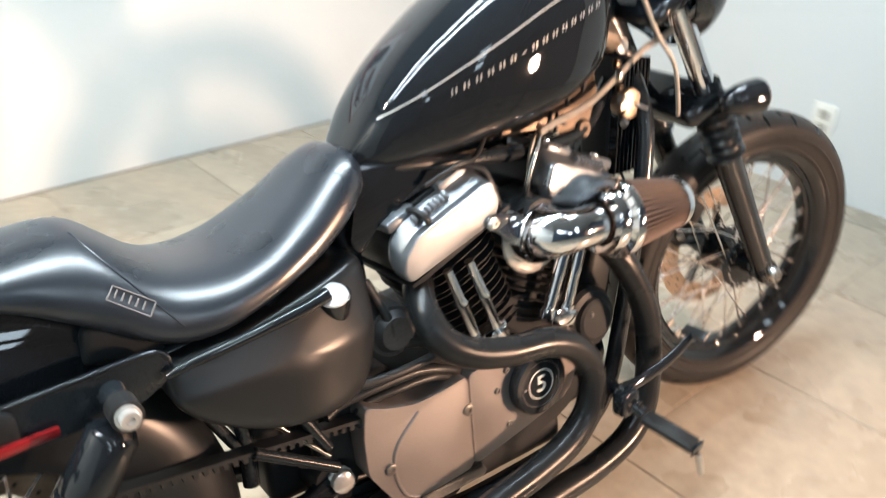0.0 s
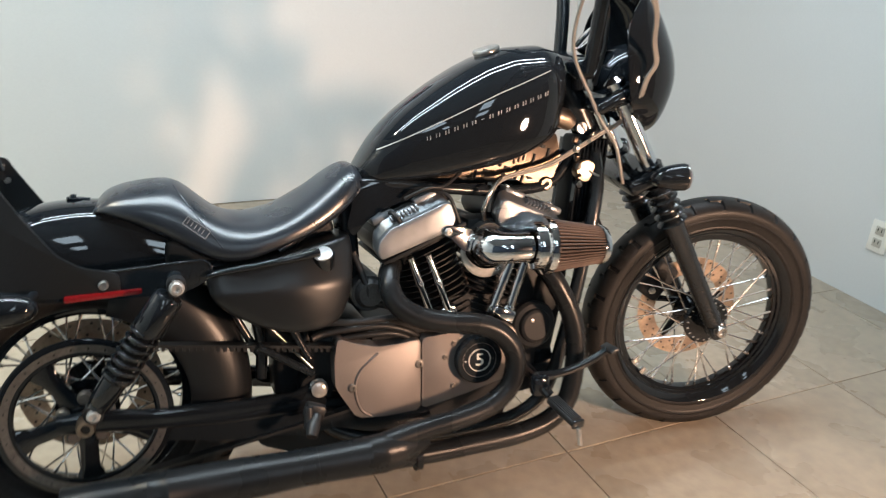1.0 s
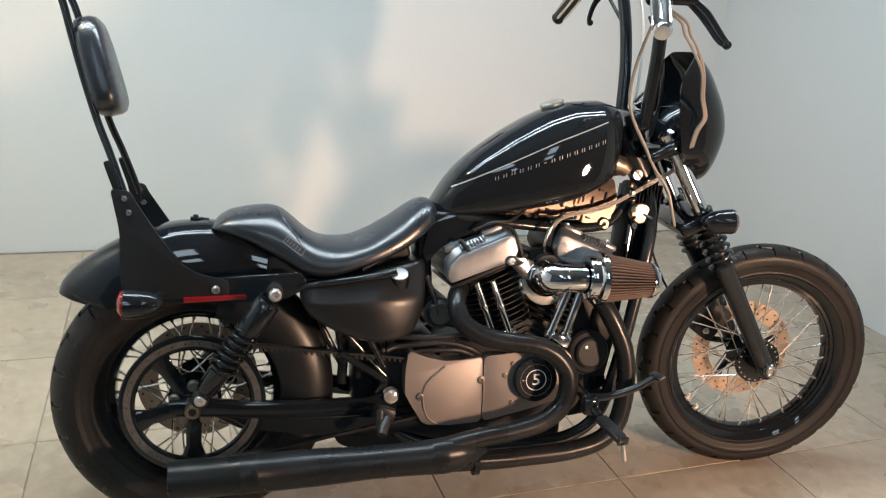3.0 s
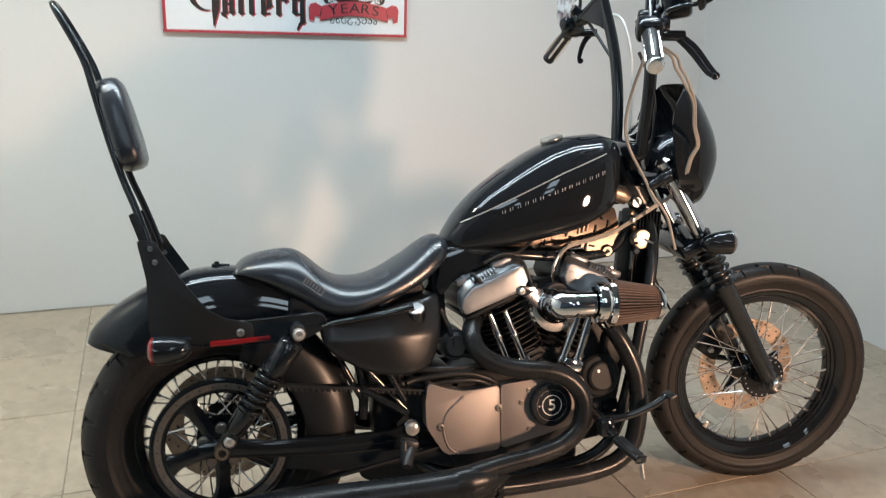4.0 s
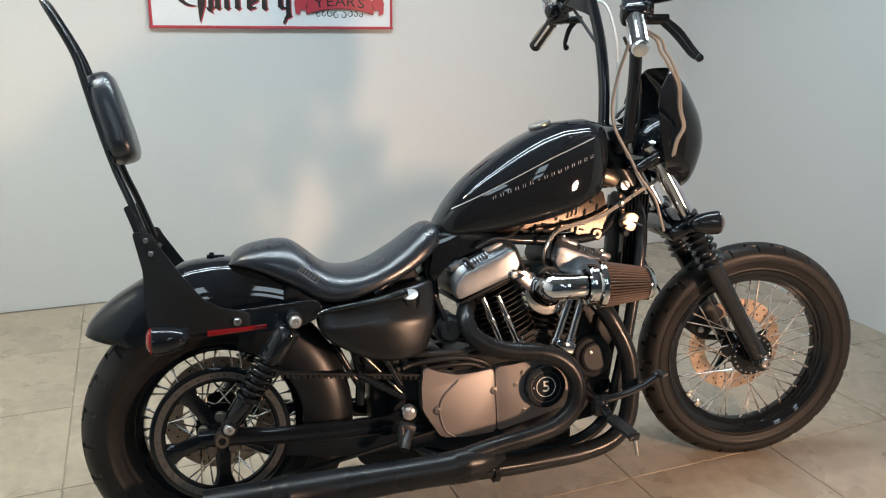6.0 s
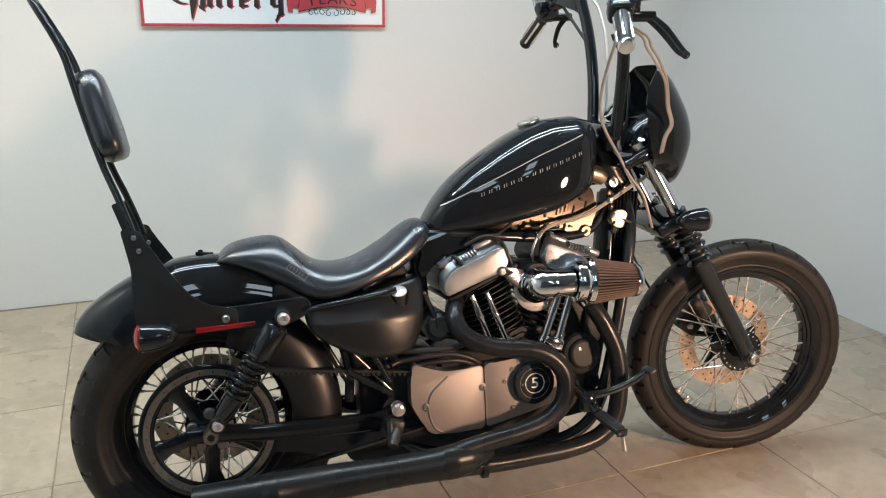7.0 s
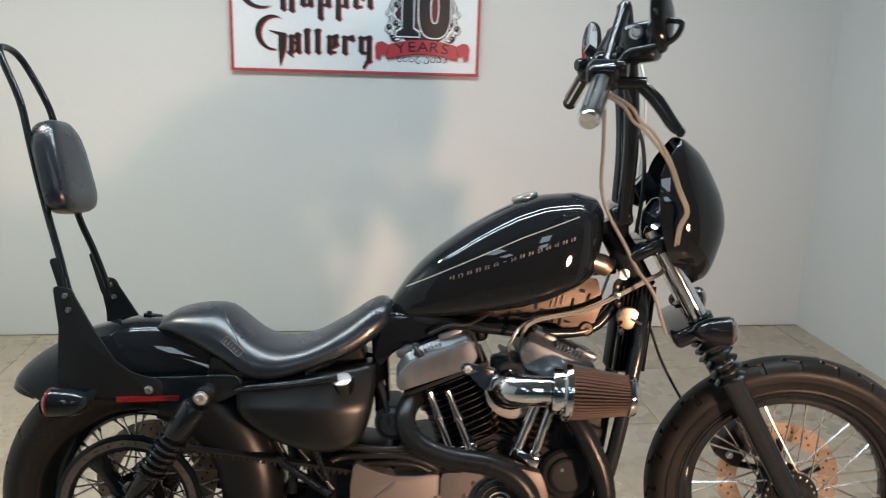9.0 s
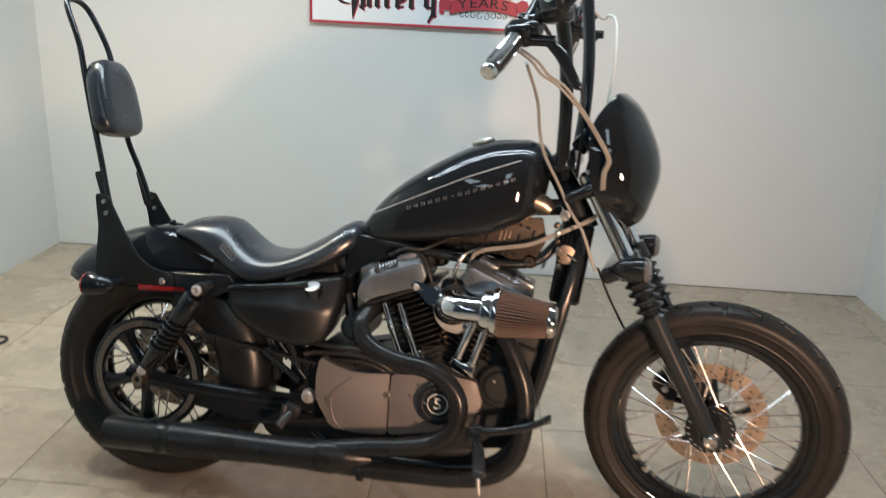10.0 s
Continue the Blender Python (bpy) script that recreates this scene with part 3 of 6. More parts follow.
    lathe(bm, [(0, -0.010), (0.008, -0.006), (0.010, 0), (0.008, 0.006), (0, 0.010)], tip, (0, 1, 0), 16)
    part("lever", bm, GLOSS_BLACK, upright, "black hand lever with ball end", steer=True)
    bm = bmesh.new()
    tube(bm, [pv + Vector((-0.05, 0, 0.0)), pv + Vector((0.015, 0, 0.0))], 0.012, 12)
    part("lever_perch", bm, GLOSS_BLACK, upright, steer=True)
    # mirrors
    if s > 0:
        mc, md, mw = Vector((1.022, 0.420, 1.412)), Vector((-0.955, -0.297, 0.020)).normalized(), 0.068
    else:
        mc, md, mw = Vector((1.127, -0.370, 1.395)), Vector((-0.80, 0.52, -0.1)).normalized(), 0.034
    mh = 0.078 if s > 0 else 0.058
    q = md.to_track_quat("Z", "Y").to_matrix()
    bm = bmesh.new()
    prof = [(0.2, -0.016), (0.7, -0.014), (0.95, -0.006), (1.0, 0.0), (1.0, 0.004), (0.955, 0.005), (0.94, 0.002)]
    rings = [[mc + q @ Vector((mw * f * math.cos(u) * (1 + 0.25 * math.sin(u)), mh * f * math.sin(u), h)) for u in (2 * math.pi * k / 32 for k in range(32))] for f, h in prof]
    loft(bm, rings)
    part("mirror", bm, GLOSS_BLACK, upright, "small black teardrop mirror", steer=True)
    bm = bmesh.new()
    rings = []
    for f in (0.94, 0.75, 0.55, 0.35, 0.15):
        rings.append([mc + q @ Vector((mw * f * math.cos(u) * (1 + 0.25 * math.sin(u)), 1.008 * mh * f * math.sin(u), 0.0055 + 0.0022 * (0.884 - f * f))) for u in (2 * math.pi * k / 32 for k in range(32))])
    loft(bm, rings)
    part("mirror_glass", bm, CHROME, upright, steer=True)
    bm = bmesh.new()
    tube(bm, spline([mc - md * 0.012, mc - md * 0.040 + Vector((0, 0, -0.012)), mc - md * 0.018 + Vector((0, 0, -0.040)), g_in + Vector((0.045, 0, 0.045)), g_in + Vector((0.02, 0, 0.01))], 6), 0.0055, 10)
    part("mirror_stem", bm, GLOSS_BLACK, upright, steer=True)
# master cylinder on the near side
bm = bmesh.new()
block(bm, 0.066, 0.055, 0.075, pose(1.100, -0.305, 1.362, 0, -8, -25), 0.014, 3)
res = part("brake_reservoir", bm, GLOSS_BLACK, bike, "black brake fluid reservoir", steer=True)
bm = bmesh.new()
lathe(bm, [(0.0135, -0.004), (0.0135, 0.003), (0.009, 0.004), (0.007, 0.001), (0, 0.001)], (1.0875, -0.3315, 1.379), (-0.42, -0.906, 0.0), 22)
part("sight_glass", bm, CHROME, res, steer=True)
# risers and bar clamp
bm = bmesh.new()
block(bm, 0.05, 0.20, 0.05, pose(1.095, 0, 1.005, 0, -10, 0), 0.014, 3)
for s in (-1, 1):
    tube(bm, [(1.10, s * 0.045, 0.955), (1.095, s * 0.045, 1.01)], 0.018, 16)
part("bar_clamp", bm, GLOSS_BLACK, bike, "black handlebar riser clamp", steer=True)
bm = bmesh.new()
lathe(bm, [(0, 0.012), (0.036, 0.012), (0.040, 0.009), (0.040, 0.0), (0.034, -0.03), (0, -0.03)], (1.135, 0.0, 1.065), (-0.75, 0, 0.66), 32)
gauge = part("speedometer", bm, GLOSS_BLACK, bike, "round black speedometer", steer=True)
bm = bmesh.new()
lathe(bm, [(0, 0.0125), (0.034, 0.0125), (0.036, 0.0135), (0.040, 0.012)], (1.135, 0.0, 1.065), (-0.75, 0, 0.66), 32)
part("speedometer_bezel", bm, CHROME, gauge, steer=True)

# headlight fairing
def fairing():
    bm = bmesh.new()
    outline = [(1.270, 0.845, 0.05), (1.300, 0.872, 0.10), (1.318, 0.925, 0.14), (1.330, 0.985, 0.152), (1.320, 1.045, 0.152), (1.295, 1.100, 0.143), (1.268, 1.145, 0.130), (1.238, 1.172, 0.112), (1.222, 1.182, 0.095)]
    rear = [(1.250, 0.862), (1.225, 0.885), (1.195, 0.925), (1.178, 0.975), (1.170, 1.03), (1.168, 1.08), (1.178, 1.122), (1.200, 1.158), (1.212, 1.176)]
    outline = [tuple(p) for p in spline(outline, 4)]
    rear = [(p.x, p.z) for p in spline([(x, 0, z) for x, z in rear], 4)]
    outer, inner = [], []
    for (fx, fz, w), (rx, rz) in zip(outline, rear):
        ro, ri = [], []
        for k in range(25):
            a = math.pi * k / 24
            e = abs(math.sin(a)) ** 0.75
            x = rx + (fx - rx) * e
            z = rz + (fz - rz) * e
            y = -w * math.copysign(abs(math.cos(a)) ** 0.8, math.cos(a))
            ro.append(Vector((x, y, z)))
            ri.append(Vector((x - 0.006 * e, y * (1 - 0.004 / w), z)))
        outer.append(ro)
        inner.append(ri)
    rings = [o + i[::-1] for o, i in zip(outer, inner)]
    loft(bm, rings)
    return part("headlight_fairing", bm, GLOSS_BLACK, bike, "satin black quarter fairing round the headlight", steer=True, angle=50)


fairing()
bm = bmesh.new()
lathe(bm, [(0, -0.10), (0.03, -0.098), (0.06, -0.08), (0.078, -0.04), (0.084, 0.0), (0.084, 0.02), (0, 0.022)], (1.245, 0, 0.975), (1, 0, -0.05), 36)
part("headlight_bucket", bm, GLOSS_BLACK, bike, "black headlight shell", steer=True)
# tank
TANK_TOP = [(0.553, 0.772), (0.565, 0.788), (0.580, 0.812), (0.600, 0.842), (0.622, 0.869), (0.650, 0.897), (0.684, 0.924), (0.741, 0.964), (0.800, 0.999), (0.845, 1.021), (0.908, 1.042), (0.984, 1.049), (1.030, 1.037), (1.056, 1.005)]
TANK_BOT = [(0.553, 0.762), (0.60, 0.753), (0.70, 0.758), (0.80, 0.773), (0.87, 0.786), (0.925, 0.801), (0.97, 0.820), (1.0, 0.832), (1.056, 0.868)]
TANK_W = [(0.553, 0.024), (0.57, 0.050), (0.60, 0.073), (0.66, 0.098), (0.75, 0.1200), (0.80, 0.1275), (0.85, 0.1330), (0.91, 0.1345), (0.95, 0.1332), (0.985, 0.1280), (1.01, 0.1185), (1.03, 0.102), (1.045, 0.077), (1.056, 0.040)]
TANK_TUCK = 0.085


def tank_ring(x, n=56):
    zt, zb, w = interp(x, TANK_TOP), interp(x, TANK_BOT), interp(x, TANK_W)
    zc, h = (zt + zb) / 2, (zt - zb) / 2
    out = []
    for k in range(n):
        a = 2 * math.pi * k / n
        c, s = math.cos(a), math.sin(a)
        e = 0.80 if s > 0 else 0.42
        v = math.copysign(abs(s) ** e, s)
        z = zc - 0.15 * h + v * (h * (1.15 if s > 0 else 0.85))
        wide = w if s > 0 else max(0.3 * w, w - TANK_TUCK * (zc - 0.15 * h - z))
        y = wide * math.copysign(abs(c) ** (0.82 if s > 0 else 0.22), c)
        t = max(0.0, min(1.0, (x - 0.90) / 0.15))
        out.append(Vector((x + 0.12 * t * (z - 0.985), y, z)))
    return out


def tank_side(x, z):
    """The tank's outer surface on the near side at height z."""
    zt, zb, w = interp(x, TANK_TOP), interp(x, TANK_BOT), interp(x, TANK_W)
    zc, h = (zt + zb) / 2, (zt - zb) / 2
    v = (z - zc + 0.15 * h) / (h * (1.15 if z > zc - 0.15 * h else 0.85))
    v = max(-0.999, min(0.999, v))
    s = math.copysign(abs(v) ** (1 / (0.80 if v > 0 else 0.42)), v)
    c = math.sqrt(max(0, 1 - s * s))
    t = max(0.0, min(1.0, (x - 0.90) / 0.15))
    wide = w if v > 0 else max(0.3 * w, w - TANK_TUCK * (zc - 0.15 * h - z))
    return Vector((x + 0.12 * t * (z - 0.985), -wide * c ** (0.82 if v > 0 else 0.22), z))


bm = bmesh.new()
xs = [0.553 + 0.503 * (0.5 - 0.5 * math.cos(math.pi * k / 40)) for k in range(41)]
loft(bm, [tank_ring(x) for x in xs])
tank = part("fuel_tank", bm, GLOSS_BLACK, bike, "gloss black fuel tank with thin silver pinstripe", angle=60)
bm = bmesh.new()
stripe = []
for k in range(40):
    x = 0.60 + 0.38 * k / 39
    z = interp(x, [(0.58, 0.815), (0.694, 0.868), (0.852, 0.942), (0.99, 0.996)])
    stripe.append((x, z))
rings = []
for x, z in stripe:
    a, b = tank_side(x, z - 0.0013), tank_side(x, z + 0.0013)
    off = Vector((0, -0.0008, 0.0003))
    rings.append([a + off, b + off, b + off * -1, a + off * -1])
loft(bm, rings)
part("pinstripe", bm, BADGE, tank, "thin silver pinstripe")
for k in range(15):
    x, z = 0.702 + 0.266 * k / 14, 0.850 + 0.093 * k / 14
    for w, h, o in ([(0.006, 0.0012, 0.0)] if k == 6 else [(0.0012, 0.0086, -0.0034), (0.0012, 0.0086, 0.0030)]):
        bm = bmesh.new()
        ps = [tank_side(x + o + dx, z + o * 0.35 + dz + dx * 0.35) for dx, dz in ((-w / 2, -h / 2), (w / 2, -h / 2), (w / 2, h / 2), (-w / 2, h / 2))]
        off = Vector((0, -0.0012, 0.0003))
        loft(bm, [[p + off for p in ps], [p - off for p in ps]])
        part("badge_bar", bm, BADGE, tank, "silver badge stroke")
bm = bmesh.new()
lathe(bm, [(0, -0.012), (0.028, -0.012), (0.0295, 0.001), (0.0315, 0.004), (0.0315, 0.009), (0.029, 0.0120), (0.016, 0.0132), (0, 0.0135)], (0.872, -0.012, 1.029), (-0.30, -0.08, 0.95), 40)
part("fuel_cap", bm, STEEL, tank, "round chrome fuel cap")

# seat
SEAT_LOW = 0.30
SEAT_FULL = [(0.24, 0.98), (0.40, 0.86)]
SEAT_TOP = [(0.030, 0.712), (0.039, 0.727), (0.051, 0.747), (0.075, 0.759), (0.107, 0.767), (0.145, 0.772), (0.176, 0.773), (0.200, 0.765), (0.225, 0.742), (0.250, 0.720), (0.275, 0.707), (0.300, 0.702), (0.335, 0.701), (0.360, 0.704), (0.390, 0.711), (0.432, 0.729), (0.465, 0.747), (0.495, 0.771), (0.530, 0.793), (0.554, 0.798), (0.568, 0.787), (0.578, 0.762)]
SEAT_BOT = [(0.030, 0.722), (0.060, 0.716), (0.12, 0.693), (0.20, 0.645), (0.24, 0.620), (0.28, 0.610), (0.32, 0.614), (0.40, 0.640), (0.48, 0.671), (0.525, 0.70), (0.560, 0.735), (0.578, 0.75)]
SEAT_W = [(0.030, 0.045), (0.045, 0.078), (0.08, 0.095), (0.14, 0.110), (0.20, 0.121), (0.26, 0.134), (0.33, 0.140), (0.40, 0.133), (0.46, 0.120), (0.52, 0.102), (0.555, 0.083), (0.570, 0.060), (0.578, 0.035)]


def seat_ring(x, n=48):
    zt, zb, w = interp(x, SEAT_TOP), interp(x, SEAT_BOT), interp(x, SEAT_W)
    zc = zb + SEAT_LOW * (zt - zb)
    full = interp(x, SEAT_FULL)
    out = []
    for k in range(n):
        a = 2 * math.pi * k / n
        c, s = math.cos(a), math.sin(a)
        if s > 0:
            y, z = w * math.copysign(abs(c) ** full, c), zc + (zt - zc) * s ** 0.95
            z -= 0.008 * max(0.0, 1 - (x - 0.34) ** 2 / 0.01) * s ** 2
        else:
            y, z = w * math.copysign(abs(c) ** 0.55, c), zc - (zc - zb) * abs(s) ** 0.6
        out.append(Vector((x, y, z)))
    return out


def resample(pairs, n=60, passes=3):
    xs = np.linspace(pairs[0][0], pairs[-1][0], n)
    ys = np.interp(xs, *zip(*pairs))
    for _ in range(passes):
        ys[1:-1] = (ys[:-2] + 2 * ys[1:-1] + ys[2:]) / 4
    return list(zip(xs.tolist(), ys.tolist()))


SEAT_BOT = [(x, z - 0.003) for x, z in SEAT_BOT]
SEAT_TOP, SEAT_BOT, SEAT_W = resample(SEAT_TOP), resample(SEAT_BOT), resample(SEAT_W, passes=1)
bm = bmesh.new()
xs = [0.030 + 0.548 * (0.5 - 0.5 * math.cos(math.pi * k / 56)) for k in range(57)]
loft(bm, [seat_ring(x) for x in xs])
seat = part("seat", bm, LEATHER, bike, "black vinyl two-up seat with stepped pillion pad", angle=70)
# stitched label
bm = bmesh.new()
def seat_side(x, z):
    zt, zb, w = interp(x, SEAT_TOP), interp(x, SEAT_BOT), interp(x, SEAT_W)
    zc = zb + SEAT_LOW * (zt - zb)
    if z > zc:
        s = min(0.99, (z - zc) / (zt - zc)) ** (1 / 0.95)
        return Vector((x, -w * math.sqrt(1 - s * s) ** interp(x, SEAT_FULL), z))
    s = min(0.99, (zc - z) / (zc - zb)) ** (1 / 0.6)
    return Vector((x, -w * math.sqrt(1 - s * s) ** 0.55, z))


lab = [(0.196, 0.698), (0.207, 0.710), (0.247, 0.680), (0.236, 0.667)]
loop = lab + [lab[0]]
for (x0, z0), (x1, z1) in zip(loop, loop[1:]):
    pts = [seat_side(x0 + (x1 - x0) * k / 6, z0 + (z1 - z0) * k / 6) + Vector((0, -0.0008, 0)) for k in range(7)]
    tube(bm, pts, 0.0011, 6)
part("sewn_label", bm, SEAM_GREY, seat, "rectangular embroidered seat label")
bm = bmesh.new()
for k in range(5):
    u = 0.15 + 0.16 * k
    x, z = 0.2015 + 0.040 * u, 0.706 - 0.0325 * u
    pts = [seat_side(x - 0.003, z - 0.0035) + Vector((0, -0.001, 0)), seat_side(x + 0.003, z + 0.0035) + Vector((0, -0.001, 0))]
    tube(bm, pts, 0.0012, 6)
part("label_marks", bm, SEAM_GREY, seat)
# seam between pillion and rider pads
for s in (-1, 1):
    bm = bmesh.new()
    pts = []
    for k in range(14):
        f = k / 13
        p = seat_side(0.186 + 0.084 * f, 0.763 - 0.118 * f)
        pts.append(Vector((p.x, p.y * -s, p.z)))
    tube(bm, pts, 0.0014, 6)
    part("seat_seam", bm, LEATHER, seat)

# rear fender
FEND = [(0.215, 0.690), (0.12, 0.722), (0.036, 0.735), (-0.034, 0.733), (-0.088, 0.722), (-0.155, 0.699), (-0.221, 0.662), (-0.262, 0.630), (-0.288, 0.600), (-0.298, 0.575)]
FDROP = [0.12, 0.13, 0.13, 0.135, 0.14, 0.14, 0.13, 0.115, 0.095, 0.07]
FWID = [0.088, 0.092, 0.096, 0.098, 0.100, 0.100, 0.099, 0.095, 0.088, 0.075]


def fender():
    path = spline([(x, 0, z) for x, z in FEND], 5)
    n = len(path)
    rings = []
    for i, p in enumerate(path):
        u = i / (n - 1) * (len(FEND) - 1)
        drop, wid = float(np.interp(u, range(len(FDROP)), FDROP)), float(np.interp(u, range(len(FWID)), FWID))
        d = (path[min(i + 1, n - 1)] - path[max(i - 1, 0)]).normalized()
        nrm = Vector((0, 1, 0)).cross(d)
        if nrm.z < 0:
            nrm = -nrm
        outer, inner = [], []
        for k in range(25):
            a = -math.pi / 2 + math.pi * k / 24
            y = wid * math.copysign(abs(math.sin(a)) ** 0.75, math.sin(a))
            hgt = -drop * (1 - abs(math.cos(a)) ** 0.8)
            outer.append(p + nrm * hgt + Vector((0, y, 0)))
            inner.append(p + nrm * (hgt - 0.003 * math.cos(a)) + Vector((0, y * (1 - 0.003 / wid), 0)))
        rings.append(outer + inner[::-1])
    bm = bmesh.new()
    loft(bm, rings)
    return part("rear_fender", bm, GLOSS_BLACK, bike, "gloss black bobbed rear fender", angle=55)


fender()
bm = bmesh.new()
tube(bm, [(0.030, 0.0, 0.735), (-0.012, 0.0, 0.738)], 0.004, 10)
block(bm, 0.026, 0.020, 0.004, pose(0.002, 0, 0.7385, 0, 3, 0), 0.0015)
lathe(bm, [(0, 0), (0.006, 0), (0.006, 0.006), (0, 0.007)], (0.0, 0, 0.740), (0, 0, 1), 10)
part("seat_bracket", bm, SATIN_BLACK, bike, "small black seat tongue with bolt")

# fender struts, sissy bar
def splay(z):
    return 0.020 - 0.10 * max(0.0, z - 0.60)


def splayed(bm, s):
    """Leans a side plate outwards towards its foot."""
    for v in bm.verts:
        v.co += Vector((0.003, s * splay(v.co.z), 0.006))
    return bm


for s in (-1, 1):
    y0, y1 = s * 0.108, s * 0.118
    bm = bmesh.new()
    plate(bm, fillet([(0.246, 0.612), (0.222, 0.622), (0.117, 0.615), (-0.05, 0.608), (-0.145, 0.588), (-0.150, 0.566), (-0.02, 0.560), (0.12, 0.558), (0.20, 0.564), (0.242, 0.586)], 0.012), y0, y1, 0.002)
    strut = part("fender_strut", splayed(bm, s), SATIN_BLACK, bike, "satin black fender strut")
    bm = bmesh.new()
    tube(bm, spline([(0.240, s * 0.1165, 0.606), (0.232, s * 0.1165, 0.617), (0.212, s * 0.1165, 0.6205), (0.117, s * 0.1165, 0.6150), (0.02, s * 0.1165, 0.6105)], 4), 0.0030, 10)
    part("strut_edge", splayed(bm, s), GLOSS_BLACK, strut, "rolled gloss black strut edge")
    y2 = s * 0.126
    bm = bmesh.new()
    plate(bm, fillet([(0.075, 0.608), (0.010, 0.624), (-0.028, 0.648), (-0.075, 0.712), (-0.121, 0.785), (-0.128, 0.802), (-0.170, 0.809), (-0.164, 0.78), (-0.152, 0.72), (-0.150, 0.60), (-0.140, 0.573), (0.075, 0.566)], 0.012), y1 + s * 0.001, y2, 0.0015)
    side = part("sissy_bar_plate", splayed(bm, s), PLATE_BLACK, bike, "flat black sissy bar side plate")
    for x, z in ((-0.141, 0.787), (-0.132, 0.757)):
        bolt("plate_bolt", (x + 0.003, y2 + s * (splay(z) - 0.003), z + 0.006), 0.006, 0.010, STEEL, side, (0, s, 0))
        bolt("plate_nut", (x + 0.003, y1 + s * (splay(z) + 0.003), z + 0.006), 0.006, 0.009, STEEL, side, (0, -s, 0))
    bolt("plate_bolt", (0.049, y2 + s * 0.019, 0.595), 0.0075, 0.007, STEEL, side, (0, s, 0), hexed=False)
    bm = bmesh.new()
    plate(bm, fillet([(-0.022, 0.561), (0.112, 0.568), (0.112, 0.578), (-0.022, 0.574)], 0.003), y2 if s < 0 else y1, (y2 + s * 0.004) if s < 0 else y1 + s * 0.004, 0.001)
    part("side_reflector", splayed(bm, s), RED_LENS, strut, "long red side reflector")
bm = bmesh.new()
half = [(-0.136, -0.104, 0.785), (-0.150, -0.100, 0.83), (-0.170, -0.090, 0.89), (-0.194, -0.078, 0.955), (-0.218, -0.074, 1.04), (-0.242, -0.072, 1.14), (-0.256, -0.070, 1.20), (-0.274, -0.066, 1.245), (-0.302, -0.058, 1.30), (-0.318, -0.045, 1.330), (-0.324, -0.02, 1.342)]
pts = half + [(x, -y, z) for x, y, z in half[::-1]]
tube(bm, spline(pts, 4), 0.0082, 14)
part("sissy_bar", bm, GLOSS_BLACK, bike, "tall black bent sissy bar hoop")
for s in (-1, 1):
    bm = bmesh.new()
    plate(bm, fillet([(-0.128, 0.765), (-0.150, 0.77), (-0.182, 0.87), (-0.166, 0.875)], 0.006), s * 0.100, s * 0.107, 0.001)
    part("sissy_bar_tab", bm, PLATE_BLACK, bike)
# back pad
def pad():
    c, up, out = Vector((-0.196, 0, 1.075)), Vector((-0.245, 0, 0.97)).normalized(), Vector((0.97, 0, 0.245))
    rings = []
    for f, t in ((0.86, -0.026), (0.97, -0.022), (1.0, -0.012), (1.0, 0.010), (0.96, 0.021), (0.85, 0.028), (0.6, 0.031), (0.25, 0.032)):
        ring = []
        for k in range(48):
            a = 2 * math.pi * k / 48
            cy_, cz_ = math.cos(a), math.sin(a)
            w = 0.093 - 0.018 * cz_
            ring.append(c + out * t + Vector((0, 1, 0)) * w * f * math.copysign(abs(cy_) ** 0.55, cy_) + up * 0.108 * f * math.copysign(abs(cz_) ** 0.55, cz_))
        rings.append(ring)
    bm = bmesh.new()
    loft(bm, rings)
    ob = part("backrest_pad", bm, LEATHER, bike, "black vinyl passenger backrest pad", angle=60)
    return ob


pad()

# rear wheel
bm = bmesh.new()
lathe(bm, [(0, -0.09), (0.03, -0.09), (0.034, -0.06), (0.06, -0.058), (0.06, -0.05), (0.036, -0.04), (0.03, 0), (0.036, 0.04), (0.06, 0.05), (0.06, 0.058), (0.034, 0.06), (0.03, 0.09), (0, 0.09)], (RC[0], 0, RC[1]), (0, 1, 0), 40)
rear_wheel = part("rear_wheel", bm, GLOSS_BLACK, bike, "black spoked rear wheel")
tyre("tyre", RC, 0.323, 0.158, 0.205, rear_wheel, False, 2)
rim(RC, 0.205, 0.13, rear_wheel, False)
spokes(RC, 0.058, 0.186, 0.055, rear_wheel, False)
axle_disc(RC, 0.095, 0.146, 0.075, DISC, rear_wheel, "brake_disc", "drilled steel rear brake disc", False, 20)


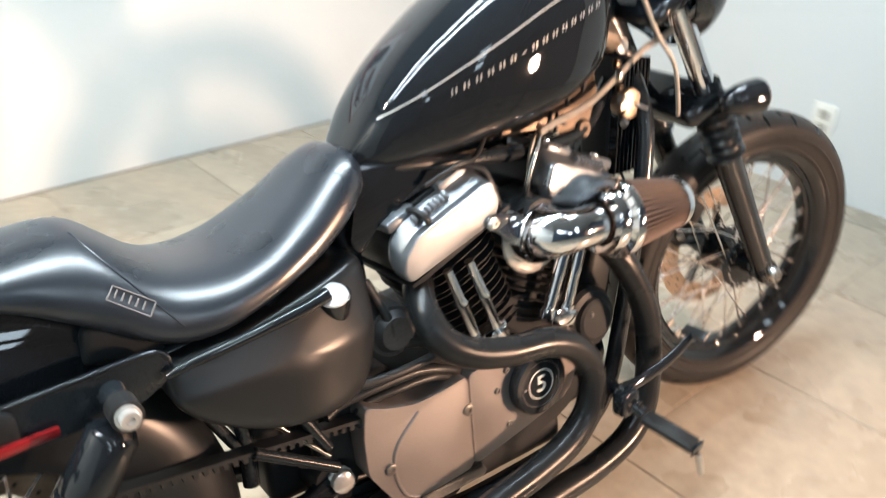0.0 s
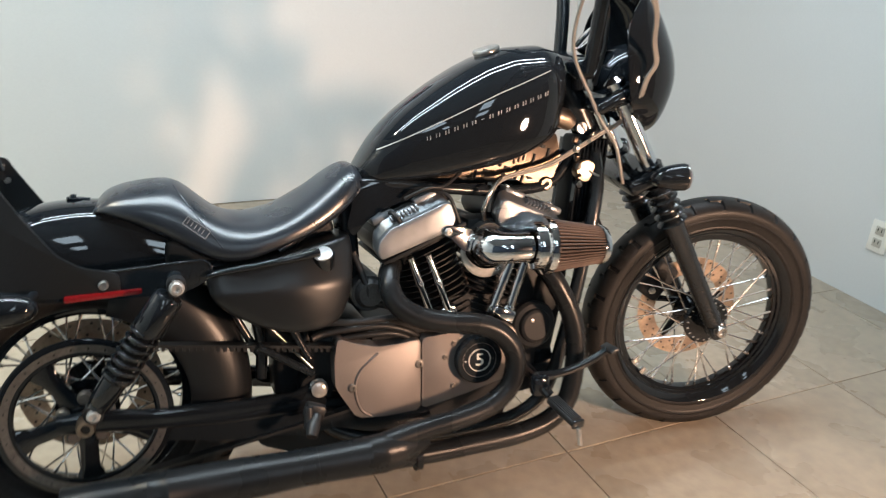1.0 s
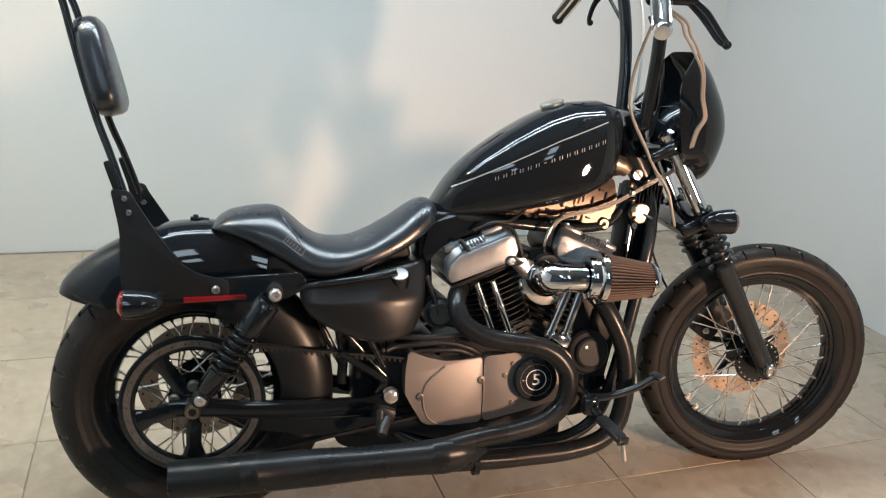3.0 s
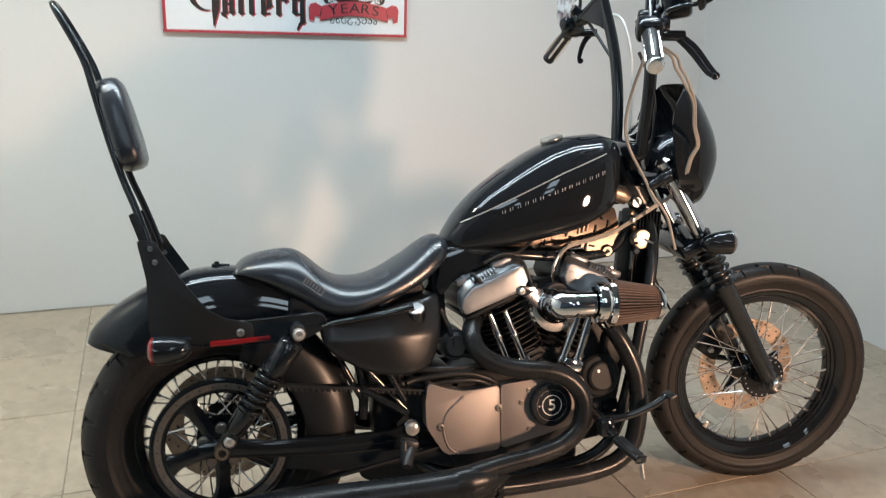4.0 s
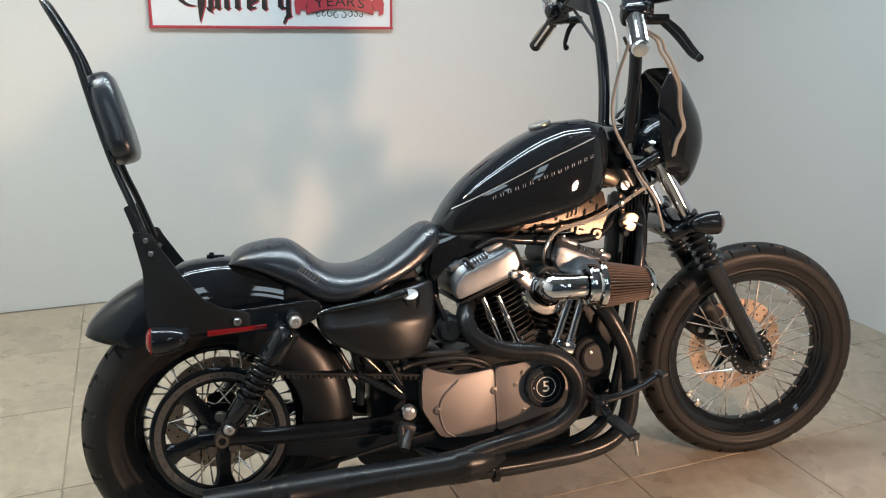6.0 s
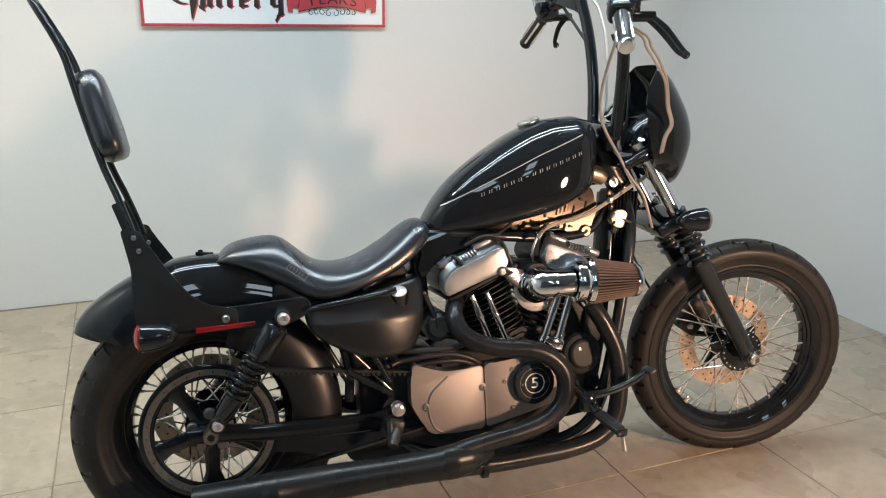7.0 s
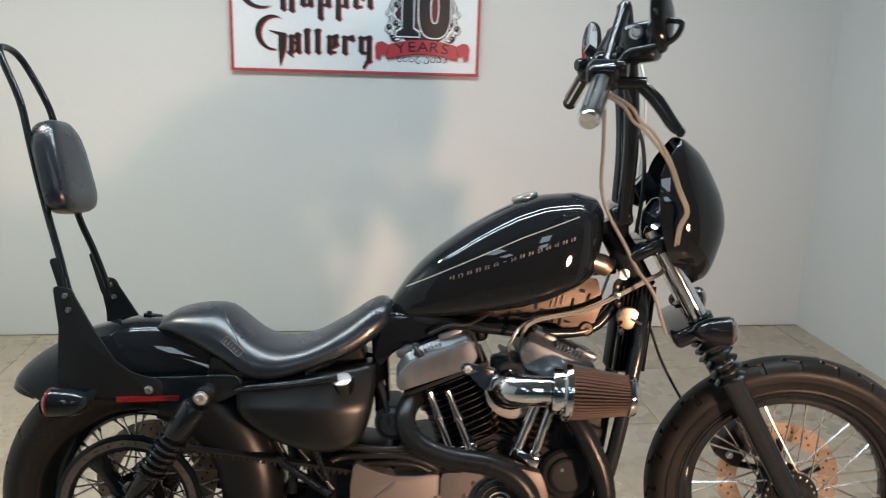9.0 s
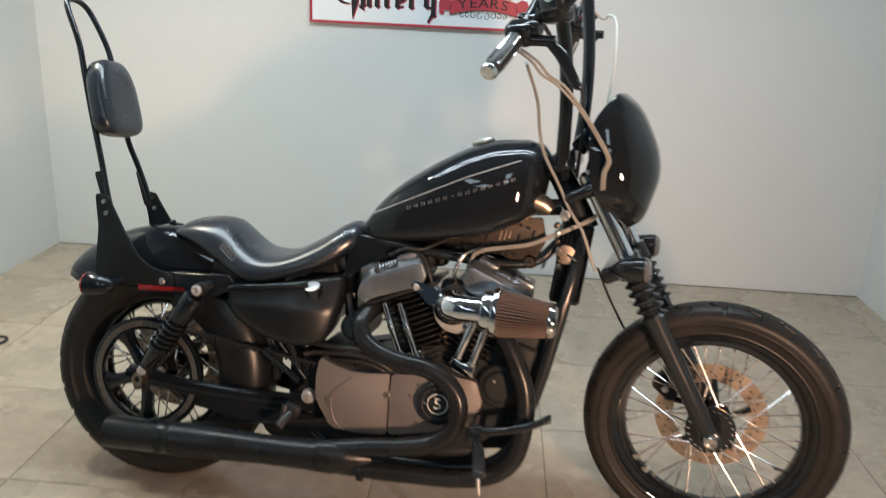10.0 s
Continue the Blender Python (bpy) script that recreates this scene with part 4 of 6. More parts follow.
def pulley():
    """The belt pulley: a toothed ring, five spokes and a hub, cut through."""
    y, c = -0.098, RC
    bm = bmesh.new()
    lathe(bm, [(0.128, y - 0.006), (0.150, y - 0.006), (0.158, y - 0.010), (0.162, y - 0.010), (0.162, y - 0.016), (0.156, y - 0.018), (0.130, y - 0.016), (0.126, y - 0.012)], (c[0], 0, c[1]), (0, 1, 0), 90, closed=True)
    lathe(bm, [(0.150, y - 0.006), (0.150, y + 0.022), (0.142, y + 0.022), (0.140, y - 0.006)], (c[0], 0, c[1]), (0, 1, 0), 90, closed=True)
    lathe(bm, [(0, y - 0.012), (0.045, y - 0.012), (0.05, y - 0.006), (0.05, y + 0.01), (0, y + 0.01)], (c[0], 0, c[1]), (0, 1, 0), 40)
    ob = part("belt_pulley", bm, GLOSS_BLACK, rear_wheel, "black five-spoke belt pulley with bright rim")
    for k in range(5):
        a = 2 * math.pi * k / 5 + math.pi / 2 + 0.62
        d, e = Vector((math.cos(a), 0, math.sin(a))), Vector((-math.sin(a), 0, math.cos(a)))
        o = Vector((c[0], 0, c[1]))
        bm = bmesh.new()
        rings = []
        for r, w in ((0.030, 0.024), (0.06, 0.017), (0.10, 0.017), (0.125, 0.026), (0.136, 0.036)):
            p = o + d * r
            rings.append([p + e * w + Vector((0, y - 0.009, 0)), p + e * w * 0.6 + Vector((0, y - 0.014, 0)), p - e * w * 0.6 + Vector((0, y - 0.014, 0)), p - e * w + Vector((0, y - 0.009, 0)), p - e * w + Vector((0, y + 0.002, 0)), p + e * w + Vector((0, y + 0.002, 0))])
        loft(bm, rings)
        part("pulley_spoke", bm, GLOSS_BLACK, rear_wheel)
    bm = bmesh.new()
    lathe(bm, [(0.136, y - 0.0165), (0.151, y - 0.0185), (0.151, y - 0.0195), (0.136, y - 0.0175)], (c[0], 0, c[1]), (0, 1, 0), 90, closed=True)
    face = part("pulley_face", bm, PULLEY_GREY, rear_wheel, "worn steel pulley face")
    for k in range(30):
        a = 2 * math.pi * k / 30
        # dark stud coloured as the shade in a drilled hole
        bm = bmesh.new()
        lathe(bm, [(0, 0.001), (0.0018, 0.001), (0.0018, -0.003), (0, -0.003)], (c[0] + 0.1435 * math.cos(a), -0.1165, c[1] + 0.1435 * math.sin(a)), (0, 1, 0), 8)
        part("pulley_hole", bm, HOLE_SHADE, face)


pulley()
for k in range(5):
    a = 2 * math.pi * k / 5 + math.pi / 2
    bm = bmesh.new()
    lathe(bm, [(0, 0), (0.013, 0), (0.013, 0.008), (0.010, 0.012), (0, 0.012)], (RC[0] + 0.043 * math.cos(a), -0.110, RC[1] + 0.043 * math.sin(a)), (0, -1, 0), 20)
    part("pulley_bolt", bm, PULLEY_GREY, rear_wheel)
bm = bmesh.new()
lathe(bm, [(0, -0.09), (0.018, -0.09), (0.018, -0.160), (0.015, -0.168), (0.009, -0.168), (0.008, -0.150), (0, -0.150)], (RC[0] + 0.001, 0, RC[1] - 0.001), (0, 1, 0), 24)
axle = part("axle", bm, DISC, rear_wheel, "worn steel hollow rear axle end")
# dark plug gives the hollow axle end its inner shade
bm = bmesh.new()
lathe(bm, [(0, -0.155), (0.0088, -0.155), (0.0088, -0.1635), (0, -0.1635)], (RC[0] + 0.001, 0, RC[1] - 0.001), (0, 1, 0), 18)
part("axle_bore", bm, HOLE_SHADE, axle)

# drive belt with teeth
bm = bmesh.new()
a0, b0 = Vector((0.02, -0.100, RC[1] + 0.144)), Vector((0.600, -0.100, 0.397))
rings = []
for p in (a0, b0):
    rings.append([p + Vector((0, -0.012, 0.003)), p + Vector((0, 0.012, 0.003)), p + Vector((0, 0.012, -0.003)), p + Vector((0, -0.012, -0.003))])
loft(bm, rings)
for k in range(44):
    p = a0.lerp(b0, (k + 0.5) / 44) - Vector((0, 0, 0.0065))
    block(bm, 0.0066, 0.024, 0.008, Matrix.Translation(p), 0)
a1, b1 = Vector((0.02, -0.100, RC[1] - 0.152)), Vector((0.600, -0.100, 0.275))
rings = []
for p in (a1, b1):
    rings.append([p + Vector((0, -0.012, 0.003)), p + Vector((0, 0.012, 0.003)), p + Vector((0, 0.012, -0.003)), p + Vector((0, -0.012, -0.003))])
loft(bm, rings)
part("drive_belt", bm, GRIP_RUBBER, bike, "toothed black rubber drive belt")

# swing arm
for s in (-1, 1):
    bm = bmesh.new()
    rings = []
    for x, z, h in ((-0.055, 0.320, 0.018), (0.03, 0.318, 0.022), (0.10, 0.308, 0.020), (0.25, 0.294, 0.023), (0.40, 0.284, 0.026), (0.475, 0.300, 0.034)):
        yy = s * float(np.interp(x, (0.06, 0.25, 0.40, 0.475), (0.124, 0.108, 0.082, 0.068)))
        ring = []
        for k in range(16):
            a = 2 * math.pi * k / 16
            ring.append(Vector((x, yy + 0.013 * math.copysign(abs(math.cos(a)) ** 0.5, math.cos(a)), z + h * math.copysign(abs(math.sin(a)) ** 0.5, math.sin(a)))))
        rings.append(ring)
    loft(bm, rings)
    part("swing_arm", bm, GLOSS_BLACK, bike, "black rectangular swing arm")
bm = bmesh.new()
tube(bm, [(0.455, -0.080, 0.308), (0.455, 0.080, 0.308)], 0.036, 24)
part("swing_arm_pivot", bm, ENGINE_BLACK, bike)
bm = bmesh.new()
lathe(bm, [(0, 0), (0.021, 0), (0.021, 0.006), (0.0185, 0.008), (0.0185, 0.018), (0.015, 0.021), (0, 0.0215)], (0.458, -0.078, 0.311), (0, -1, 0), 12)
part("pivot_bolt", bm, BRIGHT_BOLT, bike, "pale capped pivot bolt")

# shocks
def shock(s):
    a, b = Vector((0.176, s * 0.184, 0.593)), Vector((0.014, s * 0.158, 0.351))
    d = (b - a).normalized()
    L = (b - a).length
    bm = bmesh.new()
    lathe(bm, [(0, 0.022), (0.024, 0.022), (0.029, 0.028), (0.031, 0.098), (0.029, 0.103), (0, 0.103)], a, d, 28)
    tube(bm, [a + d * 0.10, b - d * 0.01], 0.0195, 18)
    lathe(bm, [(0.016, 0.205), (0.029, 0.205), (0.030, 0.210), (0.0245, 0.216), (0.0235, 0.268), (0.018, 0.275)], a, d, 24)
    body = part("shock_absorber", bm, GLOSS_BLACK, bike, "black rear shock absorber with coil spring")
    bm = bmesh.new()
    q = d.to_track_quat("Z", "Y").to_matrix()
    turns, l0, l1 = 6.0, 0.104, 0.206
    pts = [a + d * (l0 + (l1 - l0) * k / 110) + q @ Vector((0.027 * math.cos(2 * math.pi * turns * k / 110), 0.027 * math.sin(2 * math.pi * turns * k / 110), 0)) for k in range(111)]
    tube(bm, pts, 0.0046, 10)
    part("coil_spring", bm, GLOSS_BLACK, body, "black coil spring")
    for p in (a, b):
        bm = bmesh.new()
        lathe(bm, [(0, -0.016), (0.018, -0.016), (0.018, 0.016), (0, 0.016)], p, (0, 1, 0), 24)
        part("shock_eye", bm, GRIP_RUBBER, body)
    bolt("shock_bolt", a + Vector((0, s * 0.016, 0)), 0.0115, 0.012, BRIGHT_BOLT, body, (0, s, 0), hexed=False)
    bolt("shock_bolt", b + Vector((0, s * 0.014, 0)), 0.0105, 0.012, BRIGHT_BOLT, body, (0, s, 0), hexed=False)
    bm = bmesh.new()
    tube(bm, [(0.174, s * 0.16, 0.591), (0.178, s * 0.11, 0.60)], 0.016, 14)
    part("shock_mount", bm, SATIN_BLACK, body)


shock(-1)
shock(1)

# oil tank
bm = bmesh.new()
def oil_ring(y, f):
    o = [(0.236, 0.600), (0.262, 0.606), (0.37, 0.624), (0.49, 0.645), (0.528, 0.648), (0.537, 0.632), (0.535, 0.590), (0.525, 0.530), (0.508, 0.490), (0.482, 0.469), (0.44, 0.462), (0.385, 0.466), (0.335, 0.481), (0.300, 0.499), (0.265, 0.522), (0.242, 0.548), (0.235, 0.574)]
    cxo, czo = 0.39, 0.57
    ring = []
    for x, z in round_outline(o, 4):
        x, z = cxo + (x - cxo) * f, czo + (z - czo) * f
        ring.append(Vector((x, y + 0.38 * max(0.0, z - 0.56) + 1.5 * max(0.0, x - 0.385) ** 2, z)))
    return ring


loft(bm, [oil_ring(-0.05, 0.96), oil_ring(-0.100, 1.0), oil_ring(-0.136, 1.0), oil_ring(-0.146, 0.988), oil_ring(-0.152, 0.962), oil_ring(-0.1555, 0.91), oil_ring(-0.158, 0.77), oil_ring(-0.1592, 0.55), oil_ring(-0.1598, 0.32), oil_ring(-0.160, 0.12)])
oil = part("oil_tank", bm, DENIM_BLACK, bike, "satin black oil tank side cover", angle=50)
bm = bmesh.new()
tube(bm, spline([(0.236, -0.146, 0.596), (0.262, -0.148, 0.603), (0.34, -0.147, 0.612), (0.42, -0.142, 0.622), (0.455, -0.136, 0.628)], 5), [0.004, 0.0065, 0.007, 0.009, 0.010], 14)
part("oil_tank_rail", bm, GLOSS_BLACK, oil, "gloss black rail")
bm = bmesh.new()
lathe(bm, [(0, -0.03), (0.022, -0.03), (0.025, -0.004), (0.025, 0.001), (0.018, 0.003), (0, 0.003)], (0.466, -0.126, 0.620), (-0.10, -0.30, 0.95), 28)
filler = part("oil_filler_neck", bm, GLOSS_BLACK, oil)
bm = bmesh.new()
lathe(bm, [(0, 0.001), (0.019, 0.001), (0.0215, 0.004), (0.0205, 0.0065), (0.016, 0.0080), (0.008, 0.0086), (0, 0.0088)], (0.464, -0.130, 0.619), (-0.10, -0.48, 0.87), 32)
part("oil_filler_cap", bm, CAP_STEEL, filler, "satin chrome oil filler cap")
bm = bmesh.new()
loft(bm, [[Vector((x, y, z)) for x, z in round_outline([(0.25, 0.62), (0.50, 0.65), (0.52, 0.60), (0.50, 0.51), (0.40, 0.49), (0.28, 0.53)], 4)] for y in (0.06, 0.11, 0.13)])
part("battery_cover", bm, DENIM_BLACK, bike, "satin black battery cover")

# frame tubes
bm = bmesh.new()
for s in (-1, 1):
    tube(bm, spline([(1.150, s * 0.030, 0.815), (1.140, s * 0.070, 0.735), (1.122, s * 0.085, 0.647), (1.100, s * 0.085, 0.534), (1.070, s * 0.085, 0.40), (1.020, s * 0.09, 0.25), (0.95, s * 0.09, 0.185), (0.83, s * 0.09, 0.165), (0.60, s * 0.09, 0.17), (0.47, s * 0.07, 0.22), (0.45, s * 0.06, 0.32), (0.42, s * 0.06, 0.50), (0.36, s * 0.085, 0.595), (0.24, s * 0.088, 0.598), (0.16, s * 0.09, 0.590)], 5), 0.0165, 14)
    tube(bm, spline([(0.55, s * 0.05, 0.745), (0.46, s * 0.075, 0.68), (0.38, s * 0.095, 0.625)], 5), 0.0145, 12)
tube(bm, spline([(1.09, 0, 0.88), (0.95, 0, 0.86), (0.75, 0, 0.79), (0.58, 0, 0.745), (0.45, 0, 0.70)], 5), 0.022, 14)
tube(bm, [PIVOT + RAKE * 0.10, PIVOT - RAKE * 0.085], 0.033, 20)
part("frame", bm, SATIN_BLACK, bike, "black tubular steel frame")

# engine
bm = bmesh.new()
loft(bm, [[Vector((x, y, z)) for x, z in round_outline([(0.56, 0.33), (0.60, 0.43), (0.72, 0.47), (0.82, 0.49), (0.93, 0.46), (0.985, 0.40), (0.985, 0.31), (0.93, 0.235), (0.80, 0.20), (0.62, 0.205), (0.555, 0.25)], 4)] for y in (-0.074, -0.066, 0.09, 0.14)])
part("crankcase", bm, ENGINE_BLACK, bike, "black finished engine crankcase")


def cylinder(ang, x0, name):
    """A finned cylinder and head leaning by ang degrees, fins as thin plates with warm light painted on their V-side
    edges.
    """
    m = Matrix.Translation((x0, 0, 0.405)) @ pose(0, 0, 0, 0, ang, 0)
    bm = bmesh.new()
    lathe(bm, [(0, 0), (0.055, 0), (0.055, 0.27), (0, 0.27)], (0, 0, 0), (0, 0, 1), 28)
    bm.transform(m)
    core = part(name, bm, ENGINE_BLACK, bike, "black finned engine cylinder")
    for k in range(13):
        z = 0.040 + 0.0152 * k
        big = 0.078 if k < 9 else 0.086
        bm = bmesh.new()
        pl = [(big * 1.0 * math.copysign(abs(math.cos(a)) ** 0.6, math.cos(a)), big * 1.08 * math.copysign(abs(math.sin(a)) ** 0.6, math.sin(a))) for a in (2 * math.pi * j / 28 for j in range(28))]
        rings = []
        for f, h in ((0.94, -0.0018), (1.0, -0.0010), (1.0, 0.0010), (0.94, 0.0018)):
            rings.append([Vector((x * f, y * f, z + h)) for x, y in pl])
        loft(bm, rings)
        bm.transform(m)
        part("cooling_fin", bm, ENGINE_BLACK, core)
        # tan strip paints the flood light on the side facing the V
        bm = bmesh.new()
        side = -1 if ang > 0 else 1
        arc = [(big * math.copysign(abs(math.cos(a)) ** 0.6, math.cos(a)) * side, -big * 1.08 * abs(math.sin(a)) ** 0.6) for a in (radians(1 + 38 * j / 10) for j in range(11))]
        outer = [Vector((x * 1.006, y * 1.006, 0)) for x, y in arc]
        inner = [Vector((x * 0.95, y * 0.95, 0)) for x, y in arc]
        loft(bm, [[p + Vector((0, 0, z - 0.0026)) for p in inner], [p + Vector((0, 0, z - 0.0022)) for p in outer], [p + Vector((0, 0, z + 0.0022)) for p in outer], [p + Vector((0, 0, z + 0.0026)) for p in inner]], closed=False)
        bm.transform(m)
        part("lit_fin_edge", bm, WARM_LIT_METAL, core)
    # rocker box: polished cover with a chamfered shoulder and a split lid
    flip = -1 if ang > 0 else 1
    out = fillet([(-0.105, 0.249), (0.062, 0.240), (0.084, 0.260), (0.085, 0.297), (0.072, 0.303), (-0.062, 0.304), (-0.095, 0.288), (-0.108, 0.268)][::flip], 0.008)

    def ring(y, f, lift=0.0):
        return [Vector((flip * (-0.011 + (x + 0.011) * f), y, 0.272 + (z - 0.272) * f + lift * max(0.0, min(1.0, (z - 0.252) / 0.048)))) for x, z in out]

    bm = bmesh.new()
    loft(bm, [ring(-0.1238, 0.20), ring(-0.1236, 0.45), ring(-0.1232, 0.66), ring(-0.1225, 0.84), ring(-0.1215, 0.955), ring(-0.1200, 0.985), ring(-0.1170, 1.0), ring(-0.108, 1.0), ring(-0.104, 1.0, 0.002), ring(-0.086, 0.985, 0.018), ring(-0.080, 0.96, 0.020), ring(-0.078, 0.90, 0.010)])
    bm.transform(m)
    part("rocker_cover", bm, ALU, core, "satin polished aluminium rocker cover", angle=22)
    bm = bmesh.new()
    loft(bm, [ring(-0.078, 0.95, 0.012), ring(0.108, 0.95, 0.012), ring(0.118, 0.90)])
    bm.transform(m)
    part("rocker_base", bm, ENGINE_BLACK, core)
    for x0, x1 in ((-0.086, -0.030), (0.016, 0.072)):
        bm = bmesh.new()
        block(bm, x1 - x0, 0.105, 0.018, pose(flip * (x0 + x1) / 2, -0.036, 0.322), 0.006, 2)
        bm.transform(m)
        part("rocker_lid", bm, ALU, core)
    bm = bmesh.new()
    block(bm, 0.050, 0.165, 0.018, pose(-0.007 * flip, 0.006, 0.318), 0.006, 2)
    bm.transform(m)
    part("rocker_bridge", bm, ENGINE_BLACK, core)
    bm = bmesh.new()
    block(bm, 0.204, 0.225, 0.010, pose(0, 0, 0.236), 0.003)
    bm.transform(m)
    part("head_gasket", bm, ENGINE_BLACK, core)
    for k in range(8):
        bm = bmesh.new()
        block(bm, 0.0052, 0.014, 0.022, pose(flip * (-0.046 + 0.0086 * k), -0.096, 0.313, 42, 0, 0), 0.0015)
        bm.transform(m)
        part("cover_rib", bm, ALU, core)
    for x in (-0.060, 0.060):
        bm = bmesh.new()
        lathe(bm, [(0, 0), (0.007, 0), (0.007, 0.006), (0, 0.006)], (x, -0.066, 0.329), (0, 0, 1), 12)
        bm.transform(m)
        part("cover_bolt", bm, CHROME, core)



cylinder(-22.5, 0.785, "rear_cylinder")
cylinder(22.5, 0.835, "front_cylinder")
# pushrod tubes
for a, b in (((0.658, 0.596), (0.706, 0.466)), ((0.698, 0.600), (0.751, 0.463)), ((0.900, 0.580), (0.857, 0.464)), ((0.933, 0.574), (0.898, 0.458))):
    bm = bmesh.new()
    A_, B_ = Vector((a[0], -0.118, a[1])), Vector((b[0], -0.112, b[1]))
    tube(bm, [A_, A_.lerp(B_, 0.40), A_.lerp(B_, 0.46), A_.lerp(B_, 0.5), B_], [0.0075, 0.0085, 0.0115, 0.0095, 0.0085] if a[0] < 0.8 else [0.0115, 0.0115, 0.0120, 0.0115, 0.0115], 16)
    lathe(bm, [(0, -0.012), (0.015, -0.012), (0.015, 0.006), (0, 0.006)], B_, A_ - B_, 16)
    part("pushrod_tube", bm, CHROME, bike, "chrome pushrod tube")
bm = bmesh.new()
block(bm, 0.055, 0.035, 0.03, pose(0.880, -0.112, 0.448, 0, 20, 0), 0.005)
part("lifter_block", bm, CHROME, bike, "chrome lifter block")
bm = bmesh.new()
block(bm, 0.055, 0.035, 0.03, pose(0.742, -0.098, 0.460, 0, -20, 0), 0.005)
part("lifter_block", bm, CHROME, bike, "chrome lifter block")

# gear side covers
def outward(bm):
    """Sets the rear end of the sprocket cover further out."""
    for v in bm.verts:
        v.co.y -= 0.012 * max(0.0, min(1.0, (0.690 - v.co.x) / 0.19))
    return bm


bm = bmesh.new()
plate(bm, fillet([(0.494, 0.433), (0.520, 0.421), (0.545, 0.412), (0.581, 0.402), (0.630, 0.402), (0.6845, 0.407), (0.6845, 0.239), (0.60, 0.237), (0.534, 0.244), (0.505, 0.290), (0.487, 0.322), (0.486, 0.380)], 0.010), -0.110, -0.060, 0.006)
cover = part("sprocket_cover", outward(bm), COVER_GREY, bike, "silver grey powder-coated sprocket cover")
bm = bmesh.new()
plate(bm, fillet([(0.6885, 0.407), (0.746, 0.411), (0.80, 0.417), (0.86, 0.420), (0.915, 0.412), (0.935, 0.355), (0.90, 0.288), (0.80, 0.262), (0.6885, 0.239)], 0.010), -0.108, -0.060, 0.006)
part("gear_cover", bm, COVER_GREY, bike, "silver grey powder-coated gear cover")
bm = bmesh.new()
tube(bm, spline([(0.569, -0.1105, 0.242), (0.544, -0.1105, 0.262), (0.531, -0.1105, 0.306), (0.541, -0.1105, 0.349), (0.585, -0.1105, 0.388)], 6), 0.0030, 10)
part("cover_ridge", outward(bm), COVER_GREY, cover)
for x, y, z in ((0.524, -0.119, 0.316), (0.680, -0.108, 0.348)):
    bolt("cover_screw", (x, y, z), 0.0095, 0.006, PULLEY_GREY, cover, hexed=False)
for x, z in ((0.764, 0.386), (0.743, 0.356), (0.764, 0.284)):
    bolt("cover_screw", (x, -0.107, z), 0.0055, 0.005, PULLEY_GREY, cover, hexed=False)
bm = bmesh.new()
lathe(bm, [(0, 0.0), (0.056, 0.0), (0.056, 0.016), (0.053, 0.019), (0.042, 0.019), (0.041, 0.017), (0, 0.017)], (0.820, -0.112, 0.347), (0, -1, 0), 48)
derby = part("points_cover", bm, SATIN_BLACK, bike, "round black timing cover with bright number")
for r, g, mat in ((0.0262, 0.0011, WHITE_INK), (0.0410, 0.0005, COVER_GREY)):
    bm = bmesh.new()
    lathe(bm, [(r - g, 0.0165), (r + g, 0.0165), (r + g, 0.0178), (r - g, 0.0178)], (0.820, -0.112, 0.347), (0, -1, 0), 56, closed=True)
    part("cover_ring", bm, mat, derby)
for x in (-0.0345, 0.0345):
    bolt("cover_rivet", (0.820 + x, -0.128, 0.347), 0.0022, 0.0025, STEEL, derby, hexed=False)


def letters(text, size, m, mat, parent, name, label="", depth=0.001):
    cu = bpy.data.curves.new(name, "FONT")
    cu.body, cu.size, cu.extrude, cu.align_x, cu.align_y = text, size, depth, "CENTER", "CENTER"
    tmp = new(name, cu)
    dg = bpy.context.evaluated_depsgraph_get()
    me = bpy.data.meshes.new_from_object(tmp.evaluated_get(dg))
    bpy.data.objects.remove(tmp)
    bpy.data.curves.remove(cu)
    me.materials.append(mat)
    ob = new(name, me)
    ob.parent = parent
    ob.matrix_local = m
    if label:
        ob["label"] = label
    return ob


letters("5", 0.041, pose(0.820, -0.1300, 0.347, 90, 0, 0) @ Matrix.Diagonal((1.15, 1, 1, 1)), WHITE_INK, derby, "number_five", "pale number five")
bm = bmesh.new()
lathe(bm, [(0, 0), (0.056, 0), (0.058, 0.018), (0.052, 0.026), (0.042, 0.029), (0.039, 0.036), (0.033, 0.039), (0, 0.039)], (0.973, -0.072, 0.403), (0, -1, 0.05), 36)
part("cam_cover", bm, ENGINE_BLACK, bike, "round black engine cover", angle=18)
bolt("engine_bolt", (0.961, -0.109, 0.420), 0.004, 0.004, STEEL, bike)
bm = bmesh.new()
tube(bm, [(1.0, -0.02, 0.30), (1.045, -0.02, 0.30)], 0.038, 24)
part("oil_filter", bm, GLOSS_BLACK, bike, "black canister oil filter")

# dark filler added ahead of the front cylinder to hide the bright floor
bm = bmesh.new()
plate(bm, fillet([(0.93, 0.540), (1.085, 0.560), (1.066, 0.430), (1.045, 0.330), (1.005, 0.225), (0.93, 0.215)], 0.015), -0.050, 0.070, 0.006)
block(bm, 0.060, 0.120, 0.085, pose(1.025, -0.010, 0.470, 0, 15, 0), 0.012, 3)
block(bm, 0.050, 0.130, 0.060, pose(1.015, 0.0, 0.260, 0, 0, 0), 0.012, 3)
part("front_gap_filler", bm, ENGINE_BLACK, bike, "black filler ahead of the front cylinder")

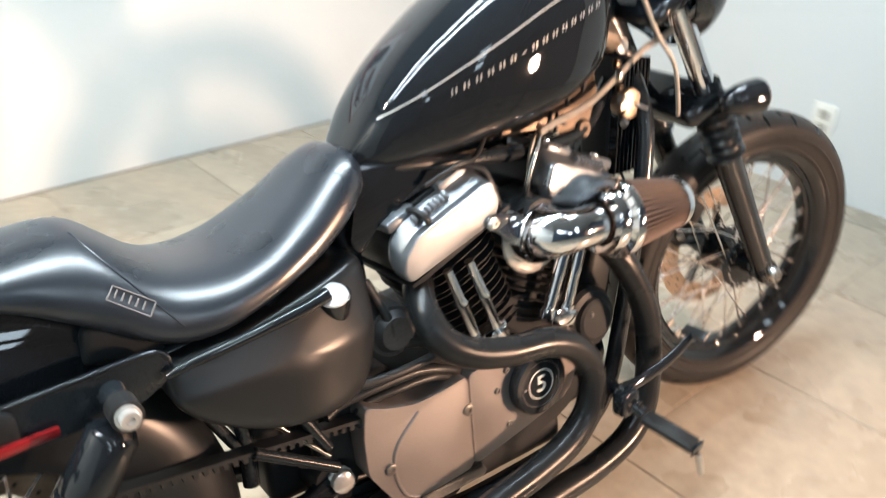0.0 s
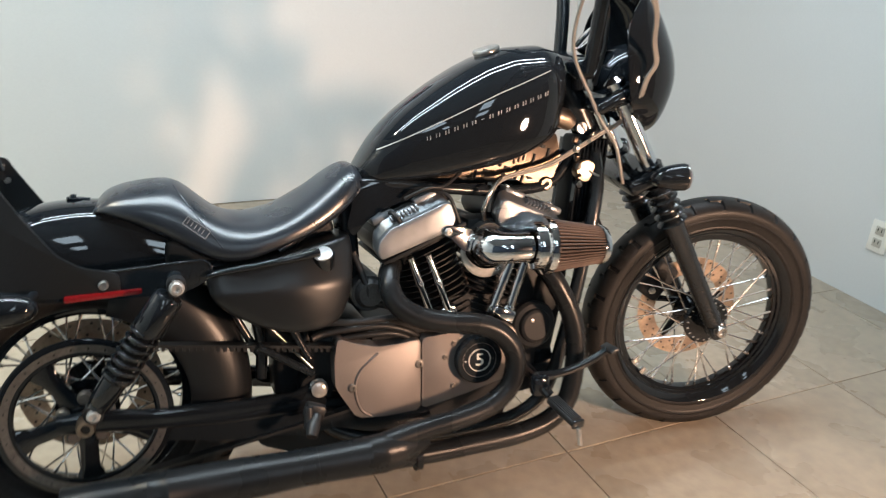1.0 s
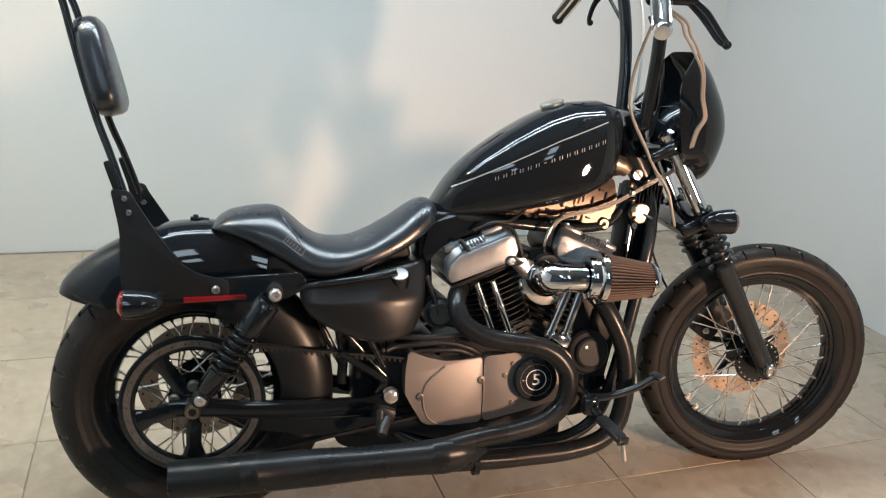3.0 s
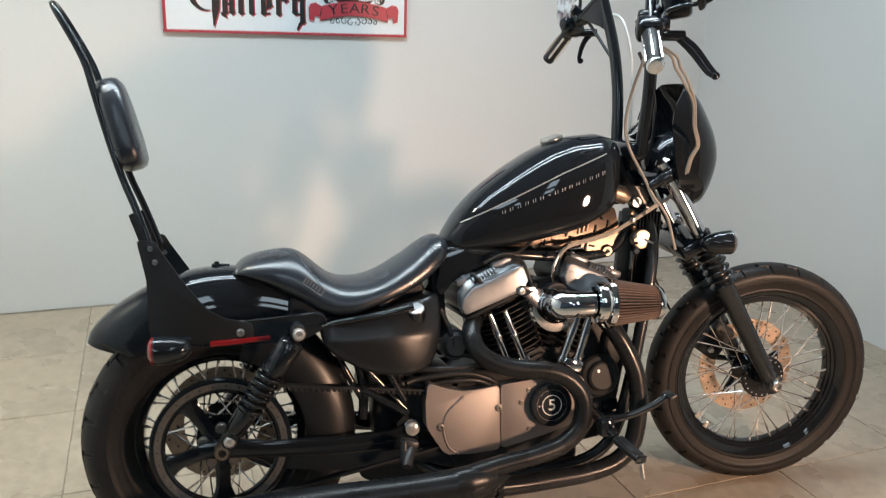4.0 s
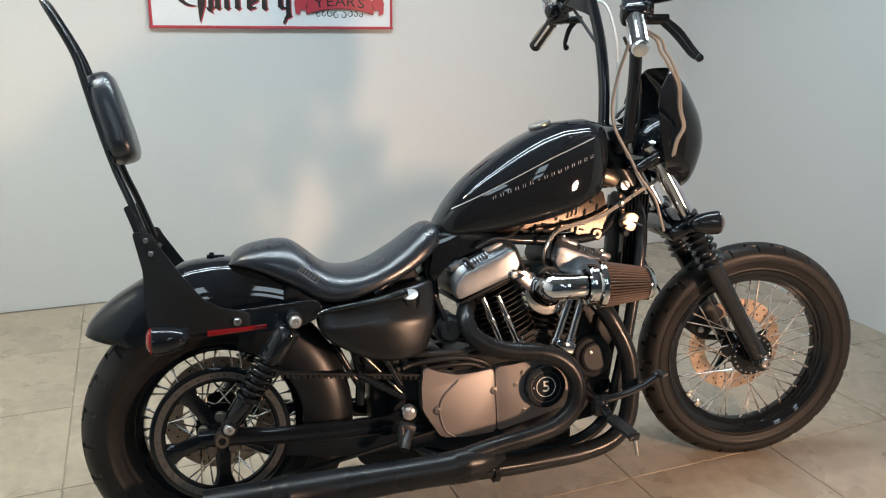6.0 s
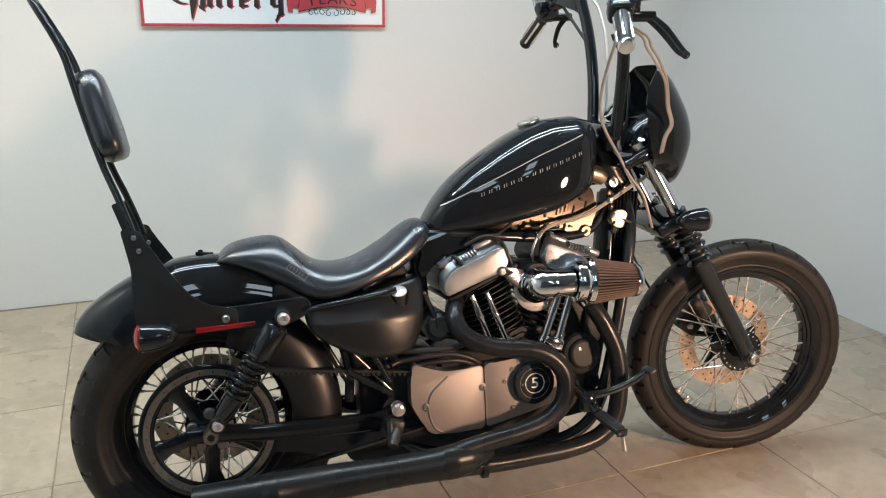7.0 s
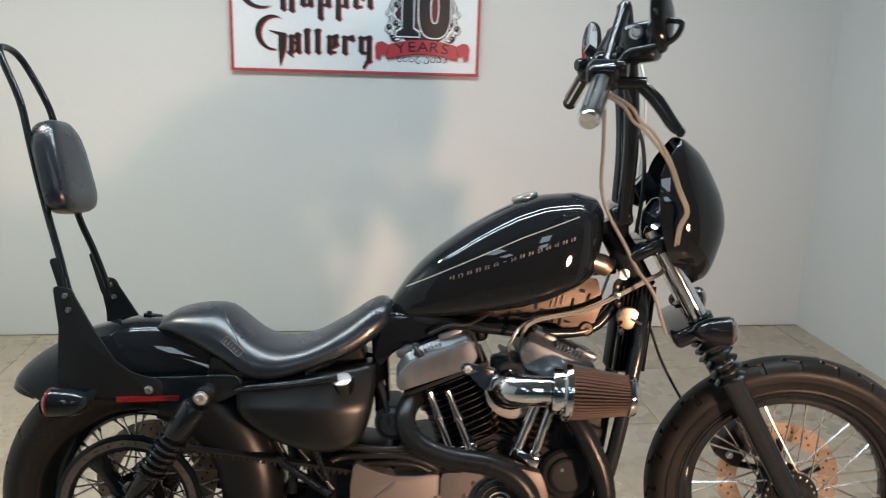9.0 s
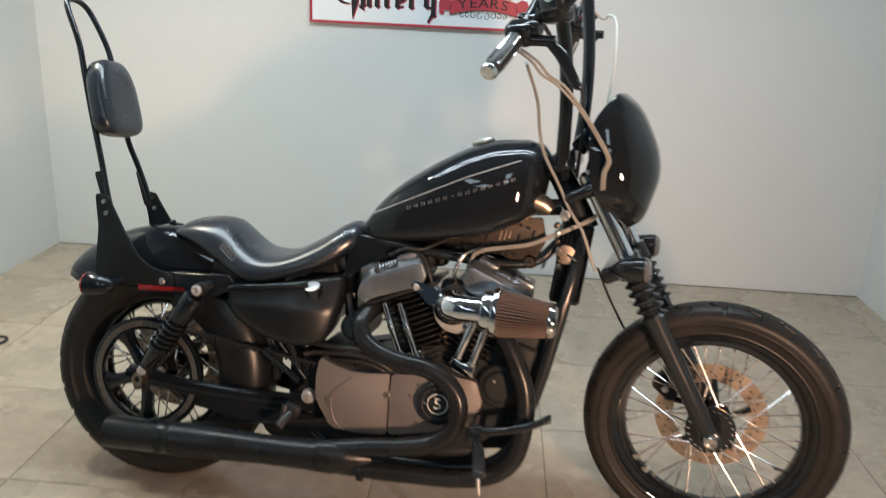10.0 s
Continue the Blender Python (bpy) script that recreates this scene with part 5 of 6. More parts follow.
# intake
bm = bmesh.new()
lathe(bm, [(0, 0.0), (0.040, 0.0), (0.050, 0.004), (0.052, 0.016), (0.049, 0.028), (0.046, 0.034)], (0.838, -0.098, 0.608), (0, -1, 0), 44)
tube(bm, spline([(0.838, -0.112, 0.610), (0.839, -0.134, 0.611), (0.848, -0.152, 0.612), (0.874, -0.165, 0.613), (0.935, -0.167, 0.613)], 8), [0.046, 0.045, 0.041, 0.036, 0.0335, 0.0335], 32)
elbow = part("intake_elbow", bm, CHROME, bike, "chrome air intake elbow")
bm = bmesh.new()
lathe(bm, [(0, 0.0), (0.061, 0.0), (0.0645, 0.002), (0.0645, 0.006), (0.061, 0.009), (0.050, 0.010), (0, 0.010)], (0.848, -0.089, 0.596), (0, -1, 0), 48)
plate(bm, fillet([(0.758, 0.650), (0.785, 0.654), (0.822, 0.640), (0.812, 0.590), (0.790, 0.606), (0.768, 0.630)], 0.010), -0.098, -0.090, 0.002)
part("intake_back_plate", bm, BRIGHT_BOLT, elbow, "chrome intake back plate with mounting ear")
for x, z in ((0.776, 0.640), (0.872, 0.553), (0.897, 0.630)):
    bolt("intake_bolt", (x, -0.098, z), 0.0065, 0.007, CHROME, elbow)
bm = bmesh.new()
ax = Vector((0.985, -0.03, -0.045)).normalized()
o = Vector((0.920, -0.167, 0.615))
lathe(bm, [(0.040, 0.0), (0.052, 0.0), (0.054, 0.004), (0.054, 0.022), (0.064, 0.026), (0.066, 0.030), (0.066, 0.040), (0.060, 0.044)], o, ax, 44)
part("filter_collar", bm, CHROME, elbow, "chrome filter clamp collar")
bm = bmesh.new()
q = ax.to_track_quat("Z", "Y").to_matrix()
rings = []
PLEATS = 44
for h, r in ((0.038, 0.060), (0.06, 0.059), (0.12, 0.050), (0.168, 0.043), (0.172, 0.040)):
    ring = []
    for k in range(PLEATS):
        for f, dip in ((0.0, 0.0015), (0.25, 0.0), (0.50, 0.0015), (0.60, 0.015), (0.90, 0.015)):
            u = 2 * math.pi * (k + f) / PLEATS + 0.05 * math.sin(3.1 * k) * (h - 0.04)
            ring.append(o + q @ Vector(((r - dip) * math.cos(u), (r - dip) * math.sin(u), h)))
    rings.append(ring)
loft(bm, rings)
filt = part("air_filter", bm, FILTER, bike, "brown pleated cone air filter", angle=25)
bm = bmesh.new()
lathe(bm, [(0, 0.186), (0.030, 0.186), (0.042, 0.181), (0.045, 0.174), (0.045, 0.166), (0.042, 0.166)], o, ax, 36)
part("filter_end_cap", bm, CHROME, filt, "chrome filter end cap")
bm = bmesh.new()
tube(bm, [(0.838, -0.125, 0.628), (0.838, 0.02, 0.628)], 0.036, 20)
block(bm, 0.08, 0.07, 0.09, pose(0.838, -0.06, 0.625), 0.012)
part("throttle_body", bm, ENGINE_BLACK, bike)

# exhaust
bm = bmesh.new()
rp = [(0.680, -0.030, 0.600), (0.642, -0.065, 0.586), (0.614, -0.105, 0.564), (0.605, -0.140, 0.536), (0.620, -0.158, 0.504), (0.660, -0.168, 0.478), (0.717, -0.174, 0.462), (0.791, -0.178, 0.452), (0.842, -0.181, 0.429), (0.876, -0.183, 0.389), (0.883, -0.185, 0.344), (0.867, -0.187, 0.297), (0.818, -0.191, 0.262), (0.747, -0.196, 0.245), (0.670, -0.201, 0.236), (0.600, -0.208, 0.226), (0.545, -0.214, 0.216)]
tube(bm, spline(rp, 6), 0.0235, 24)
part("rear_exhaust_pipe", bm, PIPE_BLACK, bike, "matt black rear exhaust header")
bm = bmesh.new()
fp = [(0.930, -0.060, 0.640), (0.955, -0.105, 0.585), (0.985, -0.142, 0.540), (1.016, -0.153, 0.486), (1.041, -0.158, 0.426), (1.050, -0.161, 0.363), (1.044, -0.165, 0.290), (1.024, -0.170, 0.232), (0.974, -0.176, 0.194), (0.890, -0.182, 0.177), (0.779, -0.187, 0.173), (0.700, -0.193, 0.173), (0.545, -0.210, 0.182)]
tube(bm, spline(fp, 6), 0.0235, 24)
part("front_exhaust_pipe", bm, PIPE_BLACK, bike, "matt black front exhaust header")
bm = bmesh.new()
lathe(bm, [(0.020, 0.0), (0.028, 0.002), (0.028, 0.016), (0.020, 0.018)], (0.655, -0.199, 0.170), (-1, 0, 0.0), 24)
part("pipe_joint", bm, PIPE_BLACK, bike)
bm = bmesh.new()
tube(bm, spline([(0.672, -0.203, 0.204), (0.640, -0.206, 0.203), (0.605, -0.210, 0.202), (0.565, -0.214, 0.201), (0.525, -0.216, 0.200)], 5), [0.010, 0.026, 0.038, 0.0435, 0.041], 28, flat=0.80)
part("exhaust_collector", bm, PIPE_BLACK, bike, "matt black two-into-one collector")
bm = bmesh.new()
prof = [(0.0405, 0.0), (0.0395, 0.02), (0.0375, 0.09), (0.038, 0.16), (0.042, 0.26), (0.0430, 0.395), (0.0445, 0.397), (0.0445, 0.402), (0.0430, 0.404), (0.0430, 0.43), (0.0440, 0.432), (0.0440, 0.437), (0.0430, 0.439), (0.0425, 0.585), (0.040, 0.586), (0.039, 0.55), (0.0, 0.50)]
lathe(bm, prof, (0.535, -0.216, 0.201), (-1, 0, -0.022), 40)
muffler = part("muffler", bm, PIPE_BLACK, bike, "long matt black muffler")
bm = bmesh.new()
lathe(bm, [(0.0365, 0.0), (0.0385, 0.001), (0.0385, 0.008), (0.0365, 0.009)], (0.425, -0.216, 0.1985), (-1, 0, -0.022), 32)
part("muffler_clamp", bm, PIPE_BLACK, muffler)

# controls
bm = bmesh.new()
tube(bm, [(0.935, -0.10, 0.320), (0.935, -0.215, 0.312)], 0.014, 14)
block(bm, 0.04, 0.03, 0.045, pose(0.930, -0.215, 0.305), 0.008)
part("forward_peg_mount", bm, GLOSS_BLACK, bike, "black foot control mount")
peg_a, peg_b = Vector((0.946, -0.232, 0.282)), Vector((0.961, -0.345, 0.259))
peg_turn = Matrix.Translation((peg_a + peg_b) / 2) @ (peg_b - peg_a).to_track_quat("Z", "X").to_matrix().to_4x4()
bm = bmesh.new()
block(bm, 0.018, 0.030, 0.100, peg_turn, 0.007, 3)
peg = part("rider_foot_peg", bm, GRIP_RUBBER, bike, "black rubber rider foot peg")
for k in range(5):
    bm = bmesh.new()
    block(bm, 0.004, 0.0035, 0.090, peg_turn @ pose(0.0095, -0.010 + 0.005 * k, 0), 0.001, 1)
    part("peg_rib", bm, GRIP_RUBBER, peg)
bm = bmesh.new()
block(bm, 0.019, 0.030, 0.005, peg_turn @ pose(0, 0, 0.051), 0.002, 2)
part("peg_end_plate", bm, GLOSS_BLACK, peg)
bm = bmesh.new()
block(bm, 0.030, 0.034, 0.034, Matrix.Translation((0.936, -0.214, 0.296)) @ pose(0, 20, 15), 0.009, 3)
knuckle = part("peg_knuckle", bm, GLOSS_BLACK, bike, "gloss black folding peg knuckle")
bm = bmesh.new()
tube(bm, [(0.925, -0.196, 0.322), (0.945, -0.236, 0.286)], [0.013, 0.015, 0.012], 16)
part("peg_pivot", bm, GLOSS_BLACK, knuckle)
for x, y, z in ((0.940, -0.232, 0.305), (0.918, -0.218, 0.318)):
    bolt("peg_bolt", (x, y, z), 0.006, 0.008, GLOSS_BLACK, knuckle)
bm = bar((0.960, -0.340, 0.252), (0.964, -0.344, 0.214), 0.0052)
part("peg_feeler", bm, STEEL, peg)
bm = bmesh.new()
tube(bm, spline([(0.935, -0.20, 0.318), (0.985, -0.205, 0.322), (1.05, -0.212, 0.342), (1.10, -0.215, 0.368)], 6), [0.013, 0.010, 0.010, 0.009], 12, flat=0.7)
pedal = part("brake_pedal", bm, GLOSS_BLACK, bike, "black brake pedal arm")
bm = bmesh.new()
block(bm, 0.022, 0.050, 0.008, pose(1.104, -0.220, 0.373, 0, -25, 0), 0.003)
part("brake_pedal_pad", bm, GRIP_RUBBER, pedal)
bm = bmesh.new()
block(bm, 0.045, 0.025, 0.035, pose(0.435, -0.150, 0.288, 0, 20, 0), 0.008)
tube(bm, [(0.437, -0.165, 0.285), (0.425, -0.185, 0.27), (0.418, -0.20, 0.255)], [0.010, 0.014, 0.012], 14)
tube(bm, [(0.420, -0.165, 0.305), (0.418, -0.172, 0.262)], [0.009, 0.012, 0.011], 14)
part("passenger_foot_peg", bm, GRIP_RUBBER, bike, "folded black passenger foot peg")
# side stand
bm = bmesh.new()
tube(bm, spline([(0.80, 0.10, 0.17), (0.83, 0.18, 0.10), (0.85, 0.235, 0.060)], 5), 0.011, 12)
block(bm, 0.06, 0.04, 0.012, pose(0.85, 0.236, 0.057, 11, 0, 0), 0.004)
part("side_stand", bm, SATIN_BLACK, bike, "black steel side stand")

# inner fender in front of the rear tyre
bm = bmesh.new()
shape = [(0.200, -0.080), (0.232, -0.084), (0.262, -0.0825), (0.284, -0.078), (0.302, -0.070), (0.317, -0.056), (0.326, -0.036), (0.329, 0.0)]
shape += [(r, -y) for r, y in shape[-2::-1]]
shape += [(r - 0.003, y * 0.97) for r, y in shape[::-1]]
rings = []
for k in range(25):
    a = radians(-24 + 100 * k / 24)
    rings.append([Vector((RC[0] + r * math.cos(a), y, RC[1] + r * math.sin(a))) for r, y in shape])
loft(bm, rings)
inner = part("inner_fender", bm, DENIM_BLACK, bike, "black plastic inner fender ahead of the rear tyre", angle=60)
bolt("fender_screw", (RC[0] + 0.268 * math.cos(0.42), -0.080, RC[1] + 0.268 * math.sin(0.42)), 0.005, 0.005, PLATE_BLACK, inner, hexed=False)

# bright engine mount plate, coil and wiring under the tank
PLATE_SET = Matrix.Translation((0.014, 0.042, -0.010))
bm = bmesh.new()
plate(bm, fillet([(0.72, 0.766), (0.84, 0.764), (0.925, 0.757), (0.985, 0.728), (1.012, 0.722), (1.030, 0.735), (1.026, 0.760), (1.045, 0.800), (1.03, 0.86), (0.98, 0.855), (0.86, 0.83), (0.75, 0.79)], 0.008), -0.078, -0.066, 0.002)
mount = part("engine_mount_plate", bm, WARM_TINT_STEEL, bike, "bright steel engine mount plate under the tank", m=PLATE_SET)
bm = bmesh.new()
lathe(bm, [(0.006, 0), (0.016, 0), (0.017, 0.004), (0.013, 0.008), (0.006, 0.008)], (1.006, -0.078, 0.742), (0, -1, 0), 24)
part("mount_bush", bm, WARM_TINT_STEEL, mount)
bm = bmesh.new()
lathe(bm, [(0, 0), (0.0075, 0), (0.0075, 0.0065), (0, 0.0065)], (1.006, -0.078, 0.742), (0, -1, 0), 16)
part("mount_bolt", bm, PLATE_BLACK, mount)
for x, z, w, h, bright in ((0.925, 0.803, 0.005, 0.026, 1), (0.937, 0.806, 0.005, 0.026, 1), (0.949, 0.808, 0.005, 0.022, 1), (0.890, 0.800, 0.006, 0.030, 0), (0.905, 0.783, 0.014, 0.006, 0), (0.972, 0.800, 0.005, 0.026, 0), (0.985, 0.792, 0.012, 0.004, 0), (0.965, 0.772, 0.013, 0.005, 0), (0.962, 0.757, 0.013, 0.005, 0), (0.930, 0.770, 0.005, 0.030, 0), (0.945, 0.762, 0.005, 0.034, 0), (1.010, 0.815, 0.006, 0.020, 0), (0.995, 0.830, 0.012, 0.008, 0), (0.850, 0.778, 0.010, 0.006, 0), (0.825, 0.770, 0.004, 0.020, 0)):
    bm = bmesh.new()
    block(bm, w, 0.006, h, pose(x, -0.080, z, 0, 14, 0), 0.001, 1)
    part("mount_clip", bm, WARM_LIT_METAL if bright else PLATE_BLACK, mount)
for x, z in ((0.925, 0.830), (0.975, 0.835), (0.915, 0.760)):
    bolt("mount_bolt", (x, -0.078, z), 0.004, 0.006, PLATE_BLACK, mount)
bm = bmesh.new()
tube(bm, [(0.985, -0.075, 0.905), (1.045, -0.070, 0.885), (1.062, -0.068, 0.872)], [0.020, 0.024, 0.018], 20)
part("ignition_coil_cover", bm, DISC, bike, "bright metal coil cover behind the steering head")
bm = bmesh.new()
lathe(bm, [(0, -0.02), (0.024, -0.02), (0.0265, 0.004), (0.0245, 0.008), (0.014, 0.0095), (0, 0.0100)], (1.112, -0.058, 0.762), (-0.04, -1.00, -0.04), 32)
lock = part("ignition_switch", bm, DISC, bike, "round chrome ignition switch")
bm = bar((1.116, -0.068, 0.762), (1.138, -0.080, 0.750), 0.003)
part("ignition_key", bm, STEEL, lock)
bm = bmesh.new()
block(bm, 0.080, 0.075, 0.215, pose(1.128, 0, 0.735, 0, 6, 0), 0.012, 3)
reg = part("voltage_regulator", bm, ENGINE_BLACK, bike, "black finned voltage regulator on the frame")
for k in range(8):
    bm = bmesh.new()
    block(bm, 0.005, 0.105, 0.20, pose(1.165 - 0.010 * k, 0, 0.735, 0, 6, 0), 0.001, 1)
    part("regulator_fin", bm, GLOSS_BLACK, reg)
bm = bmesh.new()
lathe(bm, [(0, 0), (0.013, 0), (0.013, 0.006), (0, 0.007)], (1.100, -0.052, 0.862), (0, -1, 0), 20)
part("neck_plug", bm, STEEL, bike)
for k in range(6):
    bm = bmesh.new()
    block(bm, 0.014 - 0.001 * k, 0.012, 0.016, pose(1.082 + 0.003 * k, -0.060 - 0.003 * (k % 2), 0.835 - 0.021 * k, 10 * k, 20 - 15 * (k % 3), 0), 0.003)
    part("wire_connector", bm, WARM_TINT_STEEL if k % 2 == 0 else STEEL, bike)

# belt guard, and dark filler blocks added low between the engine and the rear wheel
bm = bmesh.new()
plate(bm, fillet([(0.04, 0.288), (0.28, 0.268), (0.46, 0.262), (0.60, 0.245), (0.70, 0.245), (0.72, 0.205), (0.56, 0.200), (0.49, 0.222), (0.44, 0.212), (0.30, 0.222), (0.10, 0.252)], 0.010), -0.100, -0.070, 0.003)
part("belt_guard", bm, SATIN_BLACK, bike, "black lower belt guard")
bm = bmesh.new()
block(bm, 0.13, 0.16, 0.14, pose(0.50, 0.0, 0.36, 0, 8, 0), 0.02, 3)
block(bm, 0.10, 0.12, 0.10, pose(0.395, 0.03, 0.43, 0, 20, 0), 0.02, 3)
part("gearbox_filler", bm, ENGINE_BLACK, bike, "black gearbox end and filler block")
bm = bmesh.new()
tube(bm, spline([(0.330, -0.03, 0.49), (0.342, -0.03, 0.44), (0.346, -0.03, 0.39), (0.342, -0.03, 0.33)], 5), 0.0125, 12)
tube(bm, spline([(0.280, -0.03, 0.50), (0.300, -0.03, 0.462), (0.322, -0.03, 0.418), (0.340, -0.03, 0.385)], 5), 0.009, 10)
part("battery_strap_stay", bm, SATIN_BLACK, bike, "black forked stay behind the oil tank")
bm = bar((0.348, -0.085, 0.472), (0.446, -0.085, 0.358), 0.0042, 12)
part("clevis_rod", bm, STEEL, bike, "bright brake linkage rod")
# one more dark filler, added to cover the floor seen through here
bm = bmesh.new()
block(bm, 0.085, 0.10, 0.15, pose(0.415, 0.03, 0.335, 0, 0, 0), 0.02, 3)
part("floor_gap_filler", bm, ENGINE_BLACK, bike, "black filler hiding the floor behind the stay")
bm = bmesh.new()
block(bm, 0.035, 0.10, 0.28, pose(0.545, 0.0, 0.62, 0, -4, 0), 0.012, 3)
part("seat_post", bm, SATIN_BLACK, bike, "black frame post behind the rear cylinder")
bm = bmesh.new()
block(bm, 0.32, 0.14, 0.06, pose(0.76, 0.0, 0.195, 0, 0, 0), 0.02, 3)
part("sump_guard", bm, ENGINE_BLACK, bike, "black engine underside")

# dark filler added to close a pale gap between seat and oil tank
bm = bmesh.new()
block(bm, 0.18, 0.10, 0.045, pose(0.420, 0.0, 0.640, 0, -20, 0), 0.012, 3)
part("seat_gap_filler", bm, PLATE_BLACK, bike, "black filler closing the gap under the seat")
# dark block added to stop the floor showing between seat and strut
bm = bmesh.new()
block(bm, 0.17, 0.19, 0.05, pose(0.245, 0.0, 0.624, 0, 10, 0), 0.012, 3)
part("strut_gap_filler", bm, PLATE_BLACK, bike, "black filler closing the gap between seat and strut")
# dark filler added to hide the pale wall below the tank
bm = bmesh.new()
block(bm, 0.24, 0.07, 0.075, pose(0.675, 0.035, 0.715, 0, -6, 0), 0.015, 3)
part("tank_gap_filler", bm, ENGINE_BLACK, bike, "black filler block under the tank")

# dark rails, and a dark filler box added between tank and cylinder heads
for s in (-1, 1):
    bm = bmesh.new()
    tube(bm, spline([(0.545, s * 0.050, 0.752), (0.64, s * 0.062, 0.750), (0.76, s * 0.066, 0.735), (0.90, s * 0.050, 0.722), (1.03, s * 0.030, 0.73), (1.10, s * 0.020, 0.80)], 5), 0.0125, 12)
    part("frame_rail", bm, SATIN_BLACK, bike, "black upper frame rail")
bm = bmesh.new()
block(bm, 0.44, 0.030, 0.07, pose(0.80, 0.010, 0.765, 0, -3, 0), 0.012, 3)
part("head_gap_filler", bm, ENGINE_BLACK, bike, "black filler box between tank and cylinder heads")

# pressed gusset behind the rear rocker box, joining the rail to the seat post
bm = bmesh.new()
plate(bm, fillet([(0.552, 0.762), (0.694, 0.749), (0.855, 0.742), (0.855, 0.727), (0.757, 0.728), (0.685, 0.719), (0.614, 0.698), (0.575, 0.674), (0.545, 0.640), (0.530, 0.660), (0.540, 0.700)], 0.008), -0.072, -0.062, 0.003)
part("frame_gusset", bm, GLOSS_BLACK, bike, "gloss black pressed frame gusset")
bm = bmesh.new()
plate(bm, fillet([(0.728, 0.658), (0.742, 0.664), (0.800, 0.650), (0.800, 0.600), (0.775, 0.606), (0.748, 0.634), (0.729, 0.644)], 0.006), -0.128, -0.123, 0.001)
breather = part("breather_bracket", bm, CHROME, bike, "chrome carburettor support bracket")
bolt("bracket_bolt", (0.741, -0.128, 0.650), 0.0075, 0.007, BRIGHT_BOLT, breather)

# primary case on the far side, and the plate that carries the exhaust
bm = bmesh.new()
loft(bm, [[Vector((x, y, z)) for x, z in round_outline([(0.40, 0.30), (0.47, 0.40), (0.70, 0.46), (0.93, 0.45), (1.01, 0.36), (0.97, 0.25), (0.80, 0.19), (0.55, 0.18), (0.42, 0.22)], 4)] for y in (0.10, 0.16, 0.175)])
part("primary_cover", bm, ENGINE_BLACK, bike, "black primary case on the far side")
bm = bmesh.new()
plate(bm, fillet([(0.30, 0.275), (0.70, 0.262), (0.73, 0.20), (0.66, 0.150), (0.42, 0.150), (0.33, 0.185)], 0.015), -0.062, -0.052, 0.002)
part("exhaust_bracket", bm, PLATE_BLACK, bike, "flat black exhaust carrier plate")

# wiring and hoses round the engine
def hose(name, pts, r, mat, label="", steer=False):
    bm = bmesh.new()
    tube(bm, spline(pts, 7), r, 10)
    return part(name, bm, mat, bike, label, steer=steer)


hose("brake_hose", [(0.984, -0.3, 1.208), (1.01, -0.19, 1.137), (1.02, -0.14, 1.065), (1.038, -0.126, 1.008), (1.079, -0.122, 0.938), (1.11, -0.124, 0.881), (1.148, -0.128, 0.827), (1.176, -0.115, 0.757), (1.188, -0.105, 0.735)], 0.0040, CABLE, "braided brake hose")
for o in (0.0, 0.0055):
    k = 2.5 * o
    hose("throttle_cable", [STEER @ Vector((1.022 + k, -0.352, 1.270)), (1.000 + k, -0.386, 1.202), (1.024 + k, -0.367, 1.178), (1.062 + k, -0.333, 1.158), (1.115 + o, -0.296, 1.109), (1.159 + o, -0.232, 1.054), (1.186 + o, -0.205, 1.010), (1.179 + o, -0.185, 0.976), (1.181 + o, -0.150, 0.922), (1.178, -0.085, 0.875 - o), (1.155, -0.056, 0.853 - o), (1.077, -0.058, 0.811 - o), (1.008, -0.062, 0.780 - o), (0.899, -0.068, 0.756 - o), (0.869, -0.072, 0.728 - o), (0.859, -0.074, 0.684 - o)], 0.0033, CABLE, "braided throttle cable")
hose("clutch_cable", [STEER @ Vector((1.078, 0.214, 1.405)), (1.150, 0.262, 1.412), (1.169, 0.250, 1.420), (1.187, 0.200, 1.395), (1.193, 0.160, 1.311), (1.189, 0.140, 1.213), (1.171, 0.120, 1.078), (1.12, 0.10, 0.90), (1.05, 0.10, 0.70)], 0.0042, CABLE_CLEAR, "pale clear-coated clutch cable")
hose("wiring_loom", [(1.07, -0.118, 1.25), (1.115, -0.110, 1.16), (1.122, -0.105, 1.06), (1.12, -0.07, 0.96)], 0.0045, GRIP_RUBBER, "black handlebar wiring")
hose("front_brake_line", [(1.20, 0.06, 0.72), (1.25, 0.10, 0.62), (1.33, 0.12, 0.50), (1.40, 0.11, 0.47)], 0.0035, GRIP_RUBBER, "thin front brake line")
for pts in ([(0.442, -0.10, 0.430), (0.470, -0.092, 0.436), (0.530, -0.096, 0.442), (0.604, -0.096, 0.441), (0.664, -0.092, 0.420), (0.700, -0.075, 0.390)], [(0.492, -0.10, 0.417), (0.514, -0.090, 0.420), (0.572, -0.095, 0.425), (0.634, -0.092, 0.419), (0.690, -0.078, 0.388)], [(0.465, -0.10, 0.464), (0.543, -0.11, 0.461), (0.618, -0.11, 0.464), (0.666, -0.10, 0.468)], [(0.545, -0.07, 0.60), (0.565, -0.09, 0.54), (0.575, -0.09, 0.50), (0.63, -0.09, 0.48)]):
    hose("oil_hose", pts, 0.0075, GRIP_RUBBER, "black rubber oil hose")
hose("spark_plug_lead", [(0.80, -0.05, 0.77), (0.745, -0.09, 0.745), (0.70, -0.10, 0.742), (0.655, -0.085, 0.72)], 0.004, GRIP_RUBBER)
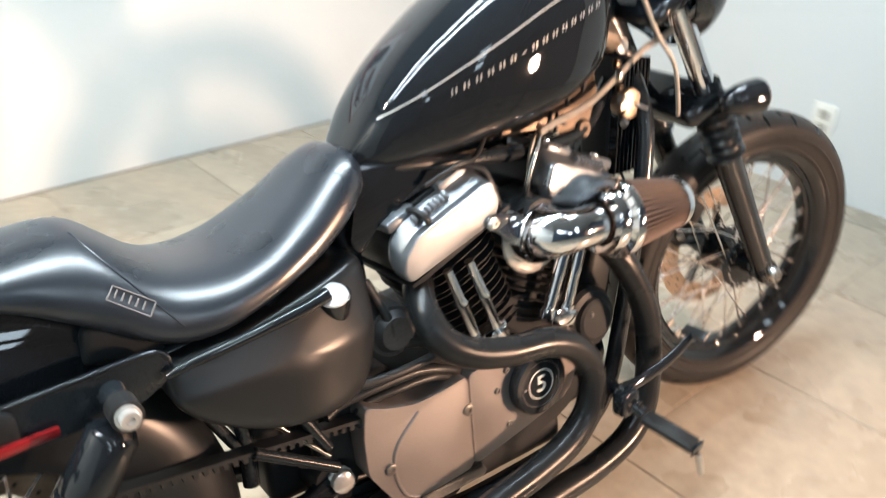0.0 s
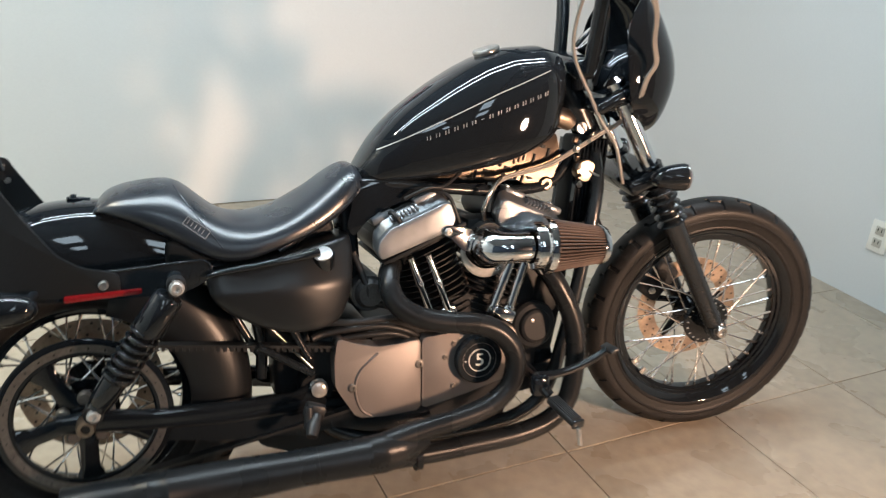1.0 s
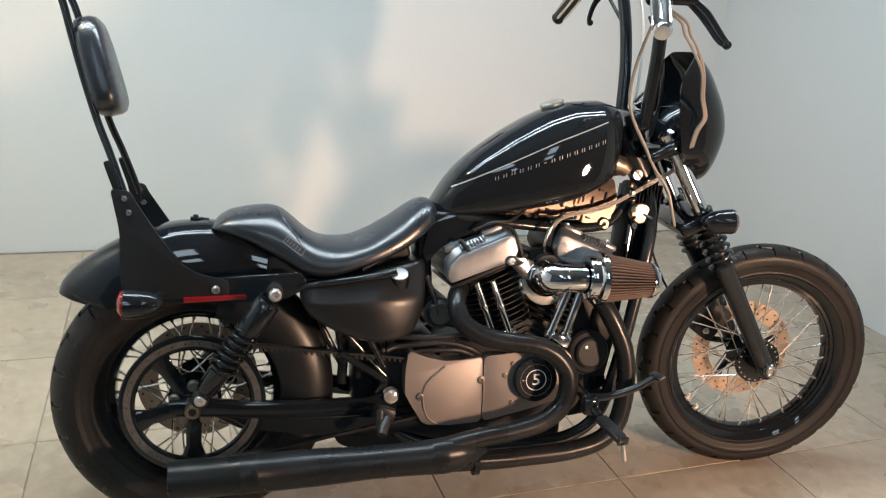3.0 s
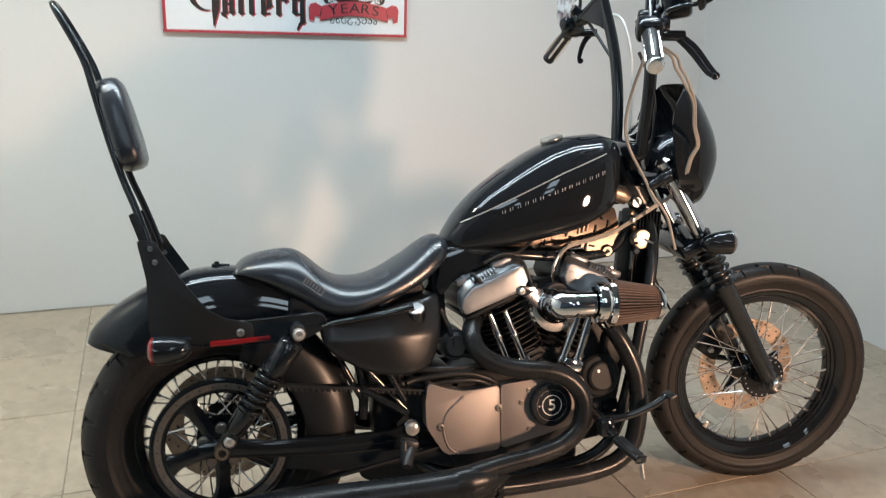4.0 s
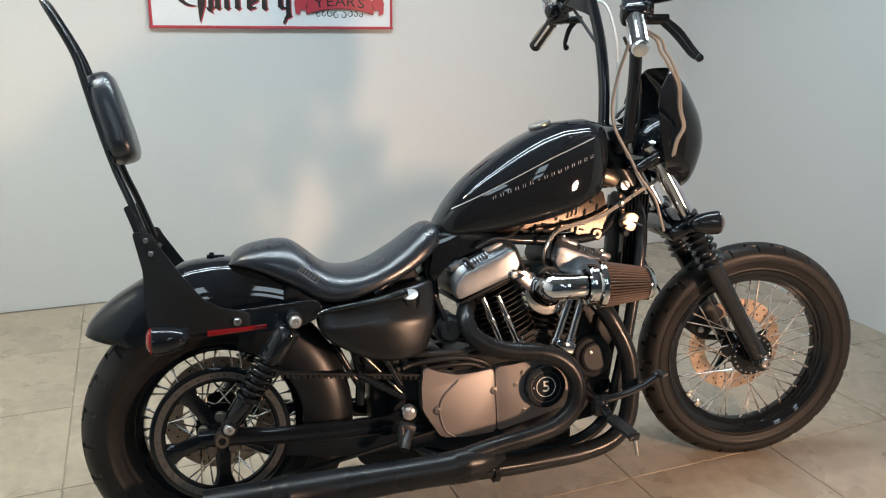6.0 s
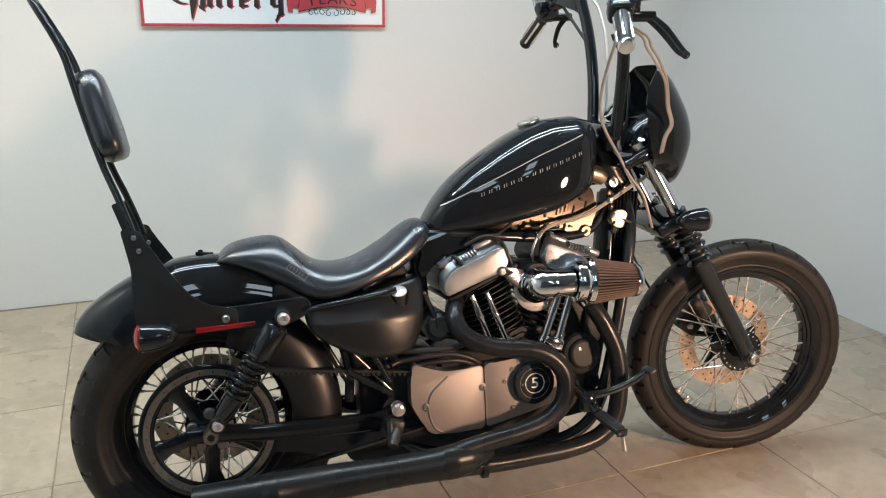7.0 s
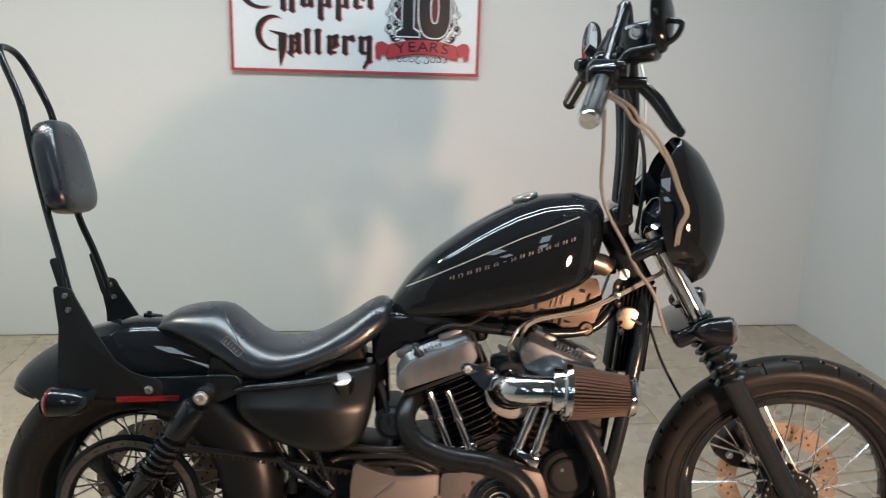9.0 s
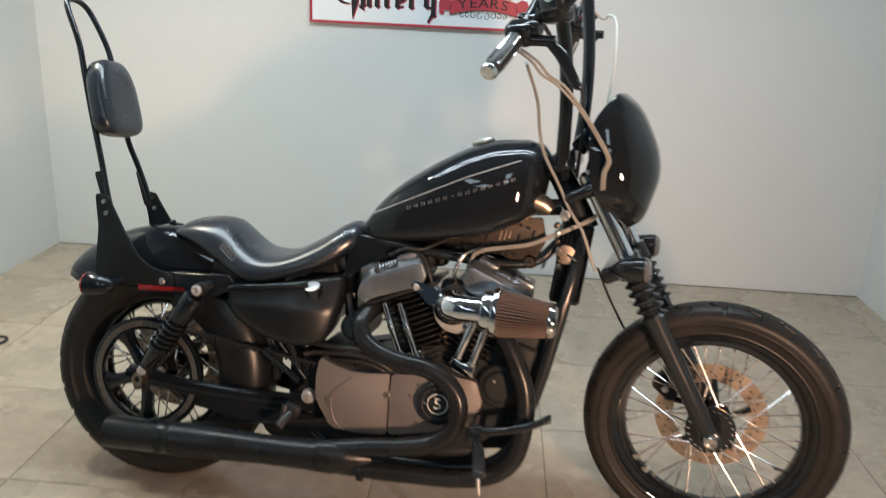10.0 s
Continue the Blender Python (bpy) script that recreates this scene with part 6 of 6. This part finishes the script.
hose("spark_plug_lead", [(0.686, -0.05, 0.724), (0.715, -0.085, 0.735), (0.749, -0.1, 0.725), (0.766, -0.105, 0.689), (0.783, -0.1, 0.642)], 0.0042, GRIP_RUBBER)
hose("breather_hose", [(0.62, -0.06, 0.682), (0.623, -0.1, 0.693), (0.634, -0.115, 0.678), (0.65, -0.09, 0.66)], 0.0050, GRIP_RUBBER)
hose("vent_hose", [(0.90, -0.06, 0.76), (0.86, -0.10, 0.745), (0.835, -0.105, 0.70), (0.838, -0.09, 0.66)], 0.005, STEEL)
# starter motor and gearbox lumps behind the cylinder
bm = bmesh.new()
tube(bm, [(0.575, -0.085, 0.515), (0.575, 0.06, 0.515)], 0.040, 22)
tube(bm, [(0.575, -0.098, 0.515), (0.575, -0.085, 0.515)], [0.026, 0.034], 18)
part("starter_motor", bm, STARTER_GREY, bike, "dark grey cast starter motor")
bm = bmesh.new()
block(bm, 0.10, 0.16, 0.12, pose(0.52, 0.0, 0.40, 0, 10, 0), 0.02, 3)
block(bm, 0.22, 0.13, 0.10, pose(0.40, 0.02, 0.56, 0, 0, 0), 0.02, 3)
part("gearbox", bm, ENGINE_BLACK, bike, "black gearbox casing")
bm = bmesh.new()
tube(bm, [(0.33, -0.11, 0.43), (0.44, -0.12, 0.36)], 0.009, 12)
part("rear_brake_rod", bm, SATIN_BLACK, bike)
bm = bmesh.new()
tube(bm, [(0.40, -0.10, 0.46), (0.435, -0.11, 0.39)], 0.009, 12)
part("frame_gusset", bm, SATIN_BLACK, bike)

# ---- sign on the wall ----
SX0, SX1, SZ0, SZ1 = 0.133, 1.225, 1.224, 1.80
sign = new("wall_sign")
sign.matrix_world = pose((SX0 + SX1) / 2, ROOM_Y1 - 0.012, SZ0)
tagged(sign, "white shop sign with black gothic strokes and red border", "sign")
sw, sh = SX1 - SX0, SZ1 - SZ0
bm = bmesh.new()
block(bm, sw, 0.020, sh, pose(0, 0, sh / 2), 0.002)
part("board", bm, SIGN_WHITE, sign)
for x, z, w, h in ((0, 0.006, sw + 0.004, 0.012), (0, sh - 0.006, sw + 0.004, 0.012), (-sw / 2 + 0.006, sh / 2, 0.012, sh - 0.024), (sw / 2 - 0.006, sh / 2, 0.012, sh - 0.024)):
    bm = bmesh.new()
    block(bm, w, 0.024, h, pose(x, -0.001, z), 0.001)
    part("border", bm, SIGN_RED, sign, "red sign border")


def flat(outline, y, mat, name, label="", thick=0.0015):
    bm = bmesh.new()
    plate(bm, outline, y - thick, y)
    return part(name, bm, mat, sign, label)


L0 = -sw / 2
yf = -0.0105


INK = [0]


def inked(outline, name):
    """A dark mark with a thin red shadow low on its right; each lies a hair above the one before."""
    INK[0] += 1
    flat([(x + 0.0055, z - 0.0045) for x, z in outline], yf + 0.0010 - 0.00001 * INK[0], SIGN_RED, name)
    flat(outline, yf - 0.0010 - 0.00004 * INK[0], SIGN_BLACK, name)


def stem(x, z0, z1, w=0.021):
    """One broken gothic stroke with slanted ends."""
    x += L0
    inked([(x - w * 0.62, z0 + 0.012), (x + w * 0.10, z0), (x + w * 0.80, z0 + 0.013), (x + w * 0.50, z0 + 0.016), (x + w * 0.50, z1 - 0.014), (x + w * 0.70, z1 - 0.008), (x - w * 0.05, z1), (x - w * 0.75, z1 - 0.012), (x - w * 0.45, z1 - 0.016), (x - w * 0.5, z0 + 0.016)], "gothic_stroke")


def crescent(x, z, rx, rz, a0, a1):
    """A thick open curve that thins towards both ends."""
    pts = []
    for s in (1, -1):
        for k in range(19):
            f = k / 18 if s > 0 else 1 - k / 18
            a = radians(a0 + (a1 - a0) * f)
            g = 1 + s * 0.17 * math.sin(math.pi * f)
            pts.append((L0 + x + rx * g * math.cos(a), z + rz * g * math.sin(a)))
    inked(pts, "gothic_curve")


# lower row of marks
crescent(0.185, 0.165, 0.068, 0.070, 60, 285)
inked([(L0 + 0.158, 0.176), (L0 + 0.238, 0.165), (L0 + 0.234, 0.10), (L0 + 0.208, 0.022), (L0 + 0.203, 0.10), (L0 + 0.205, 0.155)], "gothic_stroke")
for x, z0, z1 in ((0.258, 0.077, 0.162), (0.287, 0.077, 0.172), (0.326, 0.077, 0.190), (0.372, 0.077, 0.190), (0.424, 0.077, 0.165), (0.449, 0.110, 0.165), (0.490, 0.077, 0.165), (0.520, 0.135, 0.165), (0.562, 0.085, 0.165), (0.597, 0.045, 0.165)):
    stem(x, z0, z1)
for x0, x1, z in ((0.250, 0.290, 0.118), (0.420, 0.455, 0.082), (0.560, 0.600, 0.084), (0.575, 0.602, 0.044)):
    inked([(L0 + x0, z), (L0 + x1 - 0.006, z + 0.004), (L0 + x1, z + 0.013), (L0 + x0 + 0.008, z + 0.011)], "gothic_stroke")
for x0, z0, x1, z1, w in ((0.246, 0.150, 0.296, 0.168, 0.013), (0.238, 0.092, 0.262, 0.078, 0.016), (0.414, 0.150, 0.460, 0.170, 0.012), (0.420, 0.108, 0.462, 0.132, 0.011), (0.486, 0.152, 0.528, 0.168, 0.013), (0.553, 0.152, 0.606, 0.168, 0.011), (0.312, 0.172, 0.338, 0.190, 0.010), (0.358, 0.172, 0.384, 0.190, 0.010), (0.603, 0.080, 0.570, 0.030, 0.012)):
    inked([(L0 + x0, z0), (L0 + x1, z1), (L0 + x1 + 0.004, z1 - w), (L0 + x0 + 0.004, z0 - w)], "gothic_stroke")
# upper row of marks
crescent(0.135, 0.345, 0.085, 0.075, 50, 300)
for x, z0, z1 in ((0.225, 0.255, 0.400), (0.262, 0.250, 0.365), (0.310, 0.275, 0.365), (0.342, 0.275, 0.365), (0.385, 0.222, 0.365), (0.418, 0.275, 0.365), (0.462, 0.222, 0.365), (0.495, 0.275, 0.365), (0.538, 0.275, 0.365), (0.564, 0.310, 0.365), (0.600, 0.275, 0.365), (0.626, 0.335, 0.365)):
    stem(x, z0, z1)
for x0, x1, z in ((0.305, 0.345, 0.279), (0.385, 0.42, 0.281), (0.462, 0.50, 0.281), (0.535, 0.57, 0.279), (0.225, 0.265, 0.348)):
    inked([(L0 + x0, z), (L0 + x1 - 0.006, z + 0.004), (L0 + x1, z + 0.013), (L0 + x0 + 0.008, z + 0.011)], "gothic_stroke")

# anniversary emblem
ex = L0 + 0.766 * sw


def layer(k):
    return yf - 0.0012 * k


def oval(x, z, rx, rz, n=28, square=1.0):
    return [(x + rx * math.copysign(abs(math.cos(a)) ** square, math.cos(a)), z + rz * math.copysign(abs(math.sin(a)) ** square, math.sin(a))) for a in (2 * math.pi * k / n for k in range(n))]


def leaf(x, z, length, width, turn, s):
    """A pointed scroll leaf, bent to one side."""
    pts = []
    for side in (1, -1):
        for k in range(11):
            f = k / 10 if side > 0 else 1 - k / 10
            u, v = length * f, side * width * math.sin(math.pi * f ** 0.7) + 0.35 * length * f * f
            a = radians(turn)
            pts.append((x + s * (u * math.cos(a) - v * math.sin(a)), z + u * math.sin(a) + v * math.cos(a)))
    return pts


flat(oval(ex, 0.275, 0.118, 0.150, 36, 0.8), layer(0), SIGN_MAROON, "emblem_shield", "dark maroon emblem shield")
for s in (-1, 1):
    for x, z, length, width, turn in ((0.100, 0.150, 0.075, 0.020, 35), (0.118, 0.200, 0.070, 0.020, 60), (0.125, 0.260, 0.070, 0.019, 75), (0.120, 0.320, 0.065, 0.018, 95), (0.105, 0.375, 0.055, 0.016, 115), (0.150, 0.175, 0.055, 0.014, 80), (0.152, 0.245, 0.050, 0.014, 95), (0.095, 0.215, 0.050, 0.014, 20), (0.100, 0.290, 0.045, 0.013, 30)):
        flat(leaf(ex + s * x, z, length * 1.12, width * 1.35, turn, s)[::s], layer(1), SIGN_BLACK, "scroll_edge")
        flat(leaf(ex + s * (x + 0.002), z + 0.003, length * 0.98, width * 0.95, turn, s)[::s], layer(2), SIGN_WHITE, "scroll_leaf")
        flat(leaf(ex + s * (x + 0.006), z + 0.006, length * 0.75, width * 0.40, turn, s)[::s], layer(3), SIGN_GREY, "scroll_vein")
    for x, z in ((0.120, 0.222), (0.132, 0.160), (0.118, 0.300), (0.150, 0.205)):
        flat(oval(ex + s * x, z, 0.012, 0.013, 14), layer(4), SIGN_BLACK, "scroll_eye")
        flat(oval(ex + s * (x - 0.003), z + 0.003, 0.004, 0.004, 10), layer(5), SIGN_GREY, "scroll_eye")


def one(g):
    x = ex - 0.068
    return [(x - 0.050 - g, 0.168 - g), (x + 0.050 + g, 0.168 - g), (x + 0.050 + g, 0.184 + g), (x + 0.024 + g, 0.200 + g), (x + 0.024 + g, 0.400 + g), (x - 0.024 - g, 0.400 + g), (x - 0.050 - g, 0.372 + g), (x - 0.050 - g, 0.356 - g), (x - 0.024 - g, 0.362 - g), (x - 0.024 - g, 0.200 + g), (x - 0.050 - g, 0.184 + g)]


for k, (g, mat) in enumerate(((0.009, SIGN_BLACK), (0.0055, SIGN_WHITE), (0.0, SIGN_BLACK))):
    flat(one(g), layer(4 + k), mat, "numeral_one", "pale-edged black numeral one")
    flat(oval(ex + 0.050, 0.285, 0.070 + g, 0.122 + g, 36, 0.75), layer(4 + k), mat, "numeral_zero", "pale-edged black numeral zero")
flat(oval(ex + 0.050, 0.285, 0.020, 0.062, 24, 0.8), layer(7), SIGN_WHITE, "numeral_counter")
flat(oval(ex + 0.050, 0.285, 0.015, 0.057, 24, 0.8), layer(8), SIGN_MAROON, "numeral_counter")
rib = [(ex + 0.150 * u, 0.153 - 0.022 * u * u) for u in (-1 + k / 12 for k in range(25))] + [(ex + 0.158 * u, 0.092 - 0.024 * u * u) for u in (1 - k / 12 for k in range(25))]
for s in (-1, 1):
    flat([(ex + s * 0.128, 0.070), (ex + s * 0.160, 0.066), (ex + s * 0.160, 0.082), (ex + s * 0.186, 0.086), (ex + s * 0.186, 0.062), (ex + s * 0.208, 0.068), (ex + s * 0.212, 0.118), (ex + s * 0.204, 0.138), (ex + s * 0.180, 0.144), (ex + s * 0.150, 0.128)][::s], layer(7), SIGN_RED, "ribbon_tail", "red curled ribbon tail")
    flat([(ex + s * 0.150, 0.066), (ex + s * 0.162, 0.094), (ex + s * 0.150, 0.128), (ex + s * 0.140, 0.100)][::s], layer(8), SIGN_MAROON, "ribbon_fold")
flat([(x, z - 0.004) for x, z in rib], layer(8), SIGN_MAROON, "ribbon_shadow")
flat(rib, layer(9), SIGN_RED, "ribbon", "red ribbon")
for k, ch in enumerate("YEARS"):
    u = -0.66 + 0.33 * k
    letters(ch, 0.062, pose(ex + 0.150 * u, layer(9) - 0.0022, 0.122 - 0.020 * u * u, 90, u * 14, 0) @ Matrix.Diagonal((1.25, 1, 1, 1)), SIGN_BLACK, sign, "ribbon_letter", "black letter on the ribbon", depth=0.0006)
# fine loops under the ribbon
for s in (-1, 1):
    for x, z, r, a0 in ((0.016, 0.062, 0.016, 90), (0.046, 0.068, 0.015, 60), (0.074, 0.066, 0.013, 100), (0.100, 0.064, 0.011, 70)):
        bm = bmesh.new()
        turn = [(ex + s * (x + r * (1 - j / 26) * math.cos(radians(a0) - 0.36 * j)), layer(1), z + r * (1 - j / 26) * math.sin(radians(a0) - 0.36 * j)) for j in range(18)]
        tube(bm, turn, [0.0024, 0.0018, 0.0008], 6)
        part("scroll", bm, SIGN_BLACK, sign)

# ---- wall outlet, cord end, lamps ----
plug = new("wall_outlet")
plug.matrix_world = pose(ROOM_X1 - 0.004, 0.592, 0.275, 0, 0, 90)
tagged(plug, "ivory plastic double wall outlet on the side wall", "outlet")
bm = bmesh.new()
block(bm, 0.080, 0.008, 0.125, Matrix(), 0.003)
part("cover_plate", bm, PLASTIC_WHITE, plug)
for z in (-0.024, 0.024):
    bm = bmesh.new()
    block(bm, 0.036, 0.004, 0.034, pose(0, 0.0055, z), 0.0015)
    sock = part("socket", bm, SOCKET_GREY, plug)
    for x in (-0.008, 0.008):
        bm = bmesh.new()
        # dark sliver coloured as the shade inside a slot
        block(bm, 0.003, 0.002, 0.012, pose(x, 0.0082, z + 0.004), 0)
        part("slot", bm, HOLE_SHADE, sock)
cord = new("floor_cord")
cord.matrix_world = pose(-0.83, 1.02, 0)
tagged(cord, "loop of thin black cord lying on the floor", "cord")
bm = bmesh.new()
tube(bm, spline([(-0.20, 0.03, 0.006), (-0.10, 0.035, 0.006), (0.0, 0.045, 0.006), (0.028, 0.02, 0.007), (0.022, -0.02, 0.006), (-0.01, -0.035, 0.006), (-0.12, -0.04, 0.006)], 6), 0.005, 8)
part("cable_loop", bm, GRIP_RUBBER, cord)

lampob = new("flood_lamp")
lampob.matrix_world = pose(FLOOD.x, FLOOD.y, 0)
tagged(lampob, "black halogen work lamp on a short stand", "work lamp")
rel = Matrix.Translation((-FLOOD.x, -FLOOD.y, 0)) @ flood_pose
bm = bmesh.new()
block(bm, 0.18, 0.25, 0.07, rel @ pose(0, 0, 0.045), 0.012)
part("lamp_housing", bm, SATIN_BLACK, lampob)
bm = bmesh.new()
tube(bm, [(0, 0, 0.01), (0, 0, FLOOD.z - 0.09)], 0.012, 12)
for k in range(3):
    a = 2 * math.pi * k / 3 + 2.0
    tube(bm, [(0, 0, 0.12), (0.16 * math.cos(a), 0.16 * math.sin(a), 0.012)], 0.010, 10)
part("lamp_stand", bm, SATIN_BLACK, lampob)
spot = new("ceiling_spot")
spot.matrix_world = pose(SPOT.x, SPOT.y, ROOM_H)
tagged(spot, "small round white spot lamp on the ceiling", "spot lamp")
bm = bmesh.new()
lathe(bm, [(0, 0), (0.10, 0), (0.10, -0.05), (0.085, -0.05), (0.085, -0.02), (0, -0.02)], (0, 0, -0.001), (0, 0, 1), 32)
part("lamp_can", bm, PLASTIC_WHITE, spot)

# ---- floor tiles ----
PITCH, GAP = 0.516, 0.003
TX, TY = 1.290, 0.182
bm = bmesh.new()
block(bm, PITCH - GAP, PITCH - GAP, 0.010, pose(0, 0, -0.005), 0.0022, 2)
for f in bm.faces:
    f.smooth = False
tile_mesh = bpy.data.meshes.new("tile")
bm.to_mesh(tile_mesh)
bm.free()
tile_mesh.materials.append(TILE)
i0, i1 = math.floor((ROOM_X0 - TX) / PITCH), math.ceil((ROOM_X1 - TX) / PITCH)
j0, j1 = math.floor((ROOM_Y0 - TY) / PITCH), math.ceil((ROOM_Y1 - TY) / PITCH) - 1
for i in range(i0, i1):
    for j in range(j0, j1):
        dz = random.Random(i * 31 + j).uniform(-0.0006, 0.0)
        ob = new("tile", tile_mesh)
        ob.parent = floor
        ob.matrix_local = pose(TX + (i + 0.5) * PITCH, TY + (j + 0.5) * PITCH, dz, 0, 0, 90 * ((i * 7 + j * 3) % 4))
